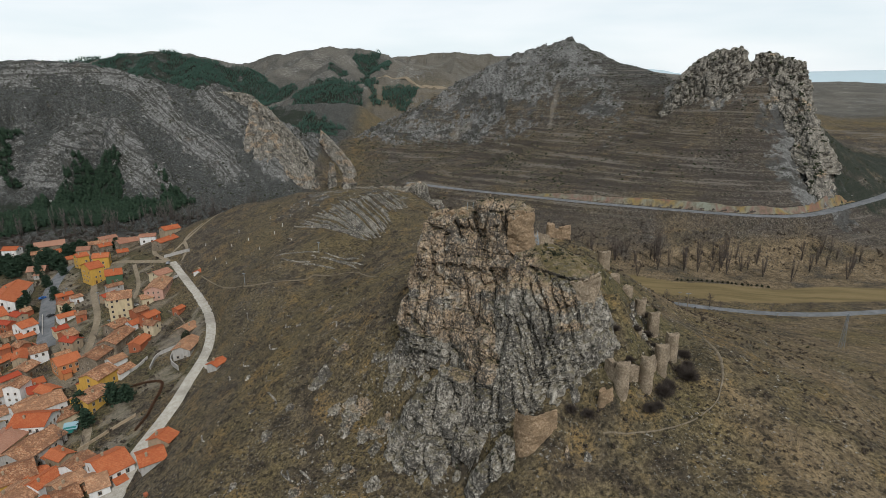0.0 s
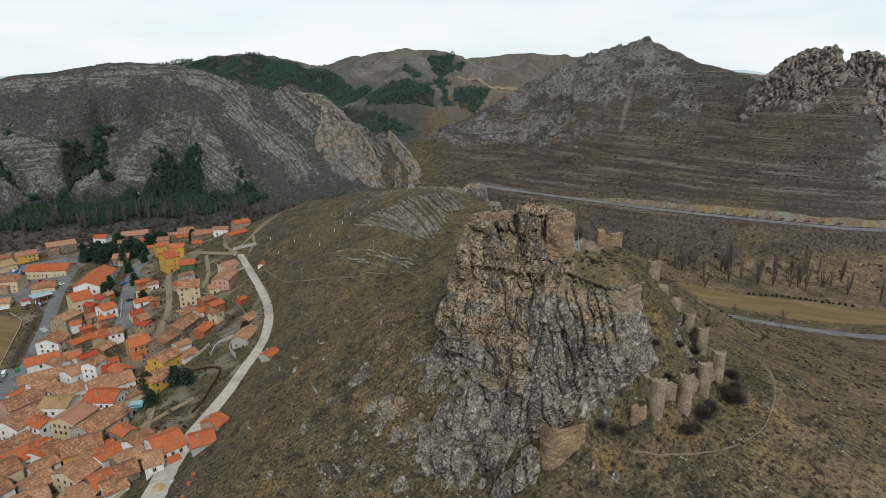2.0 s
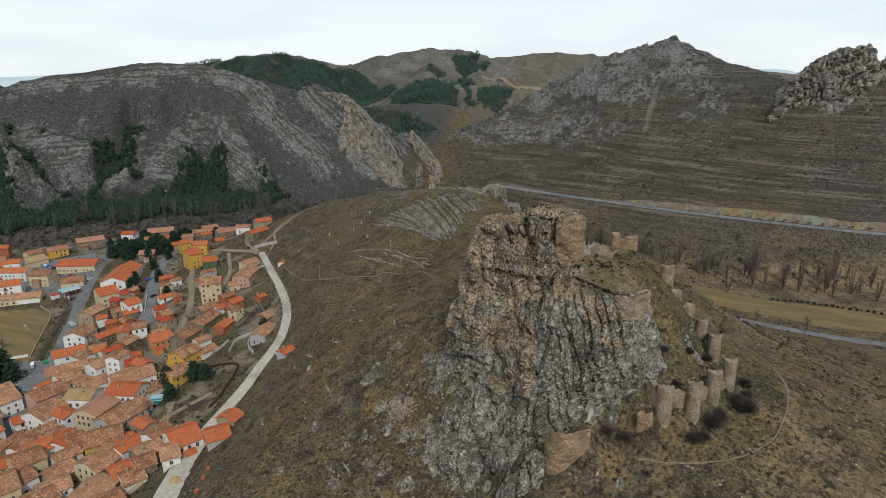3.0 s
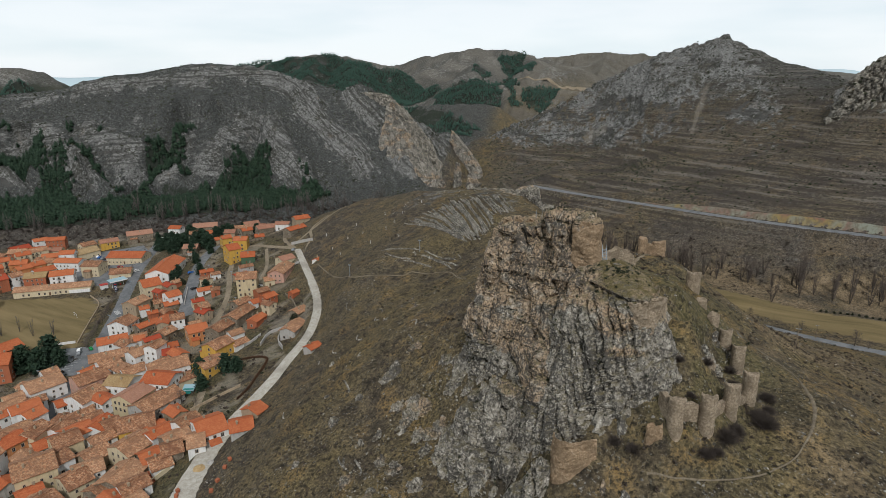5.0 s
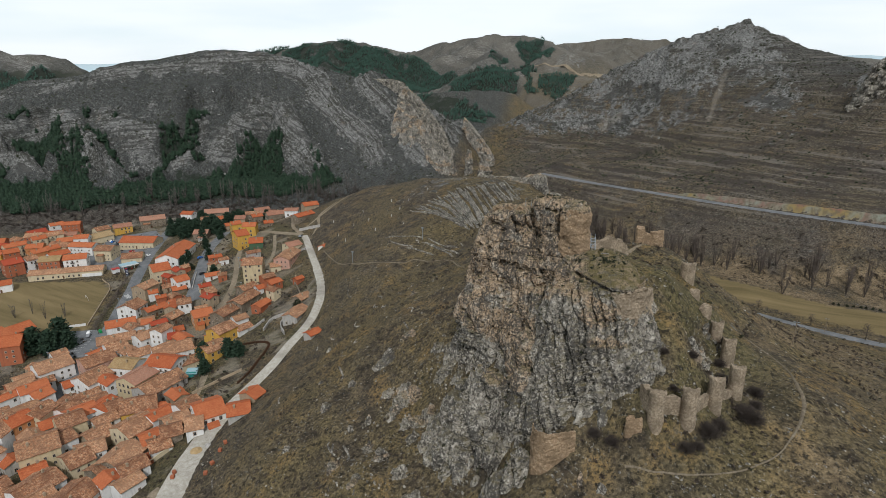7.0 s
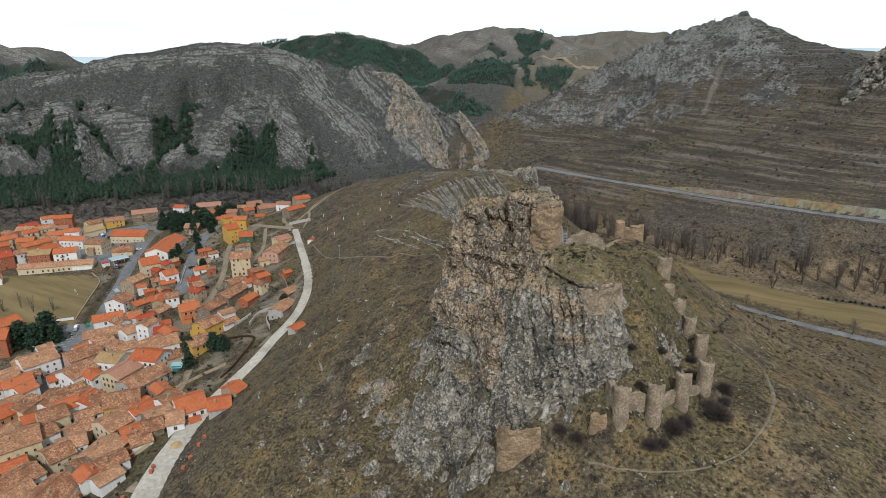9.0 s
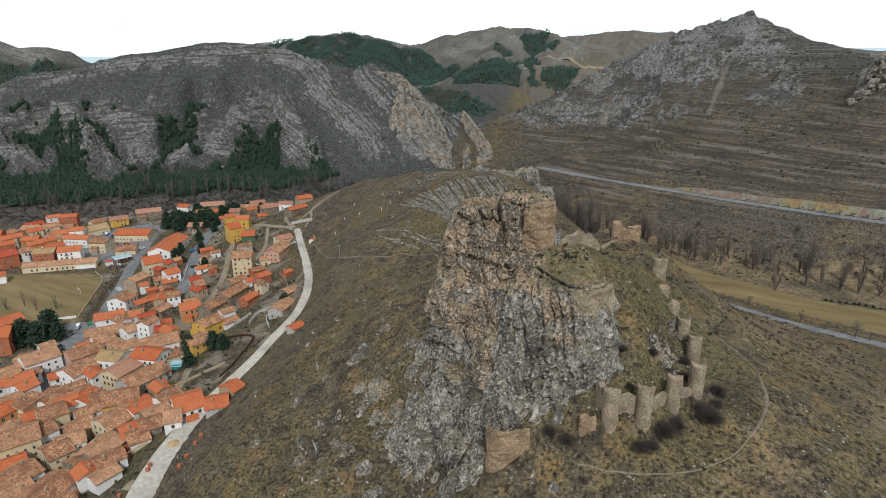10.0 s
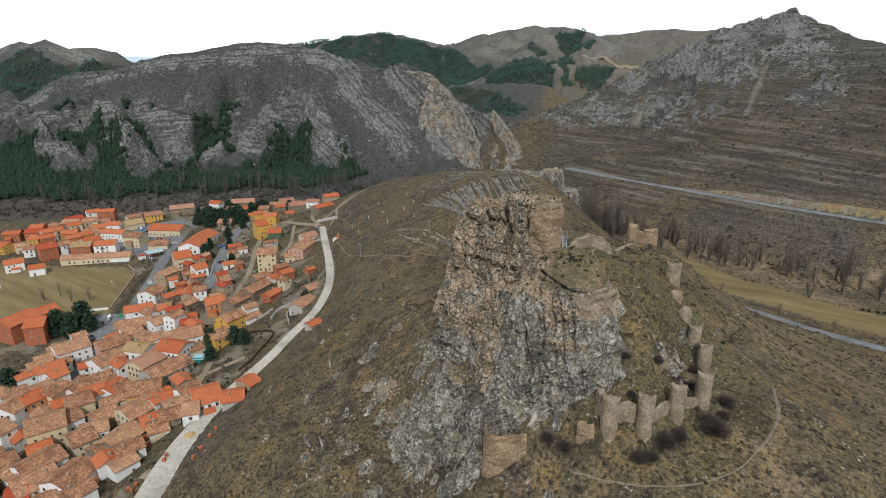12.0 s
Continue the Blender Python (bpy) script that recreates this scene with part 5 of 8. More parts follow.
def bake(name, bm, material, soft=False):
    me = bpy.data.meshes.new(name)
    bmesh.ops.recalc_face_normals(bm, faces=bm.faces)
    bm.to_mesh(me)
    bm.free()
    me.materials.append(material)
    if soft:
        me.polygons.foreach_set("use_smooth", [True] * len(me.polygons))
    return me


def part(name, data, parent, m=None, label="", material=None):
    """Links a mesh (or a bmesh, with its material) as one object under a thing or a part."""
    if isinstance(data, bmesh.types.BMesh):
        data = bake(name, data, material)
    ob = new(name, data)
    ob.parent = parent
    if m is not None:
        ob.matrix_local = m
    return tagged(ob, label)


def thing(name, m, label, category, group=""):
    ob = new(name)
    ob.empty_display_size = 0.3
    ob.matrix_world = m
    return tagged(ob, label, category, group)


def make_window(w, h):
    bm = bmesh.new()
    t = 0.14
    for b in ((-w / 2 - t, -0.04, -h / 2 - t, -w / 2, 0.06, h / 2 + t), (w / 2, -0.04, -h / 2 - t, w / 2 + t, 0.06, h / 2 + t), (-w / 2, -0.04, h / 2, w / 2, 0.06, h / 2 + t), (-w / 2 - t, -0.04, -h / 2 - t - 0.08, w / 2 + t, 0.14, -h / 2 - t + 0.001), (-0.03, -0.02, -h / 2 - t, 0.03, 0.04, h / 2)):
        box(bm, *b)
    frame_mesh = bake("window", bm, M_FRAME)
    bm = bmesh.new()
    box(bm, -w / 2, -0.05, -h / 2 - t, w / 2, 0.015, h / 2)
    return frame_mesh, bake("pane", bm, M_PANE)


WINDOWS = [make_window(0.9, 1.15), make_window(1.0, 1.3), make_window(0.75, 0.9)]


def make_door():
    bm = bmesh.new()
    box(bm, -0.55, -0.03, 0, 0.55, 0.05, 2.1)
    box(bm, -0.42, 0.05, 0.2, -0.06, 0.08, 1.9)
    box(bm, 0.06, 0.05, 0.2, 0.42, 0.08, 1.9)
    return bake("door", bm, M_WOOD)


def make_chimney():
    bm = bmesh.new()
    box(bm, -0.35, -0.3, -0.8, 0.35, 0.3, 1.1)
    box(bm, -0.45, -0.4, 1.1, 0.45, 0.4, 1.22)
    box(bm, -0.25, -0.2, 1.22, 0.25, 0.2, 1.5)
    return bake("chimney", bm, WALLS["tan"])


def make_balcony():
    bm = bmesh.new()
    box(bm, -1.3, 0, -0.12, 1.3, 0.8, 0)
    for i in range(14):
        x = -1.28 + i * 2.56 / 13
        box(bm, x - 0.02, 0.75, 0, x + 0.02, 0.79, 0.95)
    box(bm, -1.3, 0.74, 0.95, 1.3, 0.8, 1.0)
    return bake("balcony", bm, M_PANE)


DOOR, CHIMNEY, BALCONY = make_door(), make_chimney(), make_balcony()
ROOF_WORDS = {"bright": "new bright orange", "red": "plain red", "old": "weathered mottled orange", "pink": "faded pinkish", "pale": "straw-coloured", "brown": "brown mottled"}
WALL_WORDS = {"brick": "red brick", "stone": "rubble stone", "green": "dark green", "white": "white plastered", "cream": "cream plastered", "beige": "beige plastered", "yellow": "yellow plastered", "orange": "orange plastered", "pink": "pink plastered", "tan": "tan plastered", "grey": "grey rendered"}
PITCH = 0.40
dice = random.Random(7)


BUILT = []


def house(x, y, z, length, width, height, turn, wall, roof):
    """A gabled house: walls down into the slope, a tiled roof with overhang, windows, a door and a chimney."""
    BUILT.append((x, y, max(length, width) / 2))
    if wall in ("cream", "grey", "tan", "stone") and y < 262 and height > 4.4 and dice.random() < 0.35:
        wall = "white"
    storeys = max(1, round(height / 2.9))
    size = "small" if height < 4.6 else ("tall" if height > 8.4 else "two-storey")
    root = thing("house", pose(x, y, z, 0, 0, turn), f"{size} {WALL_WORDS[wall]} house with a {ROOF_WORDS[roof]} tiled roof", "house", "village houses")
    a, b, rise = length / 2, width / 2, width / 2 * PITCH
    bm = bmesh.new()
    lo = -7.0
    ring = [(-a, -b), (a, -b), (a, b), (-a, b)]
    low = [bm.verts.new((px, py, lo)) for px, py in ring]
    top = [bm.verts.new((px, py, height)) for px, py in ring]
    peak = [bm.verts.new((-a, 0, height + rise)), bm.verts.new((a, 0, height + rise))]
    for i in range(4):
        j = (i + 1) % 4
        if i == 1:
            bm.faces.new((low[1], low[2], top[2], peak[1], top[1]))
        elif i == 3:
            bm.faces.new((low[3], low[0], top[0], peak[0], top[3]))
        else:
            bm.faces.new((low[i], low[j], top[j], top[i]))
    bm.faces.new((top[0], top[1], peak[1], peak[0]))
    bm.faces.new((top[3], peak[0], peak[1], top[2]))
    part("wall", bm, root, material=WALLS[wall])
    # roof: two thick, slightly sagging slopes and a ridge of cap tiles
    bm = bmesh.new()
    over, thick = 0.45, 0.22
    nx, ny = max(3, int(length / 1.1)), max(3, int(b / 0.9))
    sag = 0.10 if roof in ("old", "brown") else 0.03
    seed = x * 0.37 + y * 0.21
    for side in (-1, 1):
        rows = []
        for j in range(ny + 1):
            s = j / ny
            row = []
            for i in range(nx + 1):
                u = -a - over + (length + 2 * over) * i / nx
                v = s * (b + over)
                wob = sag * (noise.noise((u * 0.45 + seed, v * 0.5 * side, seed)) + 0.5 * noise.noise((u * 1.7, v * 1.7 + seed, side)))
                row.append((u, side * v, height + rise - v * PITCH + 0.16 + wob))
            rows.append(row)
        upper = [[bm.verts.new(q) for q in row] for row in rows]
        lower = [[bm.verts.new((q[0], q[1], q[2] - thick)) for q in row] for row in (rows[0], rows[-1])]
        for j in range(ny):
            for i in range(nx):
                bm.faces.new((upper[j][i], upper[j][i + 1], upper[j + 1][i + 1], upper[j + 1][i]))
        for i in range(nx):
            bm.faces.new((upper[-1][i], upper[-1][i + 1], lower[1][i + 1], lower[1][i]))
            bm.faces.new((lower[0][i], lower[1][i], lower[1][i + 1], lower[0][i + 1]))
        for i in (0, nx):
            bm.faces.new([upper[j][i] for j in range(ny + 1)] + [lower[1][i], lower[0][i]])
    n = max(4, int(length / 0.8))
    for i in range(n):
        u = -a - over + (length + 2 * over) * i / n
        w = (length + 2 * over) / n
        box(bm, u, -0.16, height + rise + 0.1, u + w * 0.96, 0.16, height + rise + 0.27 + 0.02 * (i % 2))
    part("roof", bm, root, material=ROOFS[roof])
    # a lean-to against one long wall
    if length > 7 and height > 4.4 and dice.random() < 0.5:
        s, deep = dice.choice((-1, 1)), dice.uniform(1.8, 2.8)
        x0 = dice.uniform(-a, -0.1 * a)
        x1, h1 = x0 + dice.uniform(0.5, 0.9) * a, height * dice.uniform(0.5, 0.72)
        bm = bmesh.new()
        v = box(bm, x0, min(s * b, s * (b + deep)), lo, x1, max(s * b, s * (b + deep)), h1)
        for q in v[4:]:
            q.co.z -= 0.32 * (abs(q.co.y) - b)
        wing = part("lean_to", bm, root, material=WALLS[dice.choice((wall, "white", "tan", "grey"))])
        bm = bmesh.new()
        v = box(bm, x0 - 0.25, min(s * b, s * (b + deep + 0.35)), h1, x1 + 0.25, max(s * b, s * (b + deep + 0.35)), h1 + 0.18)
        for q in v:
            q.co.z -= 0.32 * (abs(q.co.y) - b) - 0.03
        part("lean_to_roof", bm, wing, material=ROOFS[dice.choice((roof, "old", "bright", "brown"))])
    if dice.random() < 0.75:
        s = dice.choice((-1, 1)) * b * 0.35
        part("chimney", CHIMNEY, root, pose(dice.uniform(-a, a) * 0.6, s, height + rise - abs(s) * PITCH, 0, 0, 0))
    shape = WINDOWS[dice.randrange(3)]
    gap = dice.uniform(2.5, 3.4)
    faces = [(0, -b, 180, length), (0, b, 0, length), (a, 0, -90, width), (-a, 0, 90, width)]
    for k, (fx, fy, spin, run) in enumerate(faces):
        m = pose(fx, fy, 0, 0, 0, spin)
        count = max(1, int((run - 1.0) / gap))
        for f in range(storeys):
            for c in range(count):
                u = (c - (count - 1) / 2) * gap + dice.uniform(-0.15, 0.15)
                if dice.random() < (0.62 if height < 4 else 0.34 if height < 5.2 else 0.18 if k != 1 else 0.55):
                    continue
                zc = 1.5 + f * 2.85
                if zc + 0.9 > height + (rise * 0.5 if k > 1 and abs(u) < run * 0.2 else 0):
                    continue
                if f == 0 and k == 0 and c == count // 2:
                    part("door", DOOR, root, m @ pose(u, 0, 0))
                    continue
                win = part("window", shape[0], root, m @ pose(u, 0, zc))
                part("pane", shape[1], win)
                if f and wall in ("white", "cream") and height > 8.4 and k in (0, 3) and c % 2 == 0:
                    part("balcony", BALCONY, root, m @ pose(u, 0, zc - 0.95), "dark iron balcony railing")
    return root


house(-417.8, 339.0, -18.5, 12.5, 10, 6, 29, "brick", "old")
house(-426.2, 331.7, -18.4, 10.5, 9, 4, 1, "grey", "old")
house(-397.5, 353.3, -18.6, 10.8, 9, 5, 30, "cream", "pink")
house(-372.9, 324.7, -18.9, 16.6, 10, 7, 4, "cream", "old")
house(-354.9, 327.9, -18.6, 19.1, 10, 7, 11, "white", "bright")
house(-402.7, 298.5, -19.2, 9.9, 10, 6, 12, "yellow", "bright")
house(-410.2, 278.9, -19.9, 8.8, 10, 6, 2, "yellow", "bright")
house(-401.0, 284.4, -19.8, 8.4, 9, 5, 62, "cream", "old")
house(-385.4, 280.6, -20.0, 7.0, 9, 6, 43, "white", "old")
house(-368.2, 281.4, -20.2, 11.2, 12, 9, 66, "brick", "red")
house(-362.1, 290.1, -19.9, 7.1, 10, 9, 71, "white", "old")
house(-373.6, 305.5, -19.4, 9.2, 9, 8, 74, "orange", "bright")
house(-373.8, 316.7, -19.1, 8.1, 9, 7, 70, "orange", "bright")
house(-346.9, 293.6, -19.9, 13.2, 11, 9, 32, "brick", "pale")
house(-333.1, 301.3, -19.6, 14.2, 11, 9, 38, "white", "bright")
house(-328.5, 289.5, -20.2, 45.5, 10, 4, 32, "cream", "old")
house(-368.3, 257.0, -20.9, 11.2, 10, 6, 59, "white", "bright")
house(-346.4, 257.8, -20.9, 9.0, 9, 5, 51, "white", "bright")
house(-368.3, 378.2, -16.9, 13.6, 10, 6, 55, "yellow", "pink")
house(-353.4, 396.9, -14.8, 19.6, 12, 7, 46, "stone", "pink")
house(-368.7, 354.1, -18.0, 17.7, 13, 5, 73, "cream", "pale")
house(-321.4, 349.4, -15.8, 26.8, 15, 5, 14, "cream", "bright")
house(-327.7, 322.8, -18.2, 12.6, 12, 8, 14, "cream", "brown")
house(-303.1, 321.7, -17.3, 13.5, 12, 4, 33, "cream", "old")
house(-263.2, 320.7, -13.6, 34.6, 15, 8, -70, "white", "bright")
house(-254.2, 294.5, -16.1, 10.7, 15, 8, 54, "cream", "bright")
house(-333.7, 419.0, -12.1, 10.4, 9, 5, 9, "white", "bright")
house(-305.2, 421.5, -9.0, 19.5, 12, 5, 34, "stone", "pink")
house(-275.8, 364.3, -9.9, 10.4, 10, 5, 21, "stone", "pink")
house(-222.2, 339.5, -4.4, 8.2, 13, 10, 54, "yellow", "bright")
house(-227.7, 359.4, -1.8, 9.4, 9, 8, 21, "yellow", "bright")
house(-248.4, 370.1, -4.9, 7.0, 8, 8, 51, "yellow", "bright")
house(-206.7, 335.5, -2.3, 9.0, 11, 5, 30, "green", "bright")
house(-224.1, 378.0, 0.9, 6.5, 7, 3, 36, "stone", "bright")
house(-191.1, 374.1, 9.4, 16.1, 8, 4, 71, "stone", "bright")
house(-144.5, 320.5, 6.4, 8.4, 6, 3, 84, "white", "bright")
house(-170.3, 322.3, 2.9, 9.7, 9, 4.5, 63, "cream", "pink")
house(-162.7, 303.7, 0.8, 19.0, 10, 6, -81, "pink", "old")
house(-174.4, 284.9, -3.7, 11.1, 12, 11, 26, "beige", "old")
house(-166.0, 294.3, -1.2, 5.8, 7, 4, 42, "cream", "old")
house(-197.0, 284.2, -6.8, 5.0, 5, 4, 34, "brick", "old")
house(-169.6, 269.5, -6.5, 9.6, 8, 4, 71, "stone", "old")
house(-162.2, 256.2, -8.2, 17.3, 9, 5, 89, "stone", "old")
house(-148.6, 252.1, -7.2, 9.6, 6, 4, 88, "brick", "bright")
house(-126.4, 257.6, -1.5, 8.0, 7, 3, 75, "stone", "old")
house(-118.8, 238.1, -3.3, 12.9, 8, 5, -89, "grey", "old")
house(-139.8, 277.1, -0.6, 5.0, 4, 4, 71, "brick", "bright")
house(-93.0, 209.0, 5.2, 6.2, 5, 2.6, 70, "grey", "bright")
house(-192.1, 264.6, -10.5, 5.5, 9, 5, 63, "brick", "old")
house(-152.1, 223.0, -13.0, 11.4, 10, 8, 77, "yellow", "old")
house(-148.9, 210.8, -14.4, 11.2, 10.3, 6, 71, "yellow", "old")
house(-178.1, 240.4, -13.5, 9.7, 11, 6, 50, "orange", "bright")
house(-164.1, 242.0, -11.2, 13.6, 9, 6, 86, "stone", "old")
house(-223.9, 278.1, -13.7, 7.8, 10, 7, 63, "white", "bright")
house(-222.0, 273.9, -14.0, 7.7, 7, 3, 52, "stone", "bright")
house(-245.5, 271.9, -18.2, 12.1, 10, 7, -90, "tan", "old")
house(-235.3, 266.9, -17.4, 5.0, 6, 5, 50, "white", "bright")
house(-234.3, 249.2, -19.9, 10.9, 12, 6, -81, "white", "old")
house(-224.2, 230.6, -21.2, 14.3, 10, 6, 46, "cream", "bright")
house(-218.7, 250.0, -17.6, 12.1, 7, 4, 72, "stone", "bright")
house(-199.0, 241.4, -16.2, 8.8, 8, 4, 86, "stone", "old")
house(-199.7, 252.4, -14.3, 7.0, 9, 6, 42, "white", "brown")
house(-209.2, 252.8, -15.7, 11.4, 6, 4, -60, "tan", "bright")
house(-209.2, 233.7, -18.9, 5.0, 7, 5, 39, "white", "bright")
house(-212.2, 215.7, -21.6, 17.5, 10.3, 6, 46, "tan", "old")
house(-195.3, 217.6, -19.4, 9.3, 9.2, 7, 73, "white", "old")
house(-186.0, 219.1, -18.1, 8.1, 7, 10, -87, "white", "old")
house(-180.3, 221.0, -17.1, 5.2, 8, 5, 39, "white", "red")
house(-169.3, 207.3, -17.7, 17.4, 12.6, 7, 51, "white", "old")
house(-161.6, 194.4, -18.4, 13.2, 11.5, 9, 6, "white", "bright")
house(-204.1, 207.2, -21.7, 9.2, 11.5, 7, 63, "tan", "old")
house(-188.5, 205.8, -20.2, 10.1, 9.2, 5, 62, "cream", "old")
house(-183.8, 194.2, -21.1, 11.8, 10.3, 7, 7, "white", "pale")
house(-166.6, 183.4, -20.5, 14.3, 11.5, 9, 85, "beige", "pink")
house(-155.2, 182.9, -19.1, 18.5, 12.6, 6, 77, "grey", "old")
house(-151.4, 167.2, -20.3, 13.0, 12.6, 7, 42, "yellow", "old")
house(-163.6, 166.1, -21.8, 6.1, 11.5, 6, 65, "tan", "old")
house(-113.4, 162.8, -11.4, 10.1, 13.8, 6, 52, "white", "bright")
house(-97.3, 160.2, -4.7, 7.8, 9.2, 4, 37, "grey", "bright")
house(-96.9, 168.5, -3.2, 5.6, 8, 4, 80, "tan", "bright")
house(-273.5, 194.6, -24.7, 15.9, 14.9, 10, -88, "brick", "bright")
house(-259.5, 197.2, -24.8, 9.4, 14.9, 10, 36, "brick", "bright")
house(-270.8, 208.9, -23.9, 11.1, 12, 9, 76, "brick", "bright")
house(-223.4, 187.7, -24.7, 14.6, 13.8, 7, 67, "cream", "old")
house(-204.1, 195.7, -22.8, 14.0, 12.6, 7, 66, "pink", "old")
house(-192.8, 182.4, -23.1, 12.3, 12.6, 7, 82, "grey", "old")
house(-225.6, 172.9, -25.6, 10.4, 10.3, 5, 68, "brick", "old")
house(-212.0, 168.9, -25.1, 10.8, 9.2, 8, 63, "white", "bright")
house(-204.0, 165.6, -25.0, 7.4, 9.2, 8, 80, "white", "bright")
house(-229.7, 163.5, -26.3, 12.9, 9.2, 4, 48, "stone", "old")
house(-200.7, 154.9, -25.2, 11.4, 11.5, 7, 69, "cream", "brown")
house(-184.0, 162.7, -23.8, 11.3, 10.3, 6, -87, "white", "old")
house(-174.5, 159.5, -23.2, 10.3, 10.3, 7, 69, "white", "bright")
house(-168.9, 165.7, -22.3, 9.3, 10.3, 6, -83, "white", "bright")
house(-193.8, 147.6, -25.0, 8.3, 10.3, 9, 78, "orange", "bright")
house(-195.4, 141.6, -25.1, 13.5, 11.5, 9, -74, "white", "old")
house(-185.6, 128.6, -25.4, 6.6, 11.5, 9, -87, "white", "old")
house(-190.7, 154.6, -25.1, 10.1, 9.2, 9, -81, "cream", "old")
house(-170.9, 151.5, -23.3, 9.3, 11.5, 9, 63, "beige", "old")
house(-165.2, 143.0, -23.3, 6.7, 10.3, 8, 74, "tan", "brown")
house(-167.8, 135.6, -23.9, 12.8, 13.8, 10, 55, "beige", "brown")
house(-150.5, 136.0, -22.2, 8.1, 11.5, 6, 69, "cream", "old")
house(-150.1, 141.5, -21.8, 9.5, 9.2, 6, 53, "white", "old")
house(-156.1, 150.1, -22.0, 9.4, 10.3, 5, 77, "tan", "old")
house(-142.6, 155.1, -19.7, 12.1, 12.6, 6, 78, "cream", "old")
house(-133.5, 139.6, -19.3, 12.4, 11.5, 5, -86, "stone", "old")
house(-135.9, 133.5, -20.3, 6.6, 11.5, 4, 80, "stone", "brown")
house(-151.3, 120.7, -23.2, 13.7, 11.5, 7, 79, "white", "old")
house(-145.7, 114.5, -23.0, 12.8, 13.8, 6, 71, "stone", "old")
house(-133.3, 118.9, -21.2, 13.0, 12.6, 6, -85, "white", "old")
house(-144.8, 108.5, -23.3, 6.2, 12.6, 5, 51, "stone", "red")
house(-123.5, 147.3, -16.4, 6.9, 9.2, 4, 53, "white", "old")
house(-123.0, 153.2, -15.5, 7.0, 9.2, 5, 46, "stone", "old")
house(-113.0, 154.7, -12.2, 5.8, 10.3, 6, 38, "white", "old")
house(-126.5, 159.7, -15.7, 9.3, 9.2, 5, 65, "stone", "old")
house(-143.6, 167.5, -18.9, 7.9, 8, 4, 71, "stone", "bright")
house(-131.2, 151.0, -17.8, 7.1, 9.2, 4, 58, "stone", "bright")
house(-154.4, 123.2, -23.4, 6.2, 9.2, 6, -75, "tan", "old")

# small houses and barns filling the old quarter between the others
QUARTER = [(-222, 96), (-120, 96), (-116, 140), (-120, 160), (-136, 188), (-160, 214), (-212, 236), (-236, 200), (-226, 150)]
LANE_LINES = [[(a, b, 0) for a, b in LANES[k][0]] for k in ("road_lane", "road_cross")] + [STREET, HILL_ROAD]
for gx in range(-232, -112, 5):
    for gy in range(98, 236, 5):
        hx, hy = gx + dice.uniform(-1.5, 1.5), gy + dice.uniform(-1.5, 1.5)
        px, py = np.array([hx]), np.array([hy])
        if not inside(px, py, QUARTER)[0] or min(near_line(px, py, line)[0][0] for line in LANE_LINES) < 6.2:
            continue
        if any(math.hypot(hx - a, hy - b) < 3.4 + r * 0.78 for a, b, r in BUILT):
            continue
        hz = float(ground_z(px, py)[0])
        house(hx, hy, hz, dice.uniform(6.5, 9.5), dice.uniform(6, 8), dice.choice((3.6, 4.4, 5.6, 6.2)), dice.choice((62, 68, 74, -22, -16)), dice.choice(("white", "white", "cream", "tan", "grey")), dice.choice(("old", "old", "old", "bright", "brown")))


def infill(area, step, gap, sizes, heights, turns, walls, roofs, clear):
    """Small houses and barns in an area, off the lanes and the other houses."""
    xs, ys = [p[0] for p in area], [p[1] for p in area]
    for gx in np.arange(min(xs), max(xs), step):
        for gy in np.arange(min(ys), max(ys), step):
            hx, hy = float(gx) + dice.uniform(-2, 2), float(gy) + dice.uniform(-2, 2)
            px, py = np.array([hx]), np.array([hy])
            if not inside(px, py, area)[0] or min(near_line(px, py, line)[0][0] for line in clear) < 6.5:
                continue
            if any(math.hypot(hx - a, hy - b) < gap + r * 0.85 for a, b, r in BUILT):
                continue
            house(hx, hy, float(ground_z(px, py)[0]), dice.uniform(*sizes), dice.uniform(sizes[0] * 0.85, sizes[1] * 0.75), dice.choice(heights), dice.choice(turns), dice.choice(walls), dice.choice(roofs))


CLEAR = LANE_LINES + [[(a, b, 0) for a, b in LANES[k][0]] for k in ("road_parade", "road_track")]
infill([(-250, 282), (-236, 240), (-205, 222), (-160, 200), (-140, 216), (-142, 262), (-172, 300), (-205, 322), (-240, 318)], 8, 4.6, (5.5, 9), (2.8, 3.4, 3.8, 5.6), (50, 62, 70, -25, -15), ("white", "white", "tan", "brick", "cream", "grey"), ("bright", "old", "old", "red", "brown"), CLEAR)
infill([(-440, 300), (-352, 268), (-336, 300), (-345, 330), (-372, 368), (-430, 372)], 10, 6.0, (9, 14), (5.6, 6.4, 8.6), (30, 34, 62, 70), ("white", "brick", "orange", "cream", "white"), ("bright", "bright", "old", "red"), CLEAR)
infill([(-330, 405), (-270, 385), (-215, 385), (-195, 400), (-235, 425), (-300, 440)], 16, 8.0, (8, 13), (3.4, 5.0), (20, 35, 50), ("white", "cream", "stone", "tan"), ("bright", "old", "pink"), CLEAR)


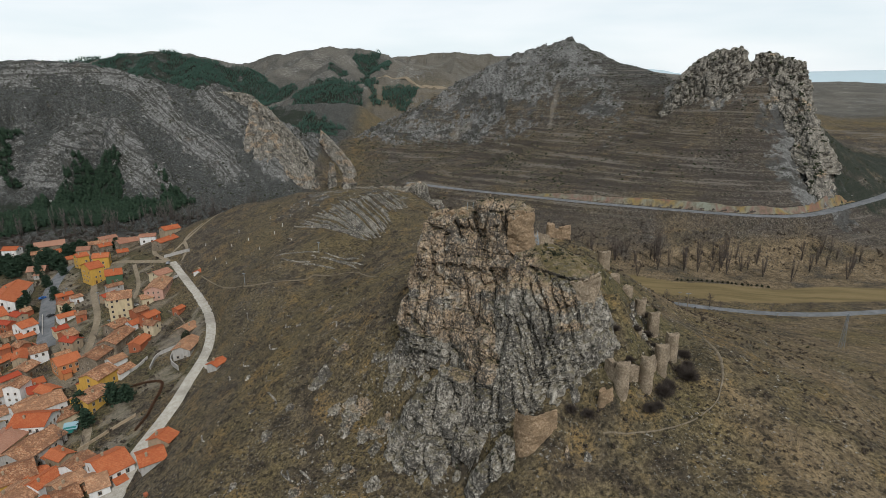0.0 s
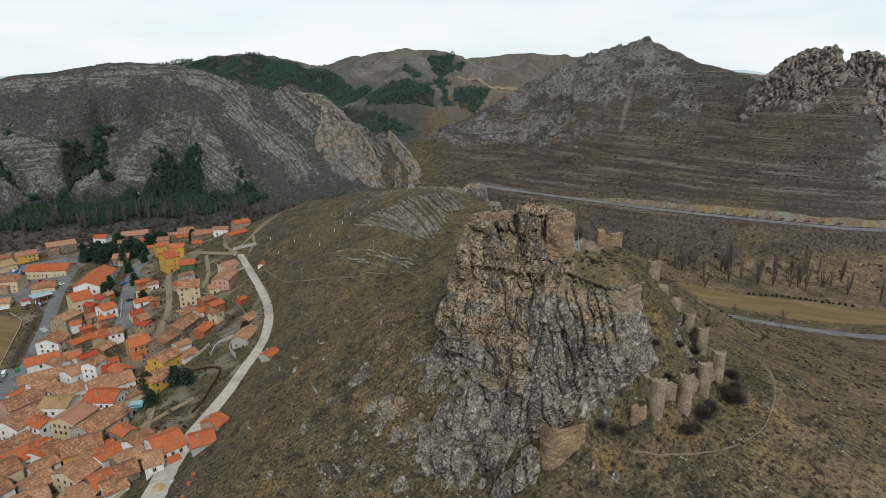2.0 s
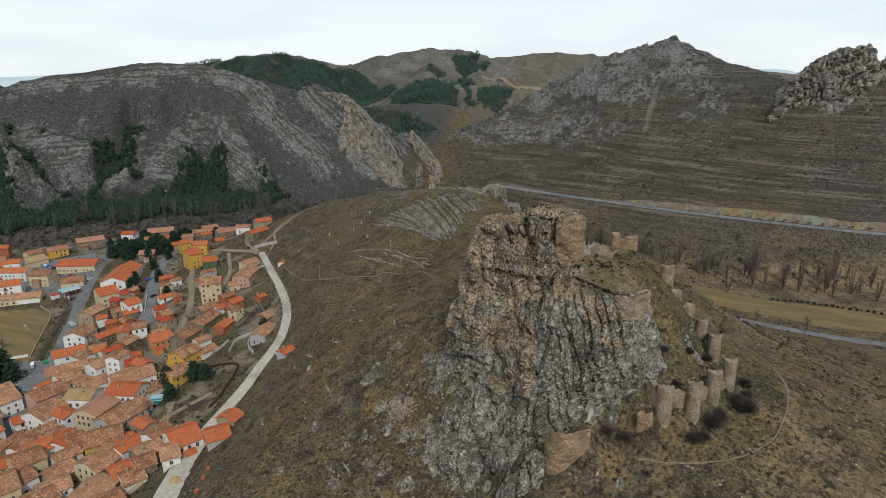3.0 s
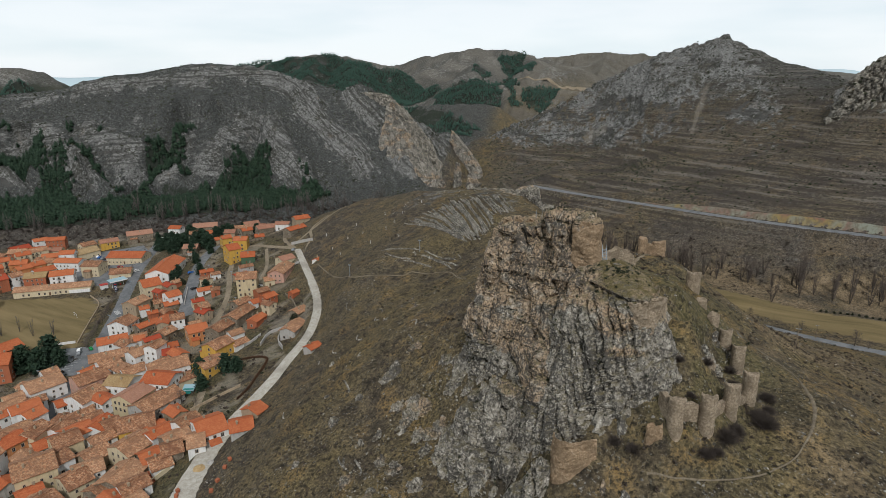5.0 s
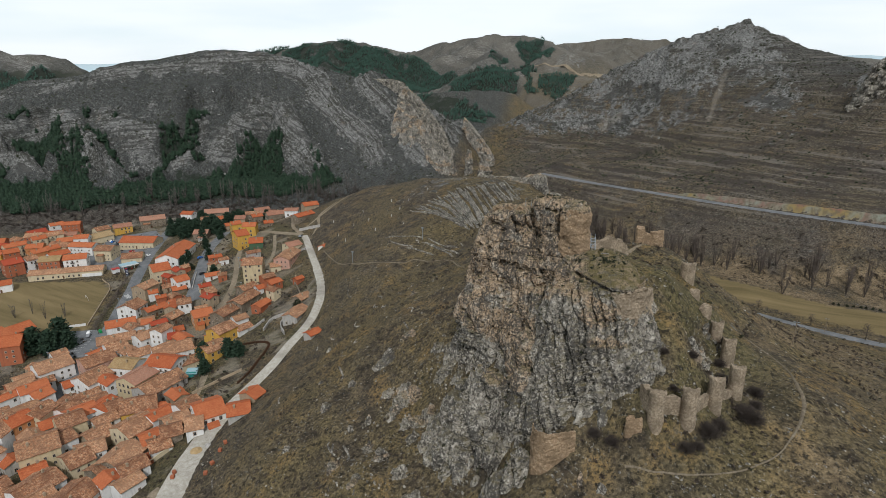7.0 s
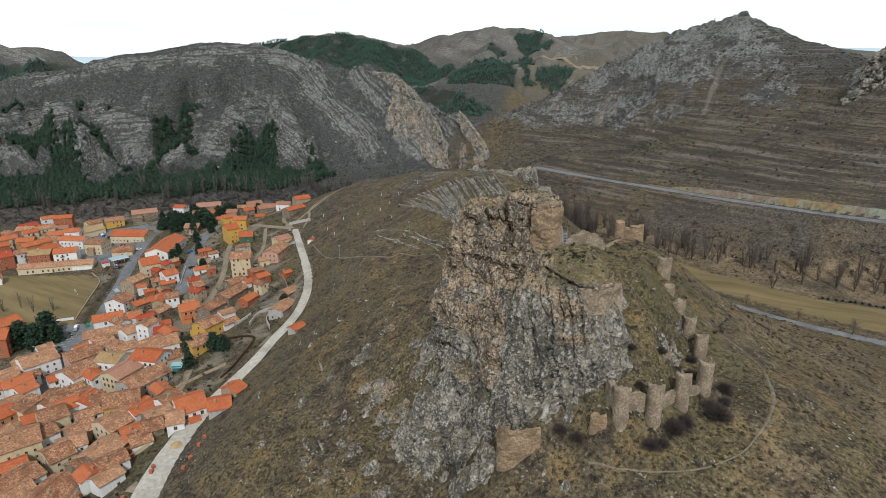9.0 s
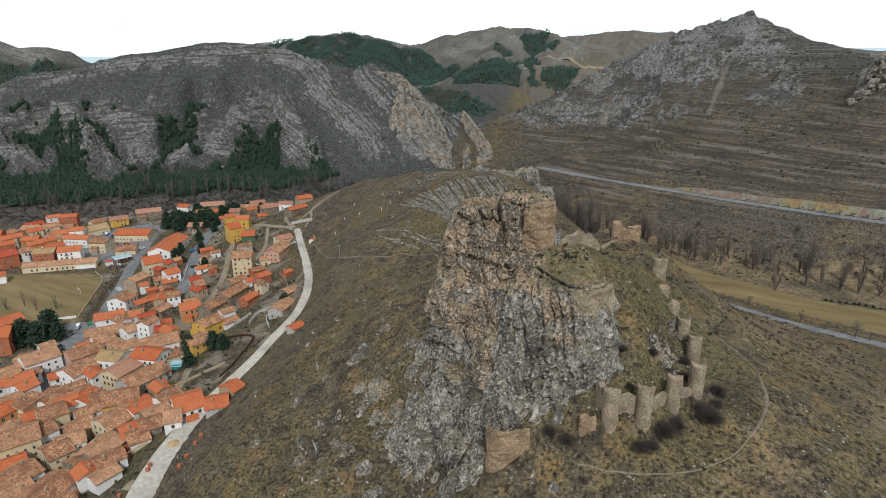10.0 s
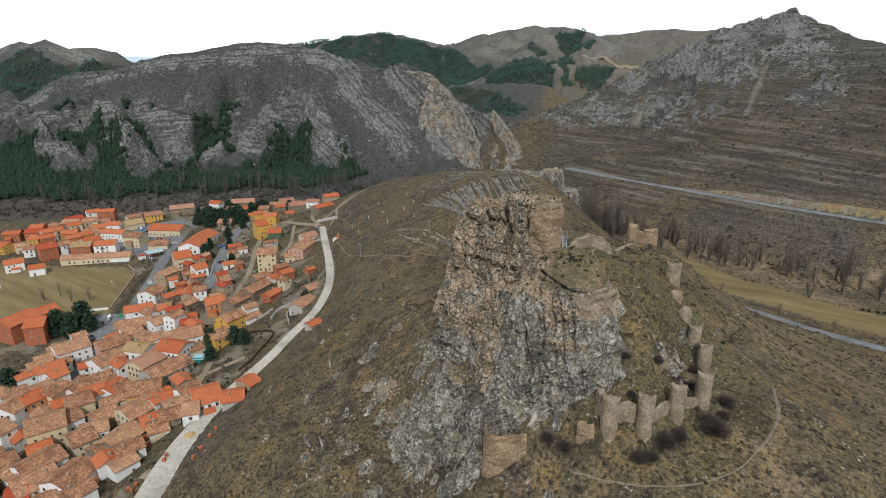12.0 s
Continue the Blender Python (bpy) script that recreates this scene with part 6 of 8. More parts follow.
# ---- the ruined castle: round towers, wall stubs, gate, cross, stairs and seats ----
def ruin_tower(x, y, top, radius, height, seed, back=90, material=None, label=""):
    """A solid round rubble tower with a crumbled top, bevelled down on the side towards the slope (degrees)."""
    mat = material or M_TOWER
    bm = bmesh.new()
    n, rows = 44, 26
    rings = []
    for k in range(rows + 6):
        ring = []
        for i in range(n):
            a = 2 * math.pi * i / n
            c, s = math.cos(a), math.sin(a)
            crest = 0.35 * noise.noise((c * 1.3 + seed, s * 1.3, seed * 0.7)) + 0.22 * noise.noise((c * 4, s * 4, seed))
            drop = 1.5 * max(0.0, math.cos(a - math.radians(back)) - 0.35) ** 1.3
            if k <= rows:
                z = -2.5 + (height + crest - drop + 2.5) * k / rows
                r = radius * (1.05 - 0.06 * k / rows)
            else:
                q = 1 - ((k - rows) / 5) ** 1.2
                r = radius * 0.97 * q
                z = height - 0.18 + (crest - drop) * q + 0.35 * noise.noise((c * r * 1.4, s * r * 1.4, seed * 3)) - 0.25 * (1 - q)
            lump = 0.16 * noise.noise((c * radius * 0.9, s * radius * 0.9, z * 0.7 + seed)) + 0.08 * noise.noise((c * radius * 2.6, s * radius * 2.6, z * 2.6))
            r = max(0.02, r + lump * min(1, r))
            ring.append(bm.verts.new((r * c, r * s, z)))
        rings.append(ring)
    for lo, hi in zip(rings, rings[1:]):
        for i in range(n):
            j = (i + 1) % n
            bm.faces.new((lo[i], lo[j], hi[j], hi[i]))
    ob = new("castle_tower", bake("castle_tower", bm, mat, soft=True))
    ob.matrix_world = pose(x, y, top - height, 0, 0, 0)
    return tagged(ob, label or "ruined round tower of tan rubble masonry with a broken top", "tower", "castle towers")


def ruin_wall(points, height, thick, seed, label, material=None, ragged=0.5, name="castle_wall"):
    """A stub of rubble curtain wall on the ground along a line of (x, y), with a broken crest."""
    line = wobble([(a, b, 0) for a, b in points], step=0.5)
    bm = bmesh.new()
    prev = None
    count = len(line)
    for i, (x, y, _) in enumerate(line):
        ax, ay, _ = line[max(0, i - 1)]
        bx, by, _ = line[min(count - 1, i + 1)]
        d = Vector((bx - ax, by - ay)).normalized()
        nx, ny = d.y * thick / 2, -d.x * thick / 2
        g = float(ground_z(np.array([x]), np.array([y]))[0])
        h = height * (1 + ragged * noise.noise((i * 0.13, seed, 0)) + 0.5 * ragged * noise.noise((i * 0.55, seed, 3)))
        h *= min(1, 0.65 + i / 4, 0.65 + (count - 1 - i) / 4)
        ring = []
        levels = [-1.5, 0.0, 0.35, 0.7, 1.0]
        for s, order in ((1, levels), (-1, levels[::-1])):
            for lv in order:
                z = g + (lv if lv < 0 else lv * h)
                lump = 0.12 * noise.noise((x * 1.3 + s, y * 1.3, z * 1.5))
                ring.append(bm.verts.new((x + s * (nx + nx * lump * 2), y + s * (ny + ny * lump * 2), z + lump)))
        if prev:
            for a in range(len(ring)):
                b = (a + 1) % len(ring)
                bm.faces.new((prev[a], prev[b], ring[b], ring[a]))
        else:
            bm.faces.new(ring)
        prev = ring
    bm.faces.new(prev[::-1])
    return tagged(new(name, bake(name, bm, material or M_TOWER)), label, "wall")


ruin_tower(38.8, 109.0, 61.3, 1.55, 10.6, 1.3)
ruin_tower(44.9, 111.2, 61.6, 1.5, 9.6, 2.7)
ruin_tower(50.4, 117.5, 61.3, 1.5, 8.6, 4.1)
ruin_tower(55.4, 124.2, 61.0, 1.5, 8.6, 5.9)
ruin_tower(56.4, 139.3, 60.1, 1.5, 6.2, 7.2)
ruin_tower(54.2, 144.0, 62.0, 1.45, 5.0, 8.8)
ruin_tower(52.0, 149.0, 63.6, 1.5, 5.0, 9.6, 180, label="low stub of a round rubble tower in the grass")
ruin_tower(49.8, 154.5, 65.2, 1.5, 4.0, 10.4, 180, label="low stub of a round rubble tower in the grass")
ruin_tower(49.0, 164.0, 69.5, 1.9, 6.0, 11.5)
ruin_wall([(36.4, 112.5), (37.2, 110.5), (38.0, 109.5)], 3.6, 1.2, 3.9, "tall rubble wall stub between rock and tower", None, 0.3)
ruin_wall([(39.8, 110.5), (42.5, 111.4), (44.5, 112.3)], 3.0, 0.8, 5.0, "grey rubble curtain wall between two towers")
ruin_wall([(45.6, 112.7), (48.0, 115.6), (50.2, 118.3)], 2.2, 0.8, 6.0, "grey rubble curtain wall between two towers")
ruin_wall([(51.0, 119.5), (53.4, 122.0), (55.5, 124.6)], 1.4, 1.2, 7.0, "low rubble curtain wall between two towers")
ruin_wall([(56.2, 126), (56.8, 130), (57.0, 133)], 1.6, 1.1, 7.7, "low rubble curtain wall overgrown with grass")
ruin_wall([(43.0, 135.5), (44.0, 133.0), (45.2, 130.0)], 1.5, 0.9, 8.0, "stepped stub of rubble wall on the grassy slope", None, 0.8)
ruin_wall([(46.5, 124.0), (48.5, 127.0), (49.5, 131.0)], 1.3, 1.0, 9.0, "crumbled rubble wall on the grassy slope", None, 0.8)
ruin_wall([(22.5, 152.0), (27.0, 158.0), (33.0, 163.0)], 3.2, 1.2, 10.0, "broken rubble wall on the castle crest", None, 0.7)


def standing_wall(points, thick, seed, label, material, ragged=0.8, bulge=2.2):
    """A rubble wall between given foot and top heights, along (x, y, foot, top), leaning in a little, with a broken crest."""
    line = []
    for a, b in zip(points, points[1:]):
        n = max(2, int(math.hypot(b[0] - a[0], b[1] - a[1]) / 0.45))
        line += [[a[k] + (b[k] - a[k]) * i / n for k in range(4)] for i in range(n)]
    line.append(list(points[-1]))
    p = np.array(line)
    for _ in range(4):
        p[1:-1, :2] = 0.25 * p[:-2, :2] + 0.5 * p[1:-1, :2] + 0.25 * p[2:, :2]
    d = np.gradient(p[:, :2], axis=0)
    d /= np.linalg.norm(d, axis=1)[:, None]
    side = np.stack([d[:, 1], -d[:, 0]], 1)
    run = np.arange(len(p)) * 0.45
    crest = p[:, 3] + ragged * (vnoise(run / 1.7, run * 0 + seed, seed=171) - 0.6) + 0.5 * ragged * (vnoise(run / 0.5, run * 0 + seed, seed=172) - 0.5)
    rows, levels = [], 22
    for back in (0, 1):
        for k in range(levels + 1):
            t = k / levels if not back else 1 - k / levels
            z = p[:, 2] + (crest - p[:, 2]) * t
            lump = 0.7 * (fbm(p[:, 0] / 0.9, p[:, 1] / 0.9, z / 0.6, seed=173) - 0.5) + bulge * (fbm(p[:, 0] / 3.2, p[:, 1] / 3.2, z / 2.6, seed=174) - 0.5)
            out = (0.5 - back) * thick + (lump - 0.05 * (z - p[:, 2])) * (1 - 2 * back)
            rows.append(np.column_stack([p[:, :2] + side * out[:, None], z]))
    verts = np.stack(rows, 1)
    n, m = len(p), verts.shape[1]
    i = np.arange(n * m).reshape(n, m)
    faces = np.stack([i[:-1], np.roll(i, -1, 1)[:-1], np.roll(i, -1, 1)[1:], i[1:]], -1).reshape(-1, 4)
    me = mesh_from("castle_wall", verts.reshape(-1, 3), faces, material, soft=False)
    return tagged(new("castle_wall", me), label, "wall", "castle walls")


standing_wall([(16.6, 138.6, 78.0, 86.0), (18.4, 137.2, 76.5, 88.0), (21.2, 136.2, 76.0, 88.3), (22.7, 137.6, 76.0, 88.0), (22.8, 141.0, 76.0, 87.6), (22.4, 145.5, 74.0, 86.6)], 1.3, 1.0, "tall tan rubble wall of the keep on the rock top", M_ORANGE_WALL, 1.6)
standing_wall([(29.0, 120.6, 72.0, 75.0), (31.0, 119.4, 70.0, 76.6), (33.4, 119.2, 67.0, 77.2), (35.4, 120.6, 66.0, 76.8), (36.6, 123.5, 66.0, 76.2), (36.9, 128.5, 67.0, 74.8)], 1.3, 5.0, "curved rubble retaining wall under the castle terrace", M_TOWER, 1.8)
standing_wall([(15.9, 107.6, 40.0, 50.4), (16.7, 104.4, 40.0, 51.0), (18.6, 103.5, 40.5, 51.2), (21.0, 104.2, 41.5, 51.2), (24.4, 105.8, 44.0, 51.6)], 1.3, 3.0, "ruined angular tower of orange rubble against the foot of the rock", M_ORANGE_WALL, 0.9, 0.7)
standing_wall([(-2.5, 154.0, 80.0, 83.4), (1.5, 151.6, 80.0, 84.4), (6.0, 149.0, 80.0, 85.2)], 1.0, 9.0, "low ochre rubble wall on the shoulder of the rock", M_ORANGE_WALL, 1.6)


def gate_pier(x, y, z, w, d, h, seed):
    bm = bmesh.new()
    n, rows = 20, 14
    prev = None
    for k in range(rows + 1):
        ring = []
        for i in range(n):
            a = 2 * math.pi * i / n
            c, s = math.cos(a), math.sin(a)
            q = 1 / max(abs(c), abs(s)) ** 0.8
            t = k / rows
            sx = w / 2 * (1 - 0.18 * t) + 0.25 * noise.noise((c * 2 + seed, s * 2, t * 6))
            sy = d / 2 * (1 - 0.18 * t) + 0.25 * noise.noise((c * 2, s * 2 + seed, t * 6))
            zz = -2 + (h + 2) * t + 1.5 * t ** 4 * noise.noise((c * 1.6, s * 1.6, seed)) - 0.4 * t ** 4 * (1 + noise.noise((c * 4, s * 4, seed)))
            ring.append(bm.verts.new((c * q * sx, s * q * sy, zz)))
        if prev:
            for i in range(n):
                j = (i + 1) % n
                bm.faces.new((prev[i], prev[j], ring[j], ring[i]))
        prev = ring
    bm.faces.new(prev)
    ob = new("gate_pier", bake("gate_pier", bm, M_ORANGE_WALL))
    ob.matrix_world = pose(x, y, z, 0, 0, 12)
    return tagged(ob, "weathered orange masonry pier of a ruined gate", "ruin", "ruined gate")


stub = gate_pier(35.0, 106.9, float(ground_z(np.array([35.0]), np.array([106.9]))[0]), 3.4, 1.6, 2.2, 9.0)
tagged(stub, "low square stub of orange rubble wall beside a round tower", "ruin", "castle walls")
stub.name = "castle_wall"
gate_pier(37.5, 190.5, 63.0, 3.2, 2.4, 8.4, 1.0)
gate_pier(42.6, 191.5, 62.5, 4.8, 2.6, 8.0, 4.0)
ruin_wall([(38.4, 190.6), (39.6, 190.8), (41.2, 191.2)], 4.0, 1.4, 11.0, "low orange rubble wall between two ruined gate piers", M_ORANGE_WALL, 0.4)

# a tall cross among fence posts on the highest rock
M_OLDWOOD = plain_material("grey_weathered_wood", (0.23, 0.18, 0.13), 0.9, vary=0.5)
M_GALV = plain_material("galvanised_steel", (0.27, 0.31, 0.34), 0.55, 0.5)
cross = thing("cross", pose(12.5, 147.5, 86.6, 0, 0, 25), "tall brown wooden cross on the highest rock", "cross")
bm = bmesh.new()
box(bm, -0.16, -0.16, -0.8, 0.16, 0.16, 3.6)
part("post", bm, cross, material=M_OLDWOOD)
bm = bmesh.new()
box(bm, -0.95, -0.13, 2.4, 0.95, 0.13, 2.7)
part("crossbar", bm, cross, material=M_OLDWOOD)
bm = bmesh.new()
box(bm, -0.06, -0.06, -0.9, 0.06, 0.06, 1.1)
POST = bake("fence_post", bm, M_GALV)
for i in range(9):
    post = new("fence_post", POST)
    post.matrix_world = pose(6.5 + i * 1.55, 149.6 - i * 0.62 + 0.3 * math.sin(i), 86.4 + 0.06 * i, 0, 0, 0)
    tagged(post, "short grey steel fence post on the rock top", "post", "rock top fence")

# steel stairs up to the rock top, seats on the terrace
stair = thing("steel_stair", pose(24.4, 138.8, 76.4, 0, 0, 100), "steep galvanised steel stair up the rock", "stair")
for s in (-0.5, 0.5):
    bm = bmesh.new()
    v = box(bm, 0, s - 0.06, -0.2, 0.25, s + 0.06, 0.1)
    for q in v[4:]:
        q.co += Vector((2.6, 0, 4.4))
    part("stringer", bm, stair, material=M_GALV)
    bm = bmesh.new()
    v = box(bm, 0, s - 0.03, 0.9, 0.1, s + 0.03, 1.0)
    for q in v[4:]:
        q.co += Vector((2.6, 0, 4.4))
    part("handrail", bm, stair, material=M_GALV)
bm = bmesh.new()
box(bm, 0, -0.5, -0.02, 0.26, 0.5, 0.03)
TREAD = bake("tread", bm, M_GALV)
for i in range(14):
    part("tread", TREAD, stair, pose(0.05 + i * 0.186, 0, 0.1 + i * 0.315))


def bench(x, y, z, turn):
    ob = thing("bench", pose(x, y, z, 0, 0, turn), "pale stone bench on the castle terrace", "bench", "terrace benches")
    bm = bmesh.new()
    box(bm, -0.9, -0.25, 0.38, 0.9, 0.25, 0.5)
    part("seat", bm, ob, material=M_STONE)
    for s in (-0.65, 0.65):
        bm = bmesh.new()
        box(bm, s - 0.12, -0.2, -0.4, s + 0.12, 0.2, 0.38)
        part("leg", bm, ob, material=M_STONE)


bench(27.0, 136.0, 78.4, 10)
bench(28.4, 130.8, 77.3, -30)
bench(30.4, 129.0, 76.9, -35)


def light_pole(x, y, height, label, lamp=True, wood=False):
    z = float(ground_z(np.array([x]), np.array([y]))[0])
    ob = thing("light_pole" if lamp else "utility_pole", pose(x, y, z), label, "pole")
    bm = bmesh.new()
    bmesh.ops.create_cone(bm, cap_ends=True, segments=10, radius1=0.14, radius2=0.09, depth=height + 1, matrix=Matrix.Translation((0, 0, height / 2 - 0.5)))
    part("post", bm, ob, material=M_OLDWOOD if wood else M_GALV)
    bm = bmesh.new()
    if lamp:
        box(bm, -0.7, -0.12, height - 0.1, 0.7, 0.12, height + 0.3)
    else:
        box(bm, -0.8, -0.06, height - 0.6, 0.8, 0.06, height - 0.45)
    part("head" if lamp else "crossarm", bm, ob, material=M_GALV)


light_pole(-62.5, 272, 6.0, "grey steel floodlight pole on the hillside")
light_pole(-98.5, 264, 6.0, "grey steel floodlight pole on the hillside")
for x, y in ((78.7, 169), (131.8, 294.3), (153.6, 239.8)):
    light_pole(x, y, 7.5, "old wooden utility pole on the slope", False, True)


# a steel lattice mast on the east slope
def lattice_mast(x, y, height):
    z = float(ground_z(np.array([x]), np.array([y]))[0])
    root = thing("lattice_mast", pose(x, y, z, 0, 0, 20), "slim blue-grey steel lattice mast on the slope", "mast")

    def bar(name, a, b, r):
        a, b = Vector(a), Vector(b)
        bm = bmesh.new()
        turn = (b - a).to_track_quat("Z", "Y").to_matrix().to_4x4()
        bmesh.ops.create_cone(bm, cap_ends=True, segments=5, radius1=r, radius2=r, depth=(b - a).length, matrix=Matrix.Translation((a + b) / 2) @ turn)
        part(name, bm, root, material=M_GALV)

    wide = lambda h: 0.75 - 0.5 * h / height
    for sx, sy in ((-1, -1), (1, -1), (1, 1), (-1, 1)):
        bar("leg", (0.75 * sx, 0.75 * sy, -0.6), (0.25 * sx, 0.25 * sy, height), 0.06)
    for k in range(8):
        h0, h1 = height * k / 8, height * (k + 1) / 8
        s = 1 if k % 2 else -1
        for side in (-1, 1):
            bar("brace", (-s * wide(h0), side * wide(h0), h0), (s * wide(h1), side * wide(h1), h1), 0.04)
            bar("brace", (side * wide(h0), -s * wide(h0), h0), (side * wide(h1), s * wide(h1), h1), 0.04)
    bar("crossarm", (-1.4, 0, height - 0.4), (1.4, 0, height - 0.4), 0.06)


lattice_mast(161.3, 207.8, 15.0)


# pale stakes on the open hillside
bm = bmesh.new()
bmesh.ops.create_cone(bm, cap_ends=True, segments=7, radius1=0.11, radius2=0.08, depth=2.4, matrix=Matrix.Translation((0, 0, 0.7)))
STAKE = bake("stake", bm, WALLS["white"])
for x, y in ((-110, 350), (-97, 331), (-100, 324), (-130, 348), (-105, 310), (-137, 324), (-153, 349), (-118, 330), (-95, 342), (-86, 354), (-129, 331), (-126, 312)):
    stake = new("stake", STAKE)
    stake.matrix_world = pose(x, y, float(ground_z(np.array([x]), np.array([y]))[0]), 2, 3, 0)
    tagged(stake, "thin pale marker stake on the open hillside", "stake", "hillside stakes")


# the coloured cutting above the highway
def road_cut():
    p = np.array([q for q in HIGHWAY if 60 < q[0] < 345])
    p = np.array(wobble([tuple(q) for q in p], step=2.5))
    d = np.gradient(p[:, :2], axis=0)
    d /= np.linalg.norm(d, axis=1)[:, None]
    side = np.stack([-d[:, 1], d[:, 0]], 1)
    t = np.linspace(0, 1, len(p))
    reach = (3.4 + 4.4 * fbm(p[:, 0] / 22, p[:, 1] / 22, seed=44)) * np.clip(np.minimum(t * 6, (1 - t) * 8), 0.2, 1)
    rows = []
    for k in range(9):
        s = k / 8
        out = 5.0 + reach * s ** 1.4 + 0.9 * (fbm(p[:, 0] / 4, p[:, 1] / 4 + k, seed=45) - 0.5) * (k > 0)
        q = p[:, :2] + side * out[:, None]
        rise = p[:, 2] - 0.2 + reach * 0.62 * s
        low = ground_z(q[:, 0], q[:, 1])
        rows.append(np.column_stack([q, np.maximum(rise, low + 0.8) if 0 < k < 8 else low - 0.6]))
    me = mesh_from("road_cut", np.stack(rows, 1).reshape(-1, 3), grid_faces(9, len(p)), M_CUT)
    return tagged(new("road_cut", me), "bare cutting in yellow, red and grey-green marl above the highway", "bank", kind="structure")


road_cut()


# ---- trees, shrubs, grass and stones ----
grow = random.Random(11)


def tri_pack(tris):
    """A list of triangles as vertex and face arrays."""
    v = np.array(tris, float).reshape(-1, 3)
    return v, np.arange(len(v)).reshape(-1, 3)


def blob_shape(seed, flat=0.7, jag=0.35, sub=1):
    bm = bmesh.new()
    bmesh.ops.create_icosphere(bm, subdivisions=sub, radius=1.0)
    r = random.Random(seed)
    v = np.array([[c * (1 + r.uniform(-jag, jag)) for c in p.co] for p in bm.verts])
    bm.verts.index_update()
    f = np.array([[q.index for q in g.verts] for g in bm.faces])
    bm.free()
    v[:, 2] *= flat
    return v, f


def clump_shape(seed, count, spread=1.0, tall=0.8, leaf=0.35):
    """A shrub of many small leaf triangles in an uneven dome."""
    r = random.Random(seed)
    tris = []
    lobes = [(r.uniform(-0.5, 0.5), r.uniform(-0.5, 0.5), r.uniform(0.3, 0.8), r.uniform(0.35, 0.65)) for _ in range(5)]
    for _ in range(count):
        lx, ly, lz, lr = r.choice(lobes)
        d = Vector((r.gauss(0, 1), r.gauss(0, 1), r.gauss(0, 1))).normalized() * lr * r.uniform(0.6, 1.0)
        c = Vector(((lx + d.x) * spread, (ly + d.y) * spread, max(0.02, (lz + d.z) * tall)))
        for _ in range(1):
            a = Vector((r.uniform(-1, 1), r.uniform(-1, 1), r.uniform(-1, 1))).normalized() * leaf
            b = Vector((r.uniform(-1, 1), r.uniform(-1, 1), r.uniform(-1, 1))).normalized() * leaf
            tris.append([c + a, c + b, c - (a + b) * 0.5])
    return tri_pack(tris)


def twig_shape(seed, count, radius=1.0, tall=0.9, thin=0.03):
    """A leafless shrub: thin shoots fanning from the foot, forking once."""
    r = random.Random(seed)
    tris = []
    for _ in range(count):
        a, e = r.uniform(0, 2 * math.pi), r.uniform(0.15, 1.35)
        d = Vector((math.cos(a) * math.cos(e) * radius, math.sin(a) * math.cos(e) * radius, math.sin(e) * tall)) * r.uniform(0.55, 1.0)
        s = Vector((-math.sin(a), math.cos(a), 0)) * thin
        foot = Vector((r.uniform(-0.2, 0.2), r.uniform(-0.2, 0.2), 0)) * radius
        mid = foot + d * 0.55
        tris.append([foot - s, foot + s, mid])
        for _ in range(3):
            tip = foot + d + Vector((r.uniform(-1, 1), r.uniform(-1, 1), r.uniform(-0.5, 0.8))) * 0.28 * radius
            s2 = Vector((r.uniform(-1, 1), r.uniform(-1, 1), r.uniform(-1, 1))).normalized() * thin * 0.8
            tris.append([mid - s2, mid + s2, tip])
    return tri_pack(tris)


def pine_shape(seed, layers=6, points=7):
    """A forest pine of ragged drooping whorls, one unit tall."""
    r = random.Random(seed)
    tris = []
    for k in range(layers):
        z = 0.20 + 0.72 * k / layers
        rad = 0.34 * math.sqrt(max(0.04, 1 - (k / layers) ** 1.6)) * (0.75 if k == 0 else 1.0) * r.uniform(0.75, 1.2)
        a0 = r.uniform(0, 6.28)
        for i in range(points):
            a, b = a0 + 6.283 * i / points, a0 + 6.283 * (i + 1) / points
            q = rad * r.uniform(0.7, 1.25)
            top = Vector((r.uniform(-0.05, 0.05), r.uniform(-0.05, 0.05), z + 0.20 * (1 - 0.45 * k / layers)))
            tris.append([top, Vector((math.cos(a) * q, math.sin(a) * q, z + r.uniform(-0.03, 0.03))), Vector((math.cos(b) * rad * 0.8, math.sin(b) * rad * 0.8, z + 0.03))])
    return tri_pack(tris)


def tuft_shape(seed, blades=6):
    r = random.Random(seed)
    tris = []
    for _ in range(blades):
        a = r.uniform(0, 6.283)
        d = Vector((math.cos(a), math.sin(a), 0))
        s = Vector((-d.y, d.x, 0)) * 0.16
        b = d * r.uniform(0, 0.3)
        tris.append([b - s, b + s, b + d * r.uniform(0.2, 0.9) + Vector((0, 0, r.uniform(0.5, 1.0)))])
    return tri_pack(tris)


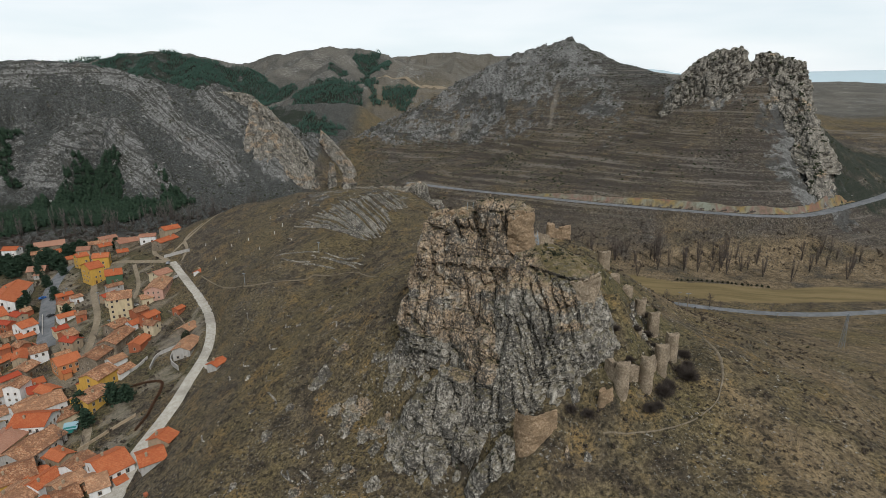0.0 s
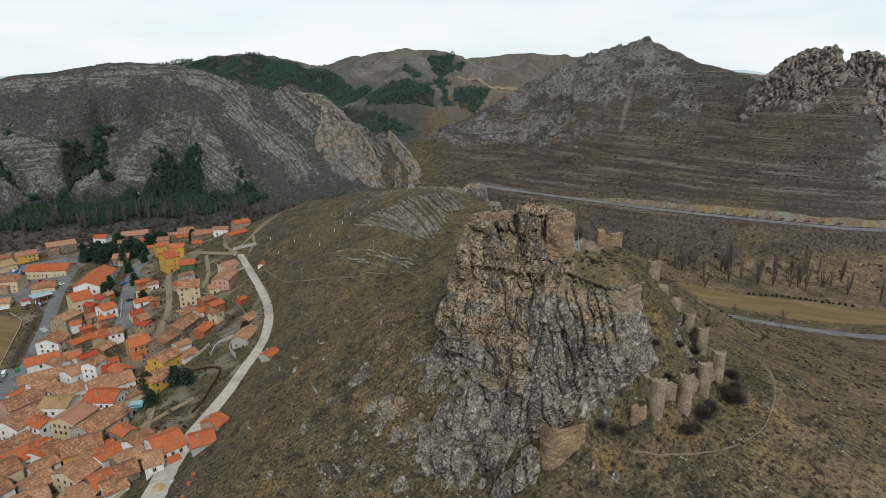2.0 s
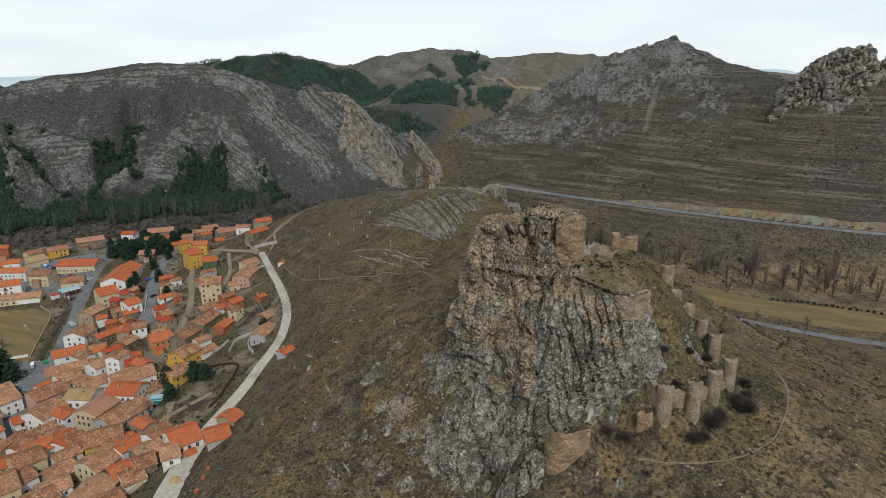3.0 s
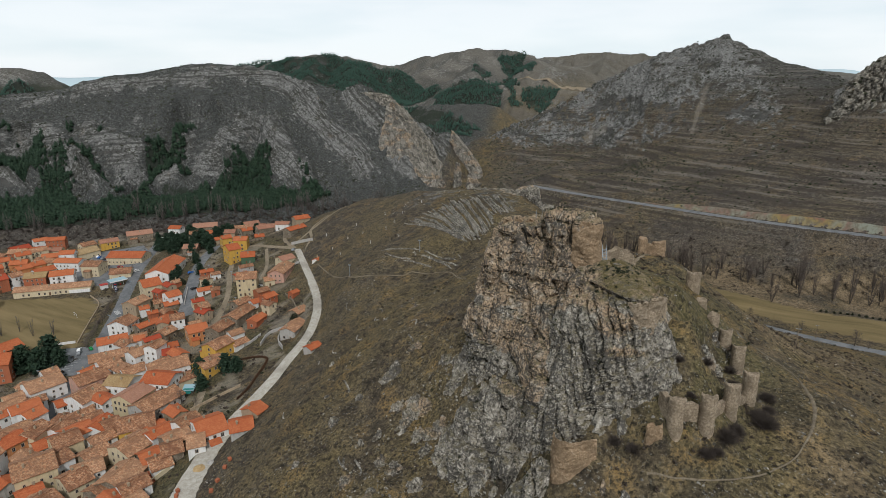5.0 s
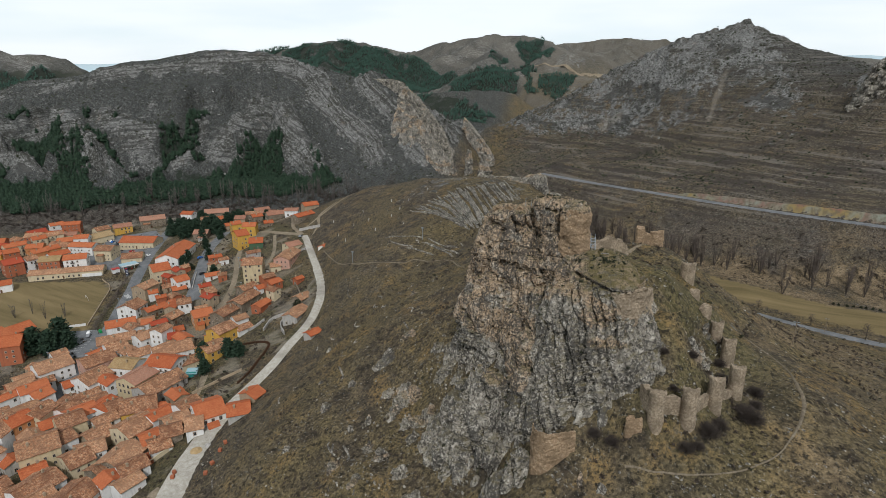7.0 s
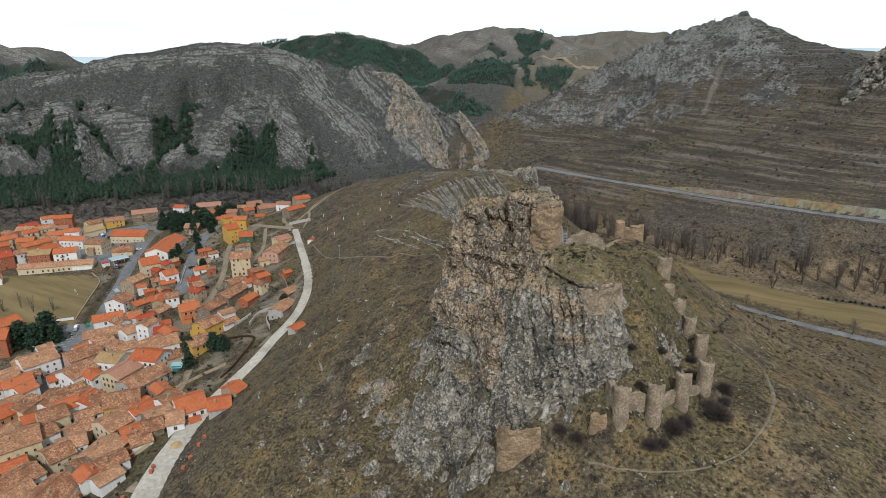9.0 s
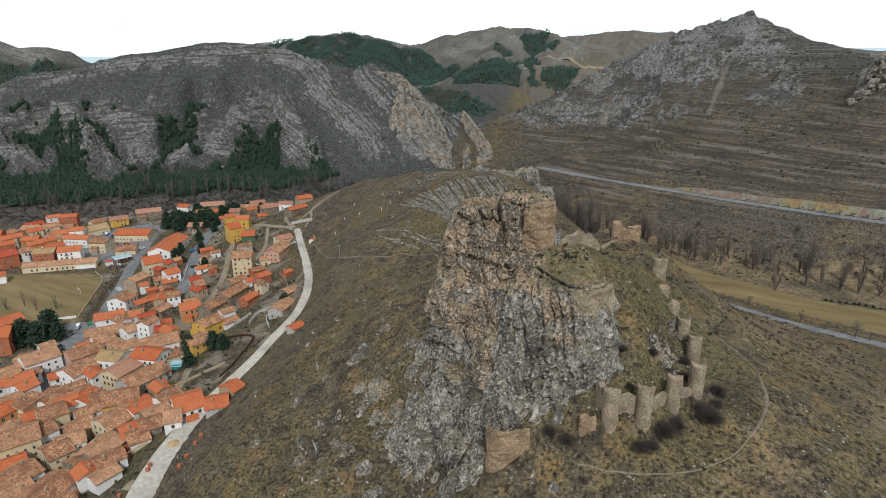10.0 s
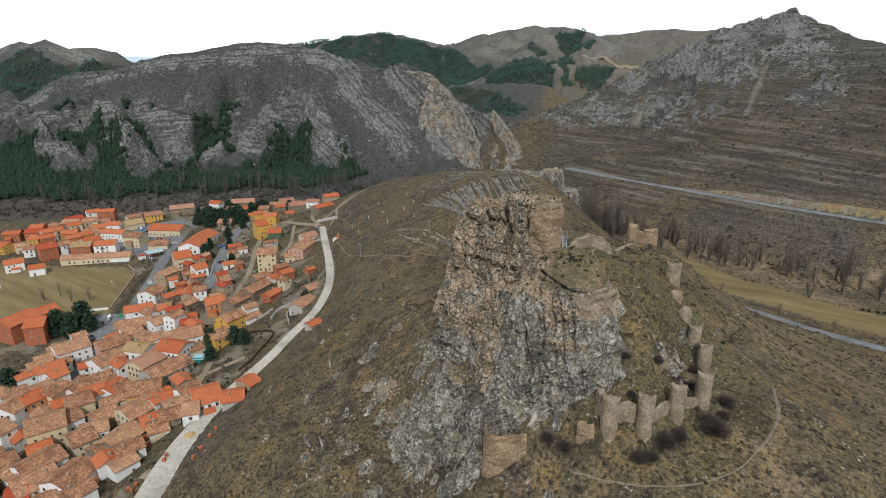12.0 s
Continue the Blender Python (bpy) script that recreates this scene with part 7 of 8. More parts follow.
def scatter(name, shapes, x, y, sizes, material, label, category, sink=0.05, squash=0.25, lie=None):
    """One object of many small things on the ground."""
    z = ground_z(x, y)
    r = np.random.RandomState(5)
    turn, lot = r.uniform(0, 6.283, len(x)), r.randint(0, len(shapes), len(x))
    if lie is not None:
        turn = lie + 0.12 * (turn - 3.14)
    tall = r.uniform(1 - squash, 1 + squash, len(x))
    vs, fs, base = [], [], 0
    for k, (sv, sf) in enumerate(shapes):
        pick = np.nonzero(lot == k)[0]
        if not len(pick):
            continue
        c, s = np.cos(turn[pick])[:, None], np.sin(turn[pick])[:, None]
        w = sizes[pick][:, None]
        vx = (sv[None, :, 0] * c - sv[None, :, 1] * s) * w + x[pick][:, None]
        vy = (sv[None, :, 0] * s + sv[None, :, 1] * c) * w + y[pick][:, None]
        vz = sv[None, :, 2] * w * tall[pick][:, None] + (z[pick] - sink * sizes[pick])[:, None]
        vs.append(np.stack([vx, vy, vz], -1).reshape(-1, 3))
        fs.append((sf[None] + (np.arange(len(pick)) * len(sv))[:, None, None]).reshape(-1, 3) + base)
        base += len(pick) * len(sv)
    me = mesh_from(name, np.vstack(vs), np.vstack(fs), material, soft=False)
    return tagged(new(name, me), label, category, kind="stuff")


def rock_shrubs(rock, name, shapes, seed, count, size, material, label, flat=0.35):
    """Shrubs rooted in the ledges of a rock mesh, as one object."""
    me = bpy.data.objects[rock].data
    co, no = np.empty(len(me.vertices) * 3, np.float32), np.empty(len(me.vertices) * 3, np.float32)
    me.vertices.foreach_get("co", co)
    me.vertices.foreach_get("normal", no)
    co, no = co.reshape(-1, 3), no.reshape(-1, 3)
    r = np.random.RandomState(seed)
    thick = fbm(co[:, 0] / 4, co[:, 1] / 4, co[:, 2] / 4, seed=seed)
    pool = np.nonzero((no[:, 2] > flat) & (thick > 0.46))[0]
    pick = r.choice(pool, min(count, len(pool)), replace=False)
    p, n = co[pick], no[pick]
    w, turn, lot = size[0] + (size[1] - size[0]) * r.uniform(0, 1, len(pick)) ** 2, r.uniform(0, 6.283, len(pick)), r.randint(0, len(shapes), len(pick))
    vs, fs, base = [], [], 0
    for q, k, a, b in zip(p, lot, turn, w):
        v, f = shapes[k]
        c, s = math.cos(a), math.sin(a)
        vs.append(np.column_stack([v[:, 0] * c - v[:, 1] * s, v[:, 0] * s + v[:, 1] * c, v[:, 2]]) * b + q - np.array([0, 0, 0.15 * b]))
        fs.append(f + base)
        base += len(v)
    me = mesh_from(name, np.vstack(vs), np.vstack(fs), material, soft=False)
    return tagged(new(name, me), label, "shrub", kind="stuff")


def sow(seed, count, x0, y0, x1, y1, keep):
    """Random places in a rectangle, kept with the chance that keep(x, y) gives."""
    r = np.random.RandomState(seed)
    x, y = r.uniform(x0, x1, count), r.uniform(y0, y1, count)
    ok = r.uniform(0, 1, count) < keep(x, y)
    for line, half, edge in FLAT:
        ok &= near_line(x, y, line)[0] > half + 0.8
    return x[ok], y[ok], r.uniform(0, 1, count)[ok]


CLUMPS = [clump_shape(s, 34) for s in range(4)]
BLOBS = [blob_shape(s, 0.75, 0.3) for s in range(4)]
def stone_shape(seed):
    """An angular broken slab, longest along x."""
    v, f = blob_shape(seed, 1.0, 0.28, 1)
    v = np.sign(v) * np.abs(v) ** 0.8
    return v * np.array([1.35, 0.8, 0.55]), f


STONES = [stone_shape(20 + s) for s in range(6)]
TWIGS = [twig_shape(s, 14, 1.0, 0.9, 0.08) for s in range(4)]
PINES = [pine_shape(s, 5, 6) for s in range(6)]
FAR_PINES = [pine_shape(30 + s, 4, 5) for s in range(4)]
TUFTS = [tuft_shape(s) for s in range(5)]


def off_rock(x, y):
    return 1 - inside(x, y, [(-12, 150), (2, 132), (10, 116), (36, 111), (40, 128), (28, 148), (6, 158)])


# castle hill
def hill_keep(x, y):
    return off_rock(x, y) * smooth(-105, -92, x) * (0.25 + 0.75 * smooth(0.42, 0.60, fbm(x / 8, y / 8, seed=101)))


x, y, u = sow(1, 26000, -105, 84, 150, 330, hill_keep)
scatter("grass_tufts", TUFTS, x, y, 0.2 + 0.45 * u ** 2, M_STRAW, "dry straw-coloured grass tufts over the hillside", "grass")
x, y, u = sow(2, 20000, -105, 84, 130, 300, lambda x, y: off_rock(x, y) * smooth(-105, -95, x) * smooth(0.50, 0.68, fbm(x / 6, y / 6, seed=102)) * 0.9)
scatter("hill_stones", STONES, x, y, 0.09 + 0.36 * u ** 4, M_ROCK, "loose grey limestone stones on the hillside", "stone", 0.2)
x, y, u = sow(3, 17000, -105, 84, 150, 420, lambda x, y: off_rock(x, y) * smooth(-105, -95, x) * (1 - inside(x, y, MEADOW)) * smooth(0.42, 0.6, fbm(x / 13, y / 13, seed=103)))
scatter("low_shrubs", CLUMPS, x, y, 0.2 + 0.55 * u ** 2, M_SCRUB, "low leafless brown shrubs on the hillside", "shrub")
x, y, u = sow(4, 240, -60, 90, 150, 300, lambda x, y: off_rock(x, y) * 0.5)
scatter("evergreen_shrubs", CLUMPS, x, y, 0.3 + 0.6 * u ** 2, M_JUNIPER, "small dark evergreen shrubs on the hillside", "shrub")


# ledges of rock breaking through the turf below the crag
def ledge_keep(x, y):
    return off_rock(x, y) * smooth(0.55, 0.66, fbm(x / 16, y / 16, seed=22)) * smooth(75, 35, np.hypot(x + 2, y - 122)) * smooth(70, 45, x + 30)


x, y, u = sow(5, 5200, -70, 88, 60, 190, ledge_keep)
scatter("rock_ledges", STONES, x, y, 0.14 + 0.42 * u ** 3, M_ROCK, "broken grey limestone ledges in the turf", "rock", 0.25, lie=-1.0)
x, y, u = sow(6, 2600, -110, 330, 0, 420, lambda x, y: smooth(60, 30, np.hypot(x + 60, y - 362)) * smooth(0.4, 0.6, fbm(x / 16, y / 16, seed=22)))
scatter("crest_ledges", STONES, x, y, 0.2 + 0.5 * u ** 3, M_ROCK, "pale limestone ledges on the hill crest", "rock", 0.25, lie=-0.95)

rock_shrubs("castle_rock", "rock_plants", CLUMPS, 181, 1700, (0.18, 0.65), M_JUNIPER, "small dark shrubs rooted in the ledges of the crag", 0.3)
rock_shrubs("castle_rock", "rock_grass", TUFTS, 182, 1500, (0.15, 0.4), M_STRAW, "dry grass tufts on the ledges of the crag", 0.4)
for ridge in ("rock_buttress", "rock_pinnacle", "rock_pinnacle.001", "rock_pinnacle.002", "rock_pinnacle.003"):
    rock_shrubs(ridge, "crag_junipers", BLOBS, 183, 260 if ridge == "rock_buttress" else 70, (0.7, 1.9), M_JUNIPER, "dark junipers rooted in the limestone crest", 0.2)

# mountains: junipers, stones, pine woods
x, y, u = sow(7, 62000, -780, 430, 420, 900, lambda x, y: smooth(470, 520, y + 0.1 * np.abs(x)) * (0.13 + 0.5 * smooth(0.45, 0.62, fbm(x / 30, y / 30, seed=105)) + 0.3 * smooth(-120, -160, x) * smooth(0.5, 0.1, rocky(x, y, land(x, y)))))
scatter("mountain_junipers", BLOBS, x, y, 0.40 + 0.95 * u ** 2, M_JUNIPER, "dark juniper bushes dotting the mountainsides", "shrub", 0.0)
x, y, u = sow(8, 4500, -780, 430, 420, 820, lambda x, y: rocky(x, y, land(x, y)) * 0.6)
scatter("mountain_boulders", STONES, x, y, 0.6 + 1.6 * u ** 3, M_STONE, "grey limestone boulders and ledges on the mountainsides", "rock", 0.35, lie=-0.3)

def wood_keep(x, y):
    glade = smooth(0.36, 0.46, fbm(x / 34, y / 34, seed=106) + 0.20 * smooth(30, 0, land(x, y)) + 0.12 * smooth(8, -4, land(x, y)) - 0.24 * spur(x, y))
    wx, wy = x + 26 * (fbm(x / 22, y / 22, seed=164) - 0.5), y + 26 * (fbm(x / 22, y / 22, seed=165) - 0.5)
    return inside(wx, wy, WOOD) * glade


x, y, u = sow(9, 40000, -770, 330, -215, 575, wood_keep)
scatter("pine_wood", PINES, x, y, 4.4 + 4.4 * u, M_PINE, "dense dark green pine wood at the mountain foot", "wood")
x, y, u = sow(10, 90000, -900, 850, -30, 1820, lambda x, y: far_wood(x, y) * smooth(0.34, 0.44, fbm(x / 45, y / 45, seed=109)))
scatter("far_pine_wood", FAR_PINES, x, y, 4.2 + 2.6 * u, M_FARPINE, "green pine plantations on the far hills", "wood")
x, y, u = sow(14, 16000, -1560, 820, -900, 1600, lambda x, y: far_wood(x, y) * smooth(0.34, 0.44, fbm(x / 45, y / 45, seed=109)))
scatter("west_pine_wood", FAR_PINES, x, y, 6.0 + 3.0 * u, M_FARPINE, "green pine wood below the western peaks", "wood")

# leafless scrub by the stream and in the gorge
d_stream = lambda x, y: near_line(x, y, LAND["stream"])[0]
x, y, u = sow(11, 5000, -40, 330, 480, 520, lambda x, y: smooth(46, 18, d_stream(x, y)) * smooth(0.40, 0.58, fbm(x / 14, y / 14, seed=107)) * (1 - inside(x, y, MEADOW)) * (0.12 + 0.88 * smooth(-6, 10, y - stream_y(x))))
scatter("stream_scrub", TWIGS, x, y, 0.8 + 2.0 * u, M_SCRUB, "dark leafless scrub along the stream", "shrub")
x, y, u = sow(12, 7000, -150, 470, 420, 760, lambda x, y: 0.5 * smooth(0.46, 0.6, fbm(x / 22, y / 22, seed=108)))
scatter("slope_scrub", TWIGS, x, y, 0.5 + 1.0 * u, M_SCRUB, "leafless brown scrub on the terraced slope", "shrub")
x, y, u = sow(13, 9000, -760, 300, -130, 560, lambda x, y: smooth(45, 15, near_line(x, y, LAND["river_bend"])[0] + 8))
scatter("river_scrub", TWIGS, x, y, 1.2 + 2.6 * u, M_DARKTWIG, "grey leafless riverside scrub below the wood", "shrub")


# single trees
def limb(bm, a, b, r0, r1, sides=5):
    d = (b - a).normalized()
    s = d.orthogonal().normalized()
    t = d.cross(s)
    rings = []
    for p, r in ((a, r0), (b, r1)):
        rings.append([bm.verts.new(p + (s * math.cos(6.283 * i / sides) + t * math.sin(6.283 * i / sides)) * r) for i in range(sides)])
    for i in range(sides):
        j = (i + 1) % sides
        bm.faces.new((rings[0][i], rings[0][j], rings[1][j], rings[1][i]))


def tube(bm, points, radii, sides=7):
    """A bent tapering tube through points."""
    prev = None
    for p, r in zip(points, radii):
        ring = [bm.verts.new(p + Vector((math.cos(6.283 * i / sides) * r, math.sin(6.283 * i / sides) * r, 0))) for i in range(sides)]
        if prev:
            for i in range(sides):
                j = (i + 1) % sides
                bm.faces.new((prev[i], prev[j], ring[j], ring[i]))
        prev = ring
    bm.faces.new(prev)


def bare_tree(seed, height, spread, upright, twig=None):
    """Trunk and crown of a leafless tree."""
    r = random.Random(seed)
    trunk, crown = bmesh.new(), bmesh.new()
    path = [Vector((r.uniform(-0.15, 0.15) * k * 0.4, r.uniform(-0.15, 0.15) * k * 0.4, height * 0.85 * (k + 1) / 6)) for k in range(6)]
    tube(trunk, [Vector((0, 0, -0.4))] + path, [height * 0.026 * (1 - k / 7) for k in range(7)])
    for k in range(34):
        z = r.uniform(0.2, 0.98)
        i = min(5, int(z * 6))
        base = path[i - 1].lerp(path[i], z * 6 - i) if i else Vector((0, 0, z * height * 0.85))
        a = r.uniform(0, 6.283)
        out = spread * height * (1.05 - 0.55 * z) * r.uniform(0.6, 1.0)
        tip = base + Vector((math.cos(a) * out, math.sin(a) * out, out * upright * r.uniform(0.7, 1.3)))
        limb(crown, base, tip, height * 0.008, height * 0.004, 3)
        for _ in range(5):
            s = r.uniform(0.3, 1.0)
            b2 = base.lerp(tip, s)
            d = Vector((math.cos(a + r.uniform(-1.2, 1.2)), math.sin(a + r.uniform(-1.2, 1.2)), upright * r.uniform(0.5, 1.5))).normalized() * out * r.uniform(0.3, 0.6)
            limb(crown, b2, b2 + d, height * 0.0035, height * 0.0018, 3)
            for _ in range(4):
                e = b2 + d * r.uniform(0.4, 1)
                f = Vector((r.uniform(-1, 1), r.uniform(-1, 1), r.uniform(-0.2, 1.2))) * out * 0.25
                w = f.orthogonal().normalized() * height * 0.0022
                crown.faces.new([crown.verts.new(e - w), crown.verts.new(e + w), crown.verts.new(e + f)])
    return bake("trunk", trunk, M_BARK, True), bake("crown", crown, twig or M_TWIG)


def poplar_tree(seed, height, twig, stems=4):
    """A leafless poplar: a few upright stems from one foot with fine rising twigs."""
    r = random.Random(seed)
    trunk, crown = bmesh.new(), bmesh.new()
    for k in range(stems):
        a, lean = 6.283 * k / stems + r.uniform(-0.5, 0.5), height * r.uniform(0.04, 0.20)
        tall = height * r.uniform(0.75, 1.0)
        path = [Vector((math.cos(a) * lean * q ** 0.8 + r.uniform(-0.08, 0.08) * q, math.sin(a) * lean * q ** 0.8, tall * q)) for q in (0.0, 0.2, 0.45, 0.7, 1.0)]
        path[0].z = -0.5
        tube(trunk, path, [height * w for w in (0.012, 0.009, 0.007, 0.004, 0.0015)], 5)
        for _ in range(24):
            q = r.uniform(0.16, 0.97) * 4
            base = path[int(q)].lerp(path[min(4, int(q) + 1)], q - int(q))
            b = r.uniform(0, 6.283)
            out = height * r.uniform(0.04, 0.12) * (1.2 - 0.2 * q)
            tip = base + Vector((math.cos(b) * out, math.sin(b) * out, height * r.uniform(0.05, 0.13)))
            limb(crown, base, tip, height * 0.0038, height * 0.0018, 3)
            for _ in range(6):
                e = base.lerp(tip, r.uniform(0.2, 1.0))
                f = Vector((r.uniform(-1, 1) * 0.5, r.uniform(-1, 1) * 0.5, r.uniform(0.5, 1.2))) * height * r.uniform(0.035, 0.08)
                w = f.orthogonal().normalized() * height * 0.0017
                crown.faces.new([crown.verts.new(e - w), crown.verts.new(e + w), crown.verts.new(e + f)])
    bmesh.ops.remove_doubles(trunk, verts=trunk.verts, dist=0.001)
    return bake("trunk", trunk, M_BARK, True), bake("crown", crown, twig)


def conifer(seed, height, radius):
    r = random.Random(seed)
    trunk, crown = bmesh.new(), bmesh.new()
    limb(trunk, Vector((0, 0, -0.5)), Vector((0, 0, height * 0.95)), height * 0.024, height * 0.006, 8)
    for k in range(120):
        z = 0.10 + 0.86 * (k / 120) ** 0.9
        a = k * 2.4 + r.uniform(-0.4, 0.4)
        out = radius * math.sin(math.pi * min(0.97, 0.22 + 0.76 * z)) ** 0.7 * r.uniform(0.6, 1.1) + 0.15
        base = Vector((0, 0, z * height))
        tip = base + Vector((math.cos(a) * out, math.sin(a) * out, -0.18 * out + 0.1))
        limb(crown, base, tip, 0.04, 0.015, 3)
        for _ in range(9):
            c = base.lerp(tip, r.uniform(0.25, 1.05)) + Vector((r.uniform(-1, 1), r.uniform(-1, 1), r.uniform(-0.6, 0.6))) * 0.22 * radius * (1.2 - 0.6 * z)
            s = 0.10 * radius * (1.1 - 0.3 * z)
            v = [crown.verts.new(c + Vector((r.uniform(-1, 1), r.uniform(-1, 1), r.uniform(-0.7, 0.7))) * s * 3.0) for _ in range(3)]
            crown.faces.new(v)
    return bake("trunk", trunk, M_BARK, True), bake("crown", crown, M_PINE)


def tree_kit(name, meshes, label, category, group):
    root = thing(name, pose(0, 0, -500), label, category, group)
    part("trunk", meshes[0], root)
    part("crown", meshes[1], root)
    return root


def plant(kit, x, y, scale, first):
    z = float(ground_z(np.array([x]), np.array([y]))[0])
    m = pose(x, y, z - 0.1, 0, 0, grow.uniform(0, 360)) @ Matrix.Diagonal((scale, scale, scale * grow.uniform(0.9, 1.1), 1))
    if first:
        kit.matrix_world = m
    else:
        ob = copy_thing(kit, m)
        ob.matrix_world = m


def grove(kits, places):
    for i, (x, y, s) in enumerate(places):
        plant(kits[i % len(kits)], x, y, s, i < len(kits))


poplars = [tree_kit("poplar", poplar_tree(40 + k, 16, M_TWIG, 4 + k % 3), "tall leafless poplar beside the stream", "tree", "riverside poplars") for k in range(4)]
spots = []
for k in range(140):
    i = grow.uniform(0, 4.0) if k < 95 else grow.uniform(0.2, 1.8)
    a, b = LAND["stream"][1 + int(i)], LAND["stream"][2 + int(i)]
    f = i - int(i)
    px, py = a[0] + (b[0] - a[0]) * f, a[1] + (b[1] - a[1]) * f
    spots.append((px + grow.uniform(-8, 8), py + grow.uniform(-16, 8), grow.uniform(0.7, 1.3)))
spots += [(128, 352, 1.1), (147, 367, 1.0), (164, 365, 1.0), (172, 362, 1.1), (182, 362, 1.0), (190, 359, 1.1), (212, 354, 1.0), (224, 343, 1.2), (265, 350, 1.1)]
grove(poplars, spots)

willows = [tree_kit("bare_tree", bare_tree(60 + k, 9, 0.34, 0.7), "spreading leafless tree at the roadside", "tree", "roadside trees") for k in range(3)]
grove(willows, [(147, 290, 1.0), (152, 288, 0.6), (128, 302, 0.7), (178, 284, 0.6), (200, 285, 0.6), (108, 318, 0.7), (82, 332, 0.9), (-160, 191, 0.7), (-147, 188, 0.8)] + [(-279 + 36 * k / 25 + grow.uniform(-0.5, 0.5), 291 - 61 * k / 25, grow.uniform(0.45, 0.6)) for k in range(26)]
      + [(-205, 262, 0.55), (-196, 255, 0.5), (-188, 240, 0.6), (-182, 228, 0.5), (-176, 262, 0.55), (-168, 240, 0.5), (-152, 240, 0.5), (-150, 252, 0.45), (-142, 262, 0.5), (-160, 300, 0.5), (-186, 312, 0.5), (-196, 330, 0.5), (-138, 186, 0.5), (-150, 178, 0.5), (-128, 172, 0.45), (-235, 248, 0.5), (-228, 262, 0.5)])

forest_edge = [tree_kit("poplar", poplar_tree(80 + k, 19, M_GREYTWIG, 3 + k % 2), "tall grey leafless poplar at the edge of the pine wood", "tree", "wood edge poplars") for k in range(3)]
spots = []
for k in range(85):
    i = grow.uniform(0.2, 5.0)
    a, b = LAND["river_bend"][int(i)], LAND["river_bend"][1 + int(i)]
    f = i - int(i)
    spots.append((a[0] + (b[0] - a[0]) * f + grow.uniform(-6, 6), a[1] + (b[1] - a[1]) * f + grow.uniform(-2, 26), grow.uniform(0.7, 1.2)))
spots += [(-301, 229, 0.55), (-296, 236, 0.5), (-284, 234, 0.6), (-275, 239, 0.55)]
grove(forest_edge, spots)

firs = [tree_kit("conifer", conifer(90 + k, 10, 3.6), "dark green conifer among the houses", "tree", "village conifers") for k in range(3)]
grove(firs, [(-254, 203, 1.5), (-246, 205, 1.3), (-251, 216, 1.5), (-225, 158, 1.3), (-151, 207, 1.0), (-139, 210, 0.95), (-133, 209.5, 0.8), (-143, 197, 0.8), (-249, 311, 0.9), (-255, 322, 0.8), (-255, 342, 0.8), (-236, 321, 0.8), (-212, 295, 0.7), (-273, 361, 0.9), (-255, 359, 0.8), (-245, 407, 0.9), (-267, 416, 0.7), (-272, 428, 0.7), (-277, 420, 0.6), (-332, 394, 0.7), (-260, 205, 1.1), (-241, 212, 1.0)]
      + [(px, py, grow.uniform(0.9, 1.35)) for px, py in ((grow.uniform(-316, -266), grow.uniform(366, 408)) for k in range(34)) if all(math.hypot(px - hx, py - hy) > hr + 2 for hx, hy, hr in BUILT)])
rounds = [tree_kit("round_evergreen", (firs[0].children[0].data, bake("crown", bmesh.new(), M_PINE)), "bushy round evergreen tree above the road", "tree", "round evergreens")]
v, f = clump_shape(99, 700, 2.6, 3.6, 0.42)
v[:, 2] += 0.8
rounds[0].children[1].data = mesh_from("crown", v, f, M_JUNIPER, soft=False)
rounds[0].children[0].scale = (0.6, 0.6, 0.28)
grove(rounds, [(-122.5, 246, 1.25), (-246, 300, 1.2), (-243, 304, 1.1), (-252, 300, 1.0), (-238, 306, 0.9)])

# big leafless bushes round the towers
def bush(seed):
    v, f = twig_shape(seed, 700, 1.0, 0.95, 0.014)
    return mesh_from("twig_bush", v, f, M_DARKTWIG, soft=False)


bushes = [bush(200 + k) for k in range(3)]
for k, (x, y, s) in enumerate(((44.8, 106.8, 1.6), (48.9, 111.0, 2.2), (51.2, 113.6, 1.9), (56.5, 120.0, 1.8), (57.6, 118.3, 2.6), (60.4, 127.9, 1.8), (54.4, 131.0, 1.8), (55.2, 143.5, 1.5), (54.6, 137.5, 1.5), (42.2, 115.2, 1.0), (46.4, 124.0, 1.3), (51.0, 134.0, 1.6), (40.2, 120.6, 1.2), (31.5, 106.5, 1.6), (28.0, 108.0, 1.5), (59.5, 123.0, 1.4), (46.8, 107.6, 1.3), (53.0, 128.5, 1.3))):
    ob = new("twig_bush", bushes[k % 3])
    ob.matrix_world = pose(x, y, float(ground_z(np.array([x]), np.array([y]))[0]) - 0.1, 0, 0, k * 77) @ Matrix.Scale(s * 1.35, 4)
    tagged(ob, "dense dark leafless bush beside the castle towers", "bush", "castle bushes")

# a planted row of small evergreen bushes at the far edge of the meadow
v, f = clump_shape(301, 160, 0.9, 1.1, 0.3)
ROW_BUSH = mesh_from("hedge_bush", v, f, M_JUNIPER, soft=False)
for k in range(19):
    x, y = 151 + 2.85 * k + grow.uniform(-0.4, 0.4), 343 - 0.66 * k + grow.uniform(-0.4, 0.4)
    ob = new("hedge_bush", ROW_BUSH)
    ob.matrix_world = pose(x, y, float(ground_z(np.array([x]), np.array([y]))[0]) - 0.1, 0, 0, k * 67) @ Matrix.Scale(grow.uniform(0.9, 1.4), 4)
    tagged(ob, "small dark evergreen bush in a row beside the meadow", "bush", "meadow bush row")


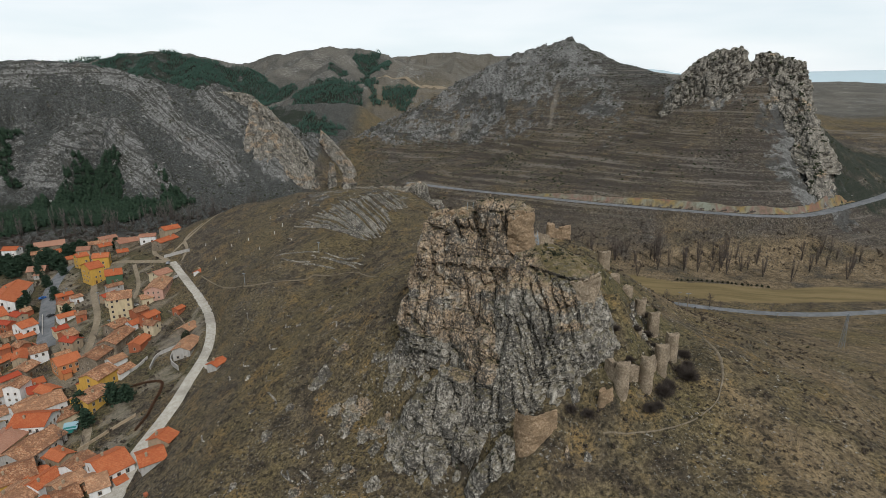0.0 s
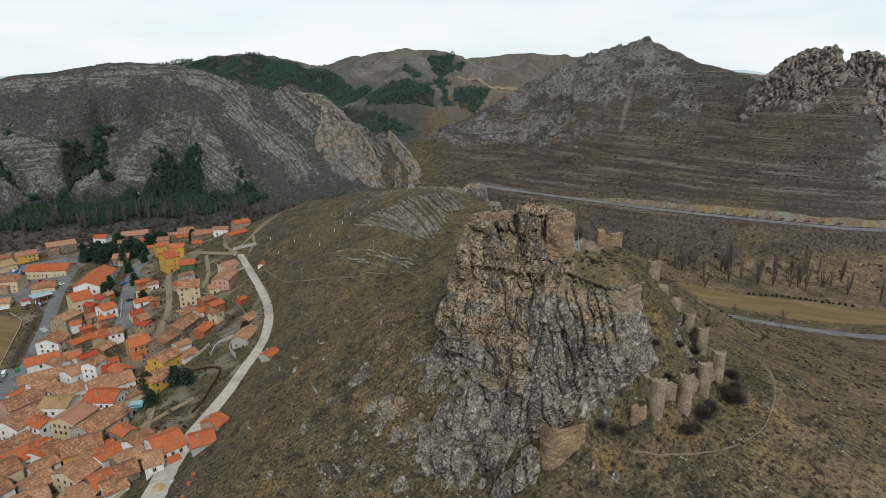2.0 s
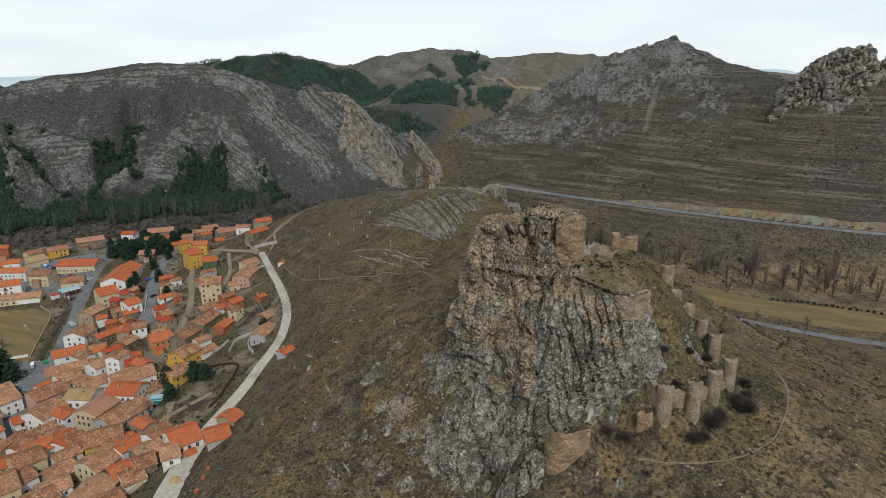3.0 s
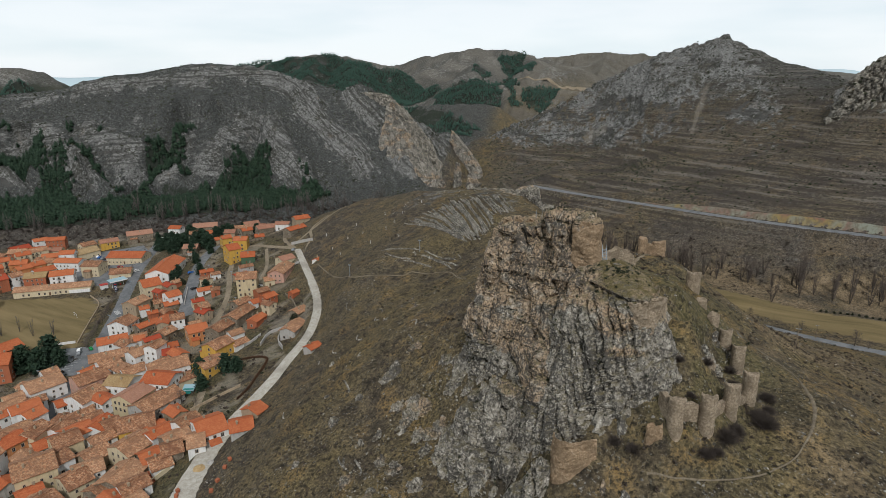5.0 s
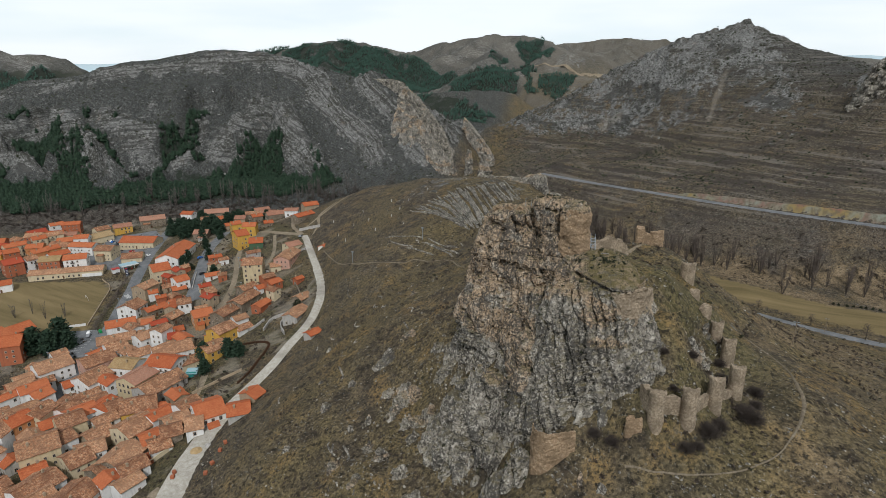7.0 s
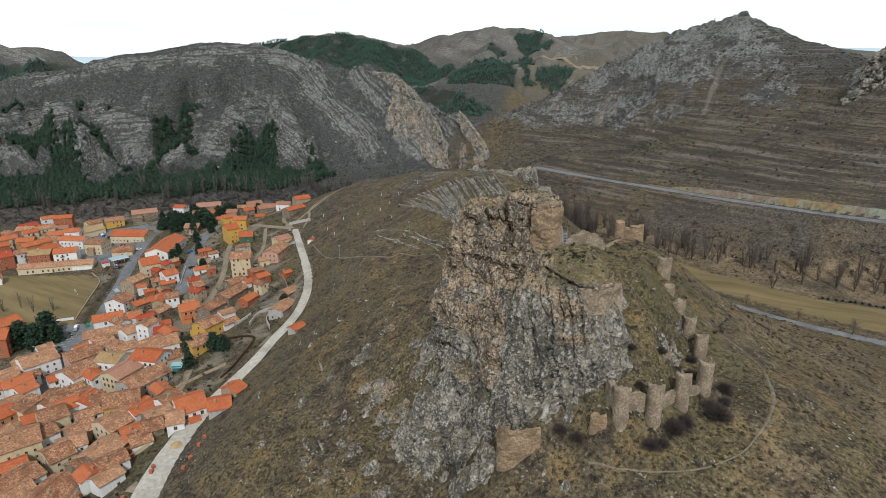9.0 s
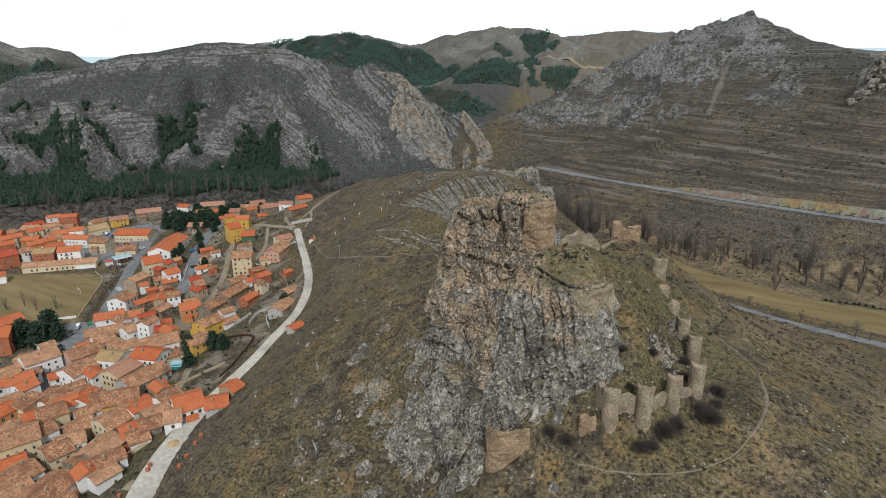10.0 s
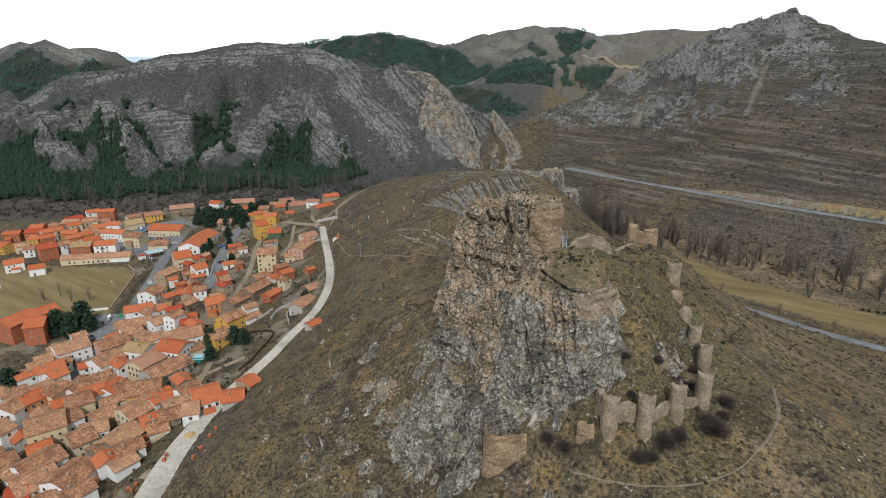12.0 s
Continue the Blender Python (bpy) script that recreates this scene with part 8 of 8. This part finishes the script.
# gardens between the houses: rough shrubs and clipped evergreens
def yard_keep(x, y):
    free = inside(x, y, VILLAGE) * (1 - inside(x, y, SPORTS)) * smooth(0.42, 0.54, fbm(x / 9, y / 9, seed=110))
    for hx, hy, hr in BUILT:
        free = free * (np.hypot(x - hx, y - hy) > 0.8 * hr)
    for lane, half, _, _ in LANES.values():
        free = free * (near_line(x, y, [(p, q, 0) for p, q in lane])[0] > half + 0.5)
    return free


x, y, u = sow(21, 5200, -330, 95, -100, 400, yard_keep)
scatter("garden_shrubs", CLUMPS, x, y, 0.35 + 0.9 * u ** 2, M_SCRUB, "brown leafless shrubs in the village gardens", "shrub")
x, y, u = sow(22, 900, -330, 95, -100, 400, yard_keep)
scatter("garden_evergreens", CLUMPS, x, y, 0.4 + 0.9 * u ** 2, M_JUNIPER, "small dark evergreen shrubs in the village gardens", "shrub")
x, y, u = sow(23, 4200, -330, 95, -100, 400, yard_keep)
scatter("garden_grass", TUFTS, x, y, 0.3 + 0.5 * u, M_STRAW, "rough dry grass in the village gardens", "grass")


# ---- village odds and ends ----
def at_ground(x, y):
    return float(ground_z(np.array([x]), np.array([y]))[0])


CAR_PAINT = {"white": (0.75, 0.75, 0.74), "blue": (0.03, 0.12, 0.35), "grey": (0.22, 0.23, 0.24), "black": (0.02, 0.02, 0.022), "red": (0.35, 0.03, 0.03)}
M_TYRE = plain_material("black_rubber", (0.02, 0.02, 0.02), 0.8)
M_LAMP = plain_material("clear_lamp_glass", (0.55, 0.55, 0.52), 0.15)


def car_kit(paint, van=False):
    mat = plain_material(paint + "_car_paint", CAR_PAINT[paint], 0.25, vary=0.05, spec=0.5)
    long, wide = (5.0, 1.95) if van else (4.2, 1.75)
    side = [(-0.5, 0.30), (-0.5, 0.75), (-0.47, 1.75), (0.22, 1.85), (0.36, 1.0), (0.49, 0.85), (0.5, 0.32)] if van else [(-0.5, 0.30), (-0.5, 0.85), (-0.44, 0.95), (-0.33, 1.42), (0.05, 1.45), (0.22, 0.98), (0.47, 0.82), (0.5, 0.32)]
    root = thing("van" if van else "car", pose(0, 0, -400), f"parked {paint} {'delivery van' if van else 'hatchback car'} on the asphalt", "van" if van else "car", "parked cars")
    bm = bmesh.new()
    rows = [[bm.verts.new((u * long, s * wide / 2 * (0.86 if z > 1.2 else 1), z)) for u, z in side] for s in (-1, 1)]
    for i in range(len(side)):
        j = (i + 1) % len(side)
        bm.faces.new((rows[0][i], rows[0][j], rows[1][j], rows[1][i]))
    bm.faces.new(rows[0])
    bm.faces.new(rows[1][::-1])
    bmesh.ops.bevel(bm, geom=bm.edges[:], offset=0.06, segments=1, affect="EDGES")
    part("body", bm, root, material=mat)
    for s in (-1, 1):
        bm = bmesh.new()
        top = 1.65 if van else 1.36
        x0, x1 = (0.05, 0.26) if van else (-0.32, 0.14)
        v = [bm.verts.new((x * long, s * (wide / 2 * (0.90 if z > 1.2 else 1.0) + 0.012), z)) for x, z in ((x0, 1.0), (x1 + 0.04, 1.0), (x1 - 0.06, top), (x0 + 0.02, top))]
        bm.faces.new(v)
        part("side_window", bm, root, material=M_PANE)
        bm = bmesh.new()
        box(bm, 0.5 * long - 0.04, s * 0.62 - 0.16, 0.58, 0.5 * long + 0.03, s * 0.62 + 0.16, 0.74)
        part("headlight", bm, root, material=M_LAMP)
        for u in (-0.31, 0.31):
            bm = bmesh.new()
            bmesh.ops.create_cone(bm, cap_ends=True, segments=14, radius1=0.31, radius2=0.31, depth=0.2, matrix=Matrix.Translation((u * long, s * (wide / 2 - 0.08), 0.31)) @ Matrix.Rotation(math.pi / 2, 4, "X"))
            part("wheel", bm, root, material=M_TYRE)
    bm = bmesh.new()
    w = wide / 2 * 0.84
    pts = ((0.235, 1.0, w), (0.235, 1.0, -w), (0.06, 1.43, -w * 0.93), (0.06, 1.43, w * 0.93)) if not van else ((0.365, 1.02, w), (0.365, 1.02, -w), (0.24, 1.78, -w * 0.93), (0.24, 1.78, w * 0.93))
    bm.faces.new([bm.verts.new((u * long + 0.03, y, z + 0.015)) for u, z, y in pts])
    part("windscreen", bm, root, material=M_PANE)
    return root


def park(kit, x, y, turn, first):
    m = pose(x, y, at_ground(x, y) + 0.24, 0, 0, turn)
    if first:
        kit.matrix_world = m
    else:
        copy_thing(kit, m)


kits = {p: car_kit(p) for p in ("white", "blue", "grey", "black", "red")}
used = set()
for paint, x, y, turn in (("white", -244, 227, 120), ("grey", -241, 224, 120), ("blue", -246, 324, 62), ("white", -333, 347, 20), ("blue", -354, 353, 110), ("grey", -349, 351, 110), ("black", -345, 350, 110), ("white", -357, 355, 110), ("red", -315, 405, 40), ("grey", -341, 369, 15), ("white", -360, 286, 30), ("white", -171, 291, 70), ("grey", -240, 207, 120), ("black", -223, 297, 62), ("white", -298, 330, 62), ("red", -318, 336, 15), ("grey", -174, 340, 100)):
    park(kits[paint], x, y, turn, paint not in used)
    used.add(paint)
van = car_kit("white", True)
park(van, -253, 221, 25, True)

# painted bays in the car park
M_PAINT = plain_material("white_road_paint", (0.62, 0.62, 0.60), 0.8, vary=0.4)
for k in range(7):
    bm = bmesh.new()
    x0, y0 = -235.5 + 1.9 * k * 0.5 - 6, 222 - 2.6 * k
    for s in (0, 1):
        a = Vector((x0 + s * 4.6, y0 + s * 2.2))
        d = Vector((-0.43, 0.9)) * 0.07
        for e in (-1, 1):
            q = a + d * e
            bm.verts.new((q.x, q.y, at_ground(q.x, q.y) + 0.27))
    bm.verts.ensure_lookup_table()
    v = bm.verts
    bm.faces.new((v[0], v[1], v[3], v[2]))
    tagged(new("bay_line", bake("bay_line", bm, M_PAINT)), "white painted parking bay line", "road marking", "bay lines", "structure")
for k in range(6):
    bm = bmesh.new()
    d, s = Vector((0.50, 0.86)), Vector((0.86, -0.50))
    c = Vector((-259.5, 270.5)) + s * (k - 2.5) * 1.1
    for a, b in ((-1.4, -0.28), (1.4, -0.28), (1.4, 0.28), (-1.4, 0.28)):
        q = c + d * a + s * b
        bm.verts.new((q.x, q.y, at_ground(q.x, q.y) + 0.30))
    bm.faces.new(bm.verts[:])
    tagged(new("crossing_stripe", bake("crossing_stripe", bm, M_PAINT)), "white zebra crossing stripe across the street", "road marking", "zebra crossing", "structure")

# fuel station: canopy on posts, a kiosk and a price sign
M_BLUE = plain_material("pale_blue_sheet", (0.30, 0.45, 0.50), 0.4)
M_WHITE = plain_material("white_sheet_metal", (0.70, 0.70, 0.69), 0.4)
M_RED = plain_material("red_sheet_metal", (0.40, 0.04, 0.03), 0.5)
M_NAVY = plain_material("dark_blue_sign", (0.02, 0.03, 0.07), 0.4)
fz = at_ground(-292, 306)
canopy = thing("fuel_canopy", pose(-292, 306, fz, 0, 0, 62), "flat pale blue fuel station canopy on white posts", "canopy")
bm = bmesh.new()
box(bm, -5.5, -3.6, 4.6, 5.5, 3.6, 5.1)
part("roof", bm, canopy, material=M_BLUE)
bm = bmesh.new()
box(bm, -5.6, -3.7, 4.5, 5.6, -3.6, 5.25)
part("fascia", bm, canopy, material=M_WHITE)
for a in (-3.5, 3.5):
    bm = bmesh.new()
    box(bm, a - 0.15, -0.15, -0.5, a + 0.15, 0.15, 4.6)
    part("post", bm, canopy, material=M_WHITE)
for a in (-1.6, 1.6):
    bm = bmesh.new()
    box(bm, a - 0.4, -0.3, -0.3, a + 0.4, 0.3, 1.8)
    box(bm, a - 0.5, -0.6, -0.3, a + 0.5, 0.6, 0.15)
    part("pump", bm, canopy, material=M_RED)
kiosk = thing("kiosk", pose(-300, 302, at_ground(-300, 302), 0, 0, 62), "small white fuel station kiosk with a red roof", "kiosk")
bm = bmesh.new()
box(bm, -2.2, -1.7, -2, 2.2, 1.7, 2.8)
part("wall", bm, kiosk, material=M_WHITE)
bm = bmesh.new()
box(bm, -2.5, -2.0, 2.8, 2.5, 2.0, 3.05)
part("roof", bm, kiosk, material=M_RED)
sign = thing("price_sign", pose(-285, 297, at_ground(-285, 297), 0, 0, 30), "tall dark blue fuel price sign", "sign")
bm = bmesh.new()
box(bm, -0.9, -0.15, 0.8, 0.9, 0.15, 6.2)
part("board", bm, sign, material=M_NAVY)
bm = bmesh.new()
box(bm, -0.6, -0.1, -0.6, 0.6, 0.1, 0.8)
part("foot", bm, sign, material=M_GALV)
bm = bmesh.new()
box(bm, -0.7, -0.17, 5.2, 0.7, -0.15, 5.9)
part("emblem", bm, sign, material=M_RED)
for k in range(3):
    bm = bmesh.new()
    box(bm, -0.6, -0.17, 2.0 + k * 0.9, 0.6, -0.15, 2.4 + k * 0.9)
    part("price_bar", bm, sign, material=M_WHITE)


def yard_wall(points, height, material, label, name="garden_wall", thick=0.35):
    """A low wall or hedge stepping down the slope, with a coping."""
    bm = bmesh.new()
    line = wobble([(a, b, 0) for a, b in points], step=1.5)
    prev = None
    for i, (x, y, _) in enumerate(line):
        ax, ay, _ = line[max(0, i - 1)]
        bx, by, _ = line[min(len(line) - 1, i + 1)]
        d = Vector((bx - ax, by - ay)).normalized() * thick / 2
        z = at_ground(x, y)
        ring = [bm.verts.new((x + s * d.y * w, y - s * d.x * w, z + h)) for s, w, h in ((1, 1, -1.5), (1, 1, height - 0.12), (1, 1.3, height - 0.12), (1, 1.3, height), (-1, 1.3, height), (-1, 1.3, height - 0.12), (-1, 1, height - 0.12), (-1, 1, -1.5))]
        if prev:
            for a in range(8):
                b = (a + 1) % 8
                bm.faces.new((prev[a], prev[b], ring[b], ring[a]))
        else:
            bm.faces.new(ring)
        prev = ring
    bm.faces.new(prev[::-1])
    return tagged(new(name, bake(name, bm, material)), label, "wall")


yard_wall([(-254, 234), (-262, 228), (-268, 214)], 1.4, WALLS["white"], "white rendered wall beside the car park")
yard_wall([(-300, 290), (-283, 280), (-268, 258), (-252, 233)], 0.9, WALLS["tan"], "low tan wall between sports field and street")
yard_wall([(-344, 284), (-322, 289), (-306, 296)], 2.2, WALLS["white"], "white base wall below a long yellow building")
yard_wall([(-116, 222), (-124, 232), (-126, 244)], 2.2, WALLS["grey"], "grey block wall round a hillside plot")
yard_wall([(-126, 244), (-134, 240), (-133, 230)], 1.6, WALLS["grey"], "grey block wall round a hillside plot")
yard_wall([(-148, 262), (-156, 268), (-160, 276)], 1.5, WALLS["tan"], "tan garden wall beside the lane")
yard_wall([(-196, 274), (-188, 262), (-180, 254)], 1.8, WALLS["stone"], "rubble garden wall beside the lane")
yard_wall([(-182, 352), (-172, 352), (-164, 350)], 2.0, WALLS["grey"], "grey concrete retaining wall at the road bend")
yard_wall([(-206, 180), (-212, 196), (-220, 208)], 1.6, WALLS["white"], "white garden wall along the lower street")
yard_wall([(-128, 128), (-122, 138), (-118, 148)], 1.8, WALLS["cream"], "pale concrete wall beside the unfinished building")
for points, height, tone, words in (
    ([(-150, 226), (-142, 232), (-139, 240)], 1.4, "grey", "grey block wall round a small yard"),
    ([(-172, 222), (-164, 214), (-158, 206)], 1.3, "white", "white garden wall behind the houses"),
    ([(-205, 250), (-198, 242), (-192, 232)], 1.2, "tan", "tan garden wall between plots"),
    ([(-214, 268), (-206, 262), (-202, 254)], 1.2, "brick", "red brick garden wall"),
    ([(-166, 270), (-158, 262), (-152, 254)], 1.2, "stone", "rubble wall of a terraced garden"),
    ([(-130, 262), (-138, 272), (-147, 280)], 1.2, "stone", "rubble wall of a terraced garden"),
    ([(-158, 318), (-166, 308), (-170, 296)], 1.3, "grey", "grey block wall of a hillside plot"),
    ([(-190, 340), (-182, 330), (-176, 322)], 1.2, "stone", "rubble wall beside an earth track"),
    ([(-122, 196), (-130, 190), (-138, 182)], 1.2, "tan", "tan garden wall above the houses"),
    ([(-230, 300), (-222, 288), (-214, 276)], 1.1, "grey", "low grey wall along the parking street"),
    ([(-336, 398), (-310, 420), (-286, 432)], 1.0, "white", "low white wall at the village edge"),
    ([(-240, 372), (-226, 380), (-212, 392)], 1.3, "stone", "rubble wall at the village edge"),
):
    yard_wall(points, height, WALLS[tone], words)
M_HEDGE = leaf_material("russet_hedge_leaves", (0.060, 0.030, 0.018), (0.15, 0.085, 0.05))
v, f = twig_shape(501, 90, 0.9, 1.3, 0.05)
hedge = [(-143, 217), (-136, 219), (-128, 219), (-121, 216), (-118, 209), (-117, 201), (-116, 193), (-117, 186)]
hp = np.array(wobble([(a, b, 0) for a, b in hedge], step=0.7))
vs, fs = [], []
for k, (hx, hy, _) in enumerate(hp):
    c, s = math.cos(k * 2.1), math.sin(k * 2.1)
    w = v.copy()
    w[:, 0], w[:, 1] = v[:, 0] * c - v[:, 1] * s + hx, v[:, 0] * s + v[:, 1] * c + hy
    w[:, 2] = v[:, 2] * 1.1 + at_ground(hx, hy) - 0.1
    vs.append(w)
    fs.append(f + k * len(v))
tagged(new("hedge", mesh_from("hedge", np.vstack(vs), np.vstack(fs), M_HEDGE, soft=False)), "curved russet leafless hedge round a garden", "hedge")

# unfinished brick shells and building stores by the gravel road
M_BRICK = WALLS["brick"]


def brick_shell(x, y, turn, length, width, height):
    ob = thing("brick_shell", pose(x, y, at_ground(x, y), 0, 0, turn), "unfinished roofless shell of orange hollow bricks", "building site", "building site")
    a, b, t = length / 2, width / 2, 0.25
    for x0, y0, x1, y1, h in ((-a, -b, a, -b + t, 0.8), (-a, b - t, a, b, 1.0), (-a, -b + t, -a + t, b - t, 0.9), (a - t, -b + t, a, b - t, 0.6), (-t / 2, -b + t, t / 2, b - t, 0.7)):
        bm = bmesh.new()
        n = 6
        for i in range(n):
            u0, u1 = i / n, (i + 1) / n
            top = height * (h + 0.25 * ((i * 7) % 3 - 1))
            if x1 - x0 > y1 - y0:
                box(bm, x0 + (x1 - x0) * u0, y0, -3, x0 + (x1 - x0) * u1, y1, top)
            else:
                box(bm, x0, y0 + (y1 - y0) * u0, -3, x1, y0 + (y1 - y0) * u1, top)
        part("wall", bm, ob, material=M_BRICK)


brick_shell(-124.5, 138.5, 60, 8, 5, 2.6)
brick_shell(-127, 131, 62, 9, 5, 2.2)


def brick_pallet(x, y, turn):
    ob = thing("brick_pallet", pose(x, y, at_ground(x, y) + 0.1, 0, 0, turn), "stack of orange bricks on a pallet beside the gravel road", "bricks", "brick stacks")
    bm = bmesh.new()
    for k in range(3):
        box(bm, -0.6, -0.55 + k * 0.45, 0, 0.6, -0.35 + k * 0.45, 0.12)
    part("pallet", bm, ob, material=M_WOOD)
    bm = bmesh.new()
    box(bm, -0.58, -0.55, 0.13, 0.56, 0.54, 1.15)
    bmesh.ops.bevel(bm, geom=bm.edges[:], offset=0.03, segments=1, affect="EDGES")
    part("load", bm, ob, material=M_BRICK)


for x, y, turn in ((-103, 131, 20), (-104, 133, 60), (-106.5, 122, 10), (-106, 119.5, 40), (-90, 139.5, 15), (-90.5, 143, 50), (-89, 134, 70), (-88.5, 130, 20), (-108, 120, 70)):
    brick_pallet(x, y, turn)


def heap(x, y, radius, height, material, label, name="sand_mound"):
    bm = bmesh.new()
    bmesh.ops.create_grid(bm, x_segments=18, y_segments=18, size=radius)
    for q in bm.verts:
        r = q.co.to_2d().length / radius
        q.co.z = height * max(-0.3, (1 - r ** 1.4)) * (1 + 0.4 * noise.noise(q.co * 1.1)) - 0.1
    ob = new(name, bake(name, bm, material, True))
    ob.matrix_world = pose(x, y, at_ground(x, y))
    tagged(ob, label, "heap")


M_SAND = gravel_material("yellow_sand", (0.34, 0.23, 0.11), (0.48, 0.35, 0.19), 0.8)
heap(-104.5, 144.5, 2.6, 1.1, M_SAND, "heap of yellow building sand beside the gravel road")
heap(-105.5, 126.5, 2.4, 0.8, M_PATH, "heap of brown earth beside the gravel road", "earth_mound")
heap(-102.5, 148, 1.5, 0.8, WALLS["grey"], "heap of grey gravel beside the gravel road", "gravel_mound")

# sports field goals, bins and street lamps
for x, y, turn in ((-283, 262, -28), (-345, 232, -28)):
    goal = thing("football_goal", pose(x, y, at_ground(x, y), 0, 0, turn), "white tubular football goal on the dry field", "goal", "football goals")
    for a, b, c, d, e, g in ((-2.6, -0.06, -0.3, -2.48, 0.06, 2.2), (2.48, -0.06, -0.3, 2.6, 0.06, 2.2), (-2.48, -0.06, 2.08, 2.48, 0.06, 2.2)):
        bm = bmesh.new()
        box(bm, a, b, c, d, e, g)
        part("post" if c < 0 else "crossbar", bm, goal, material=M_WHITE)
M_GREEN = plain_material("green_plastic", (0.01, 0.25, 0.07), 0.5)
for k, (x, y) in enumerate(((-228, 284), (-226.8, 282), (-225.6, 280), (-239, 229.5), (-237.5, 228.6))):
    skip = thing("rubbish_bin", pose(x, y, at_ground(x, y) + 0.2, 0, 0, 60), "large green plastic rubbish container at the kerb", "bin", "rubbish bins")
    bm = bmesh.new()
    box(bm, -0.7, -0.5, 0.15, 0.7, 0.5, 1.15)
    part("body", bm, skip, material=M_GREEN)
    bm = bmesh.new()
    v4 = box(bm, -0.75, -0.55, 1.15, 0.75, 0.55, 1.3)
    for q in v4[4:]:
        q.co.x *= 0.8
        q.co.y *= 0.7
    part("lid", bm, skip, material=M_GREEN)
shed = thing("garden_shed", pose(-149, 196, at_ground(-149, 196), 0, 0, 20), "small teal garden shed with a pale sheet roof", "shed")
bm = bmesh.new()
box(bm, -2.2, -1.6, -1.5, 2.2, 1.6, 2.2)
part("wall", bm, shed, material=plain_material("teal_boards", (0.03, 0.22, 0.20), 0.7))
bm = bmesh.new()
v4 = box(bm, -2.6, -2.0, 2.2, 2.6, 2.0, 2.35)
for q in v4:
    q.co.z += 0.25 * q.co.y
part("roof", bm, shed, material=M_BLUE)
for x, y in ((-200, 252), (-226, 318), (-172, 268), (-236, 196), (-222, 186), (-250, 255), (-275, 300), (-196, 300)):
    light_pole(x, y, 7.0, "grey steel street lamp in the village")
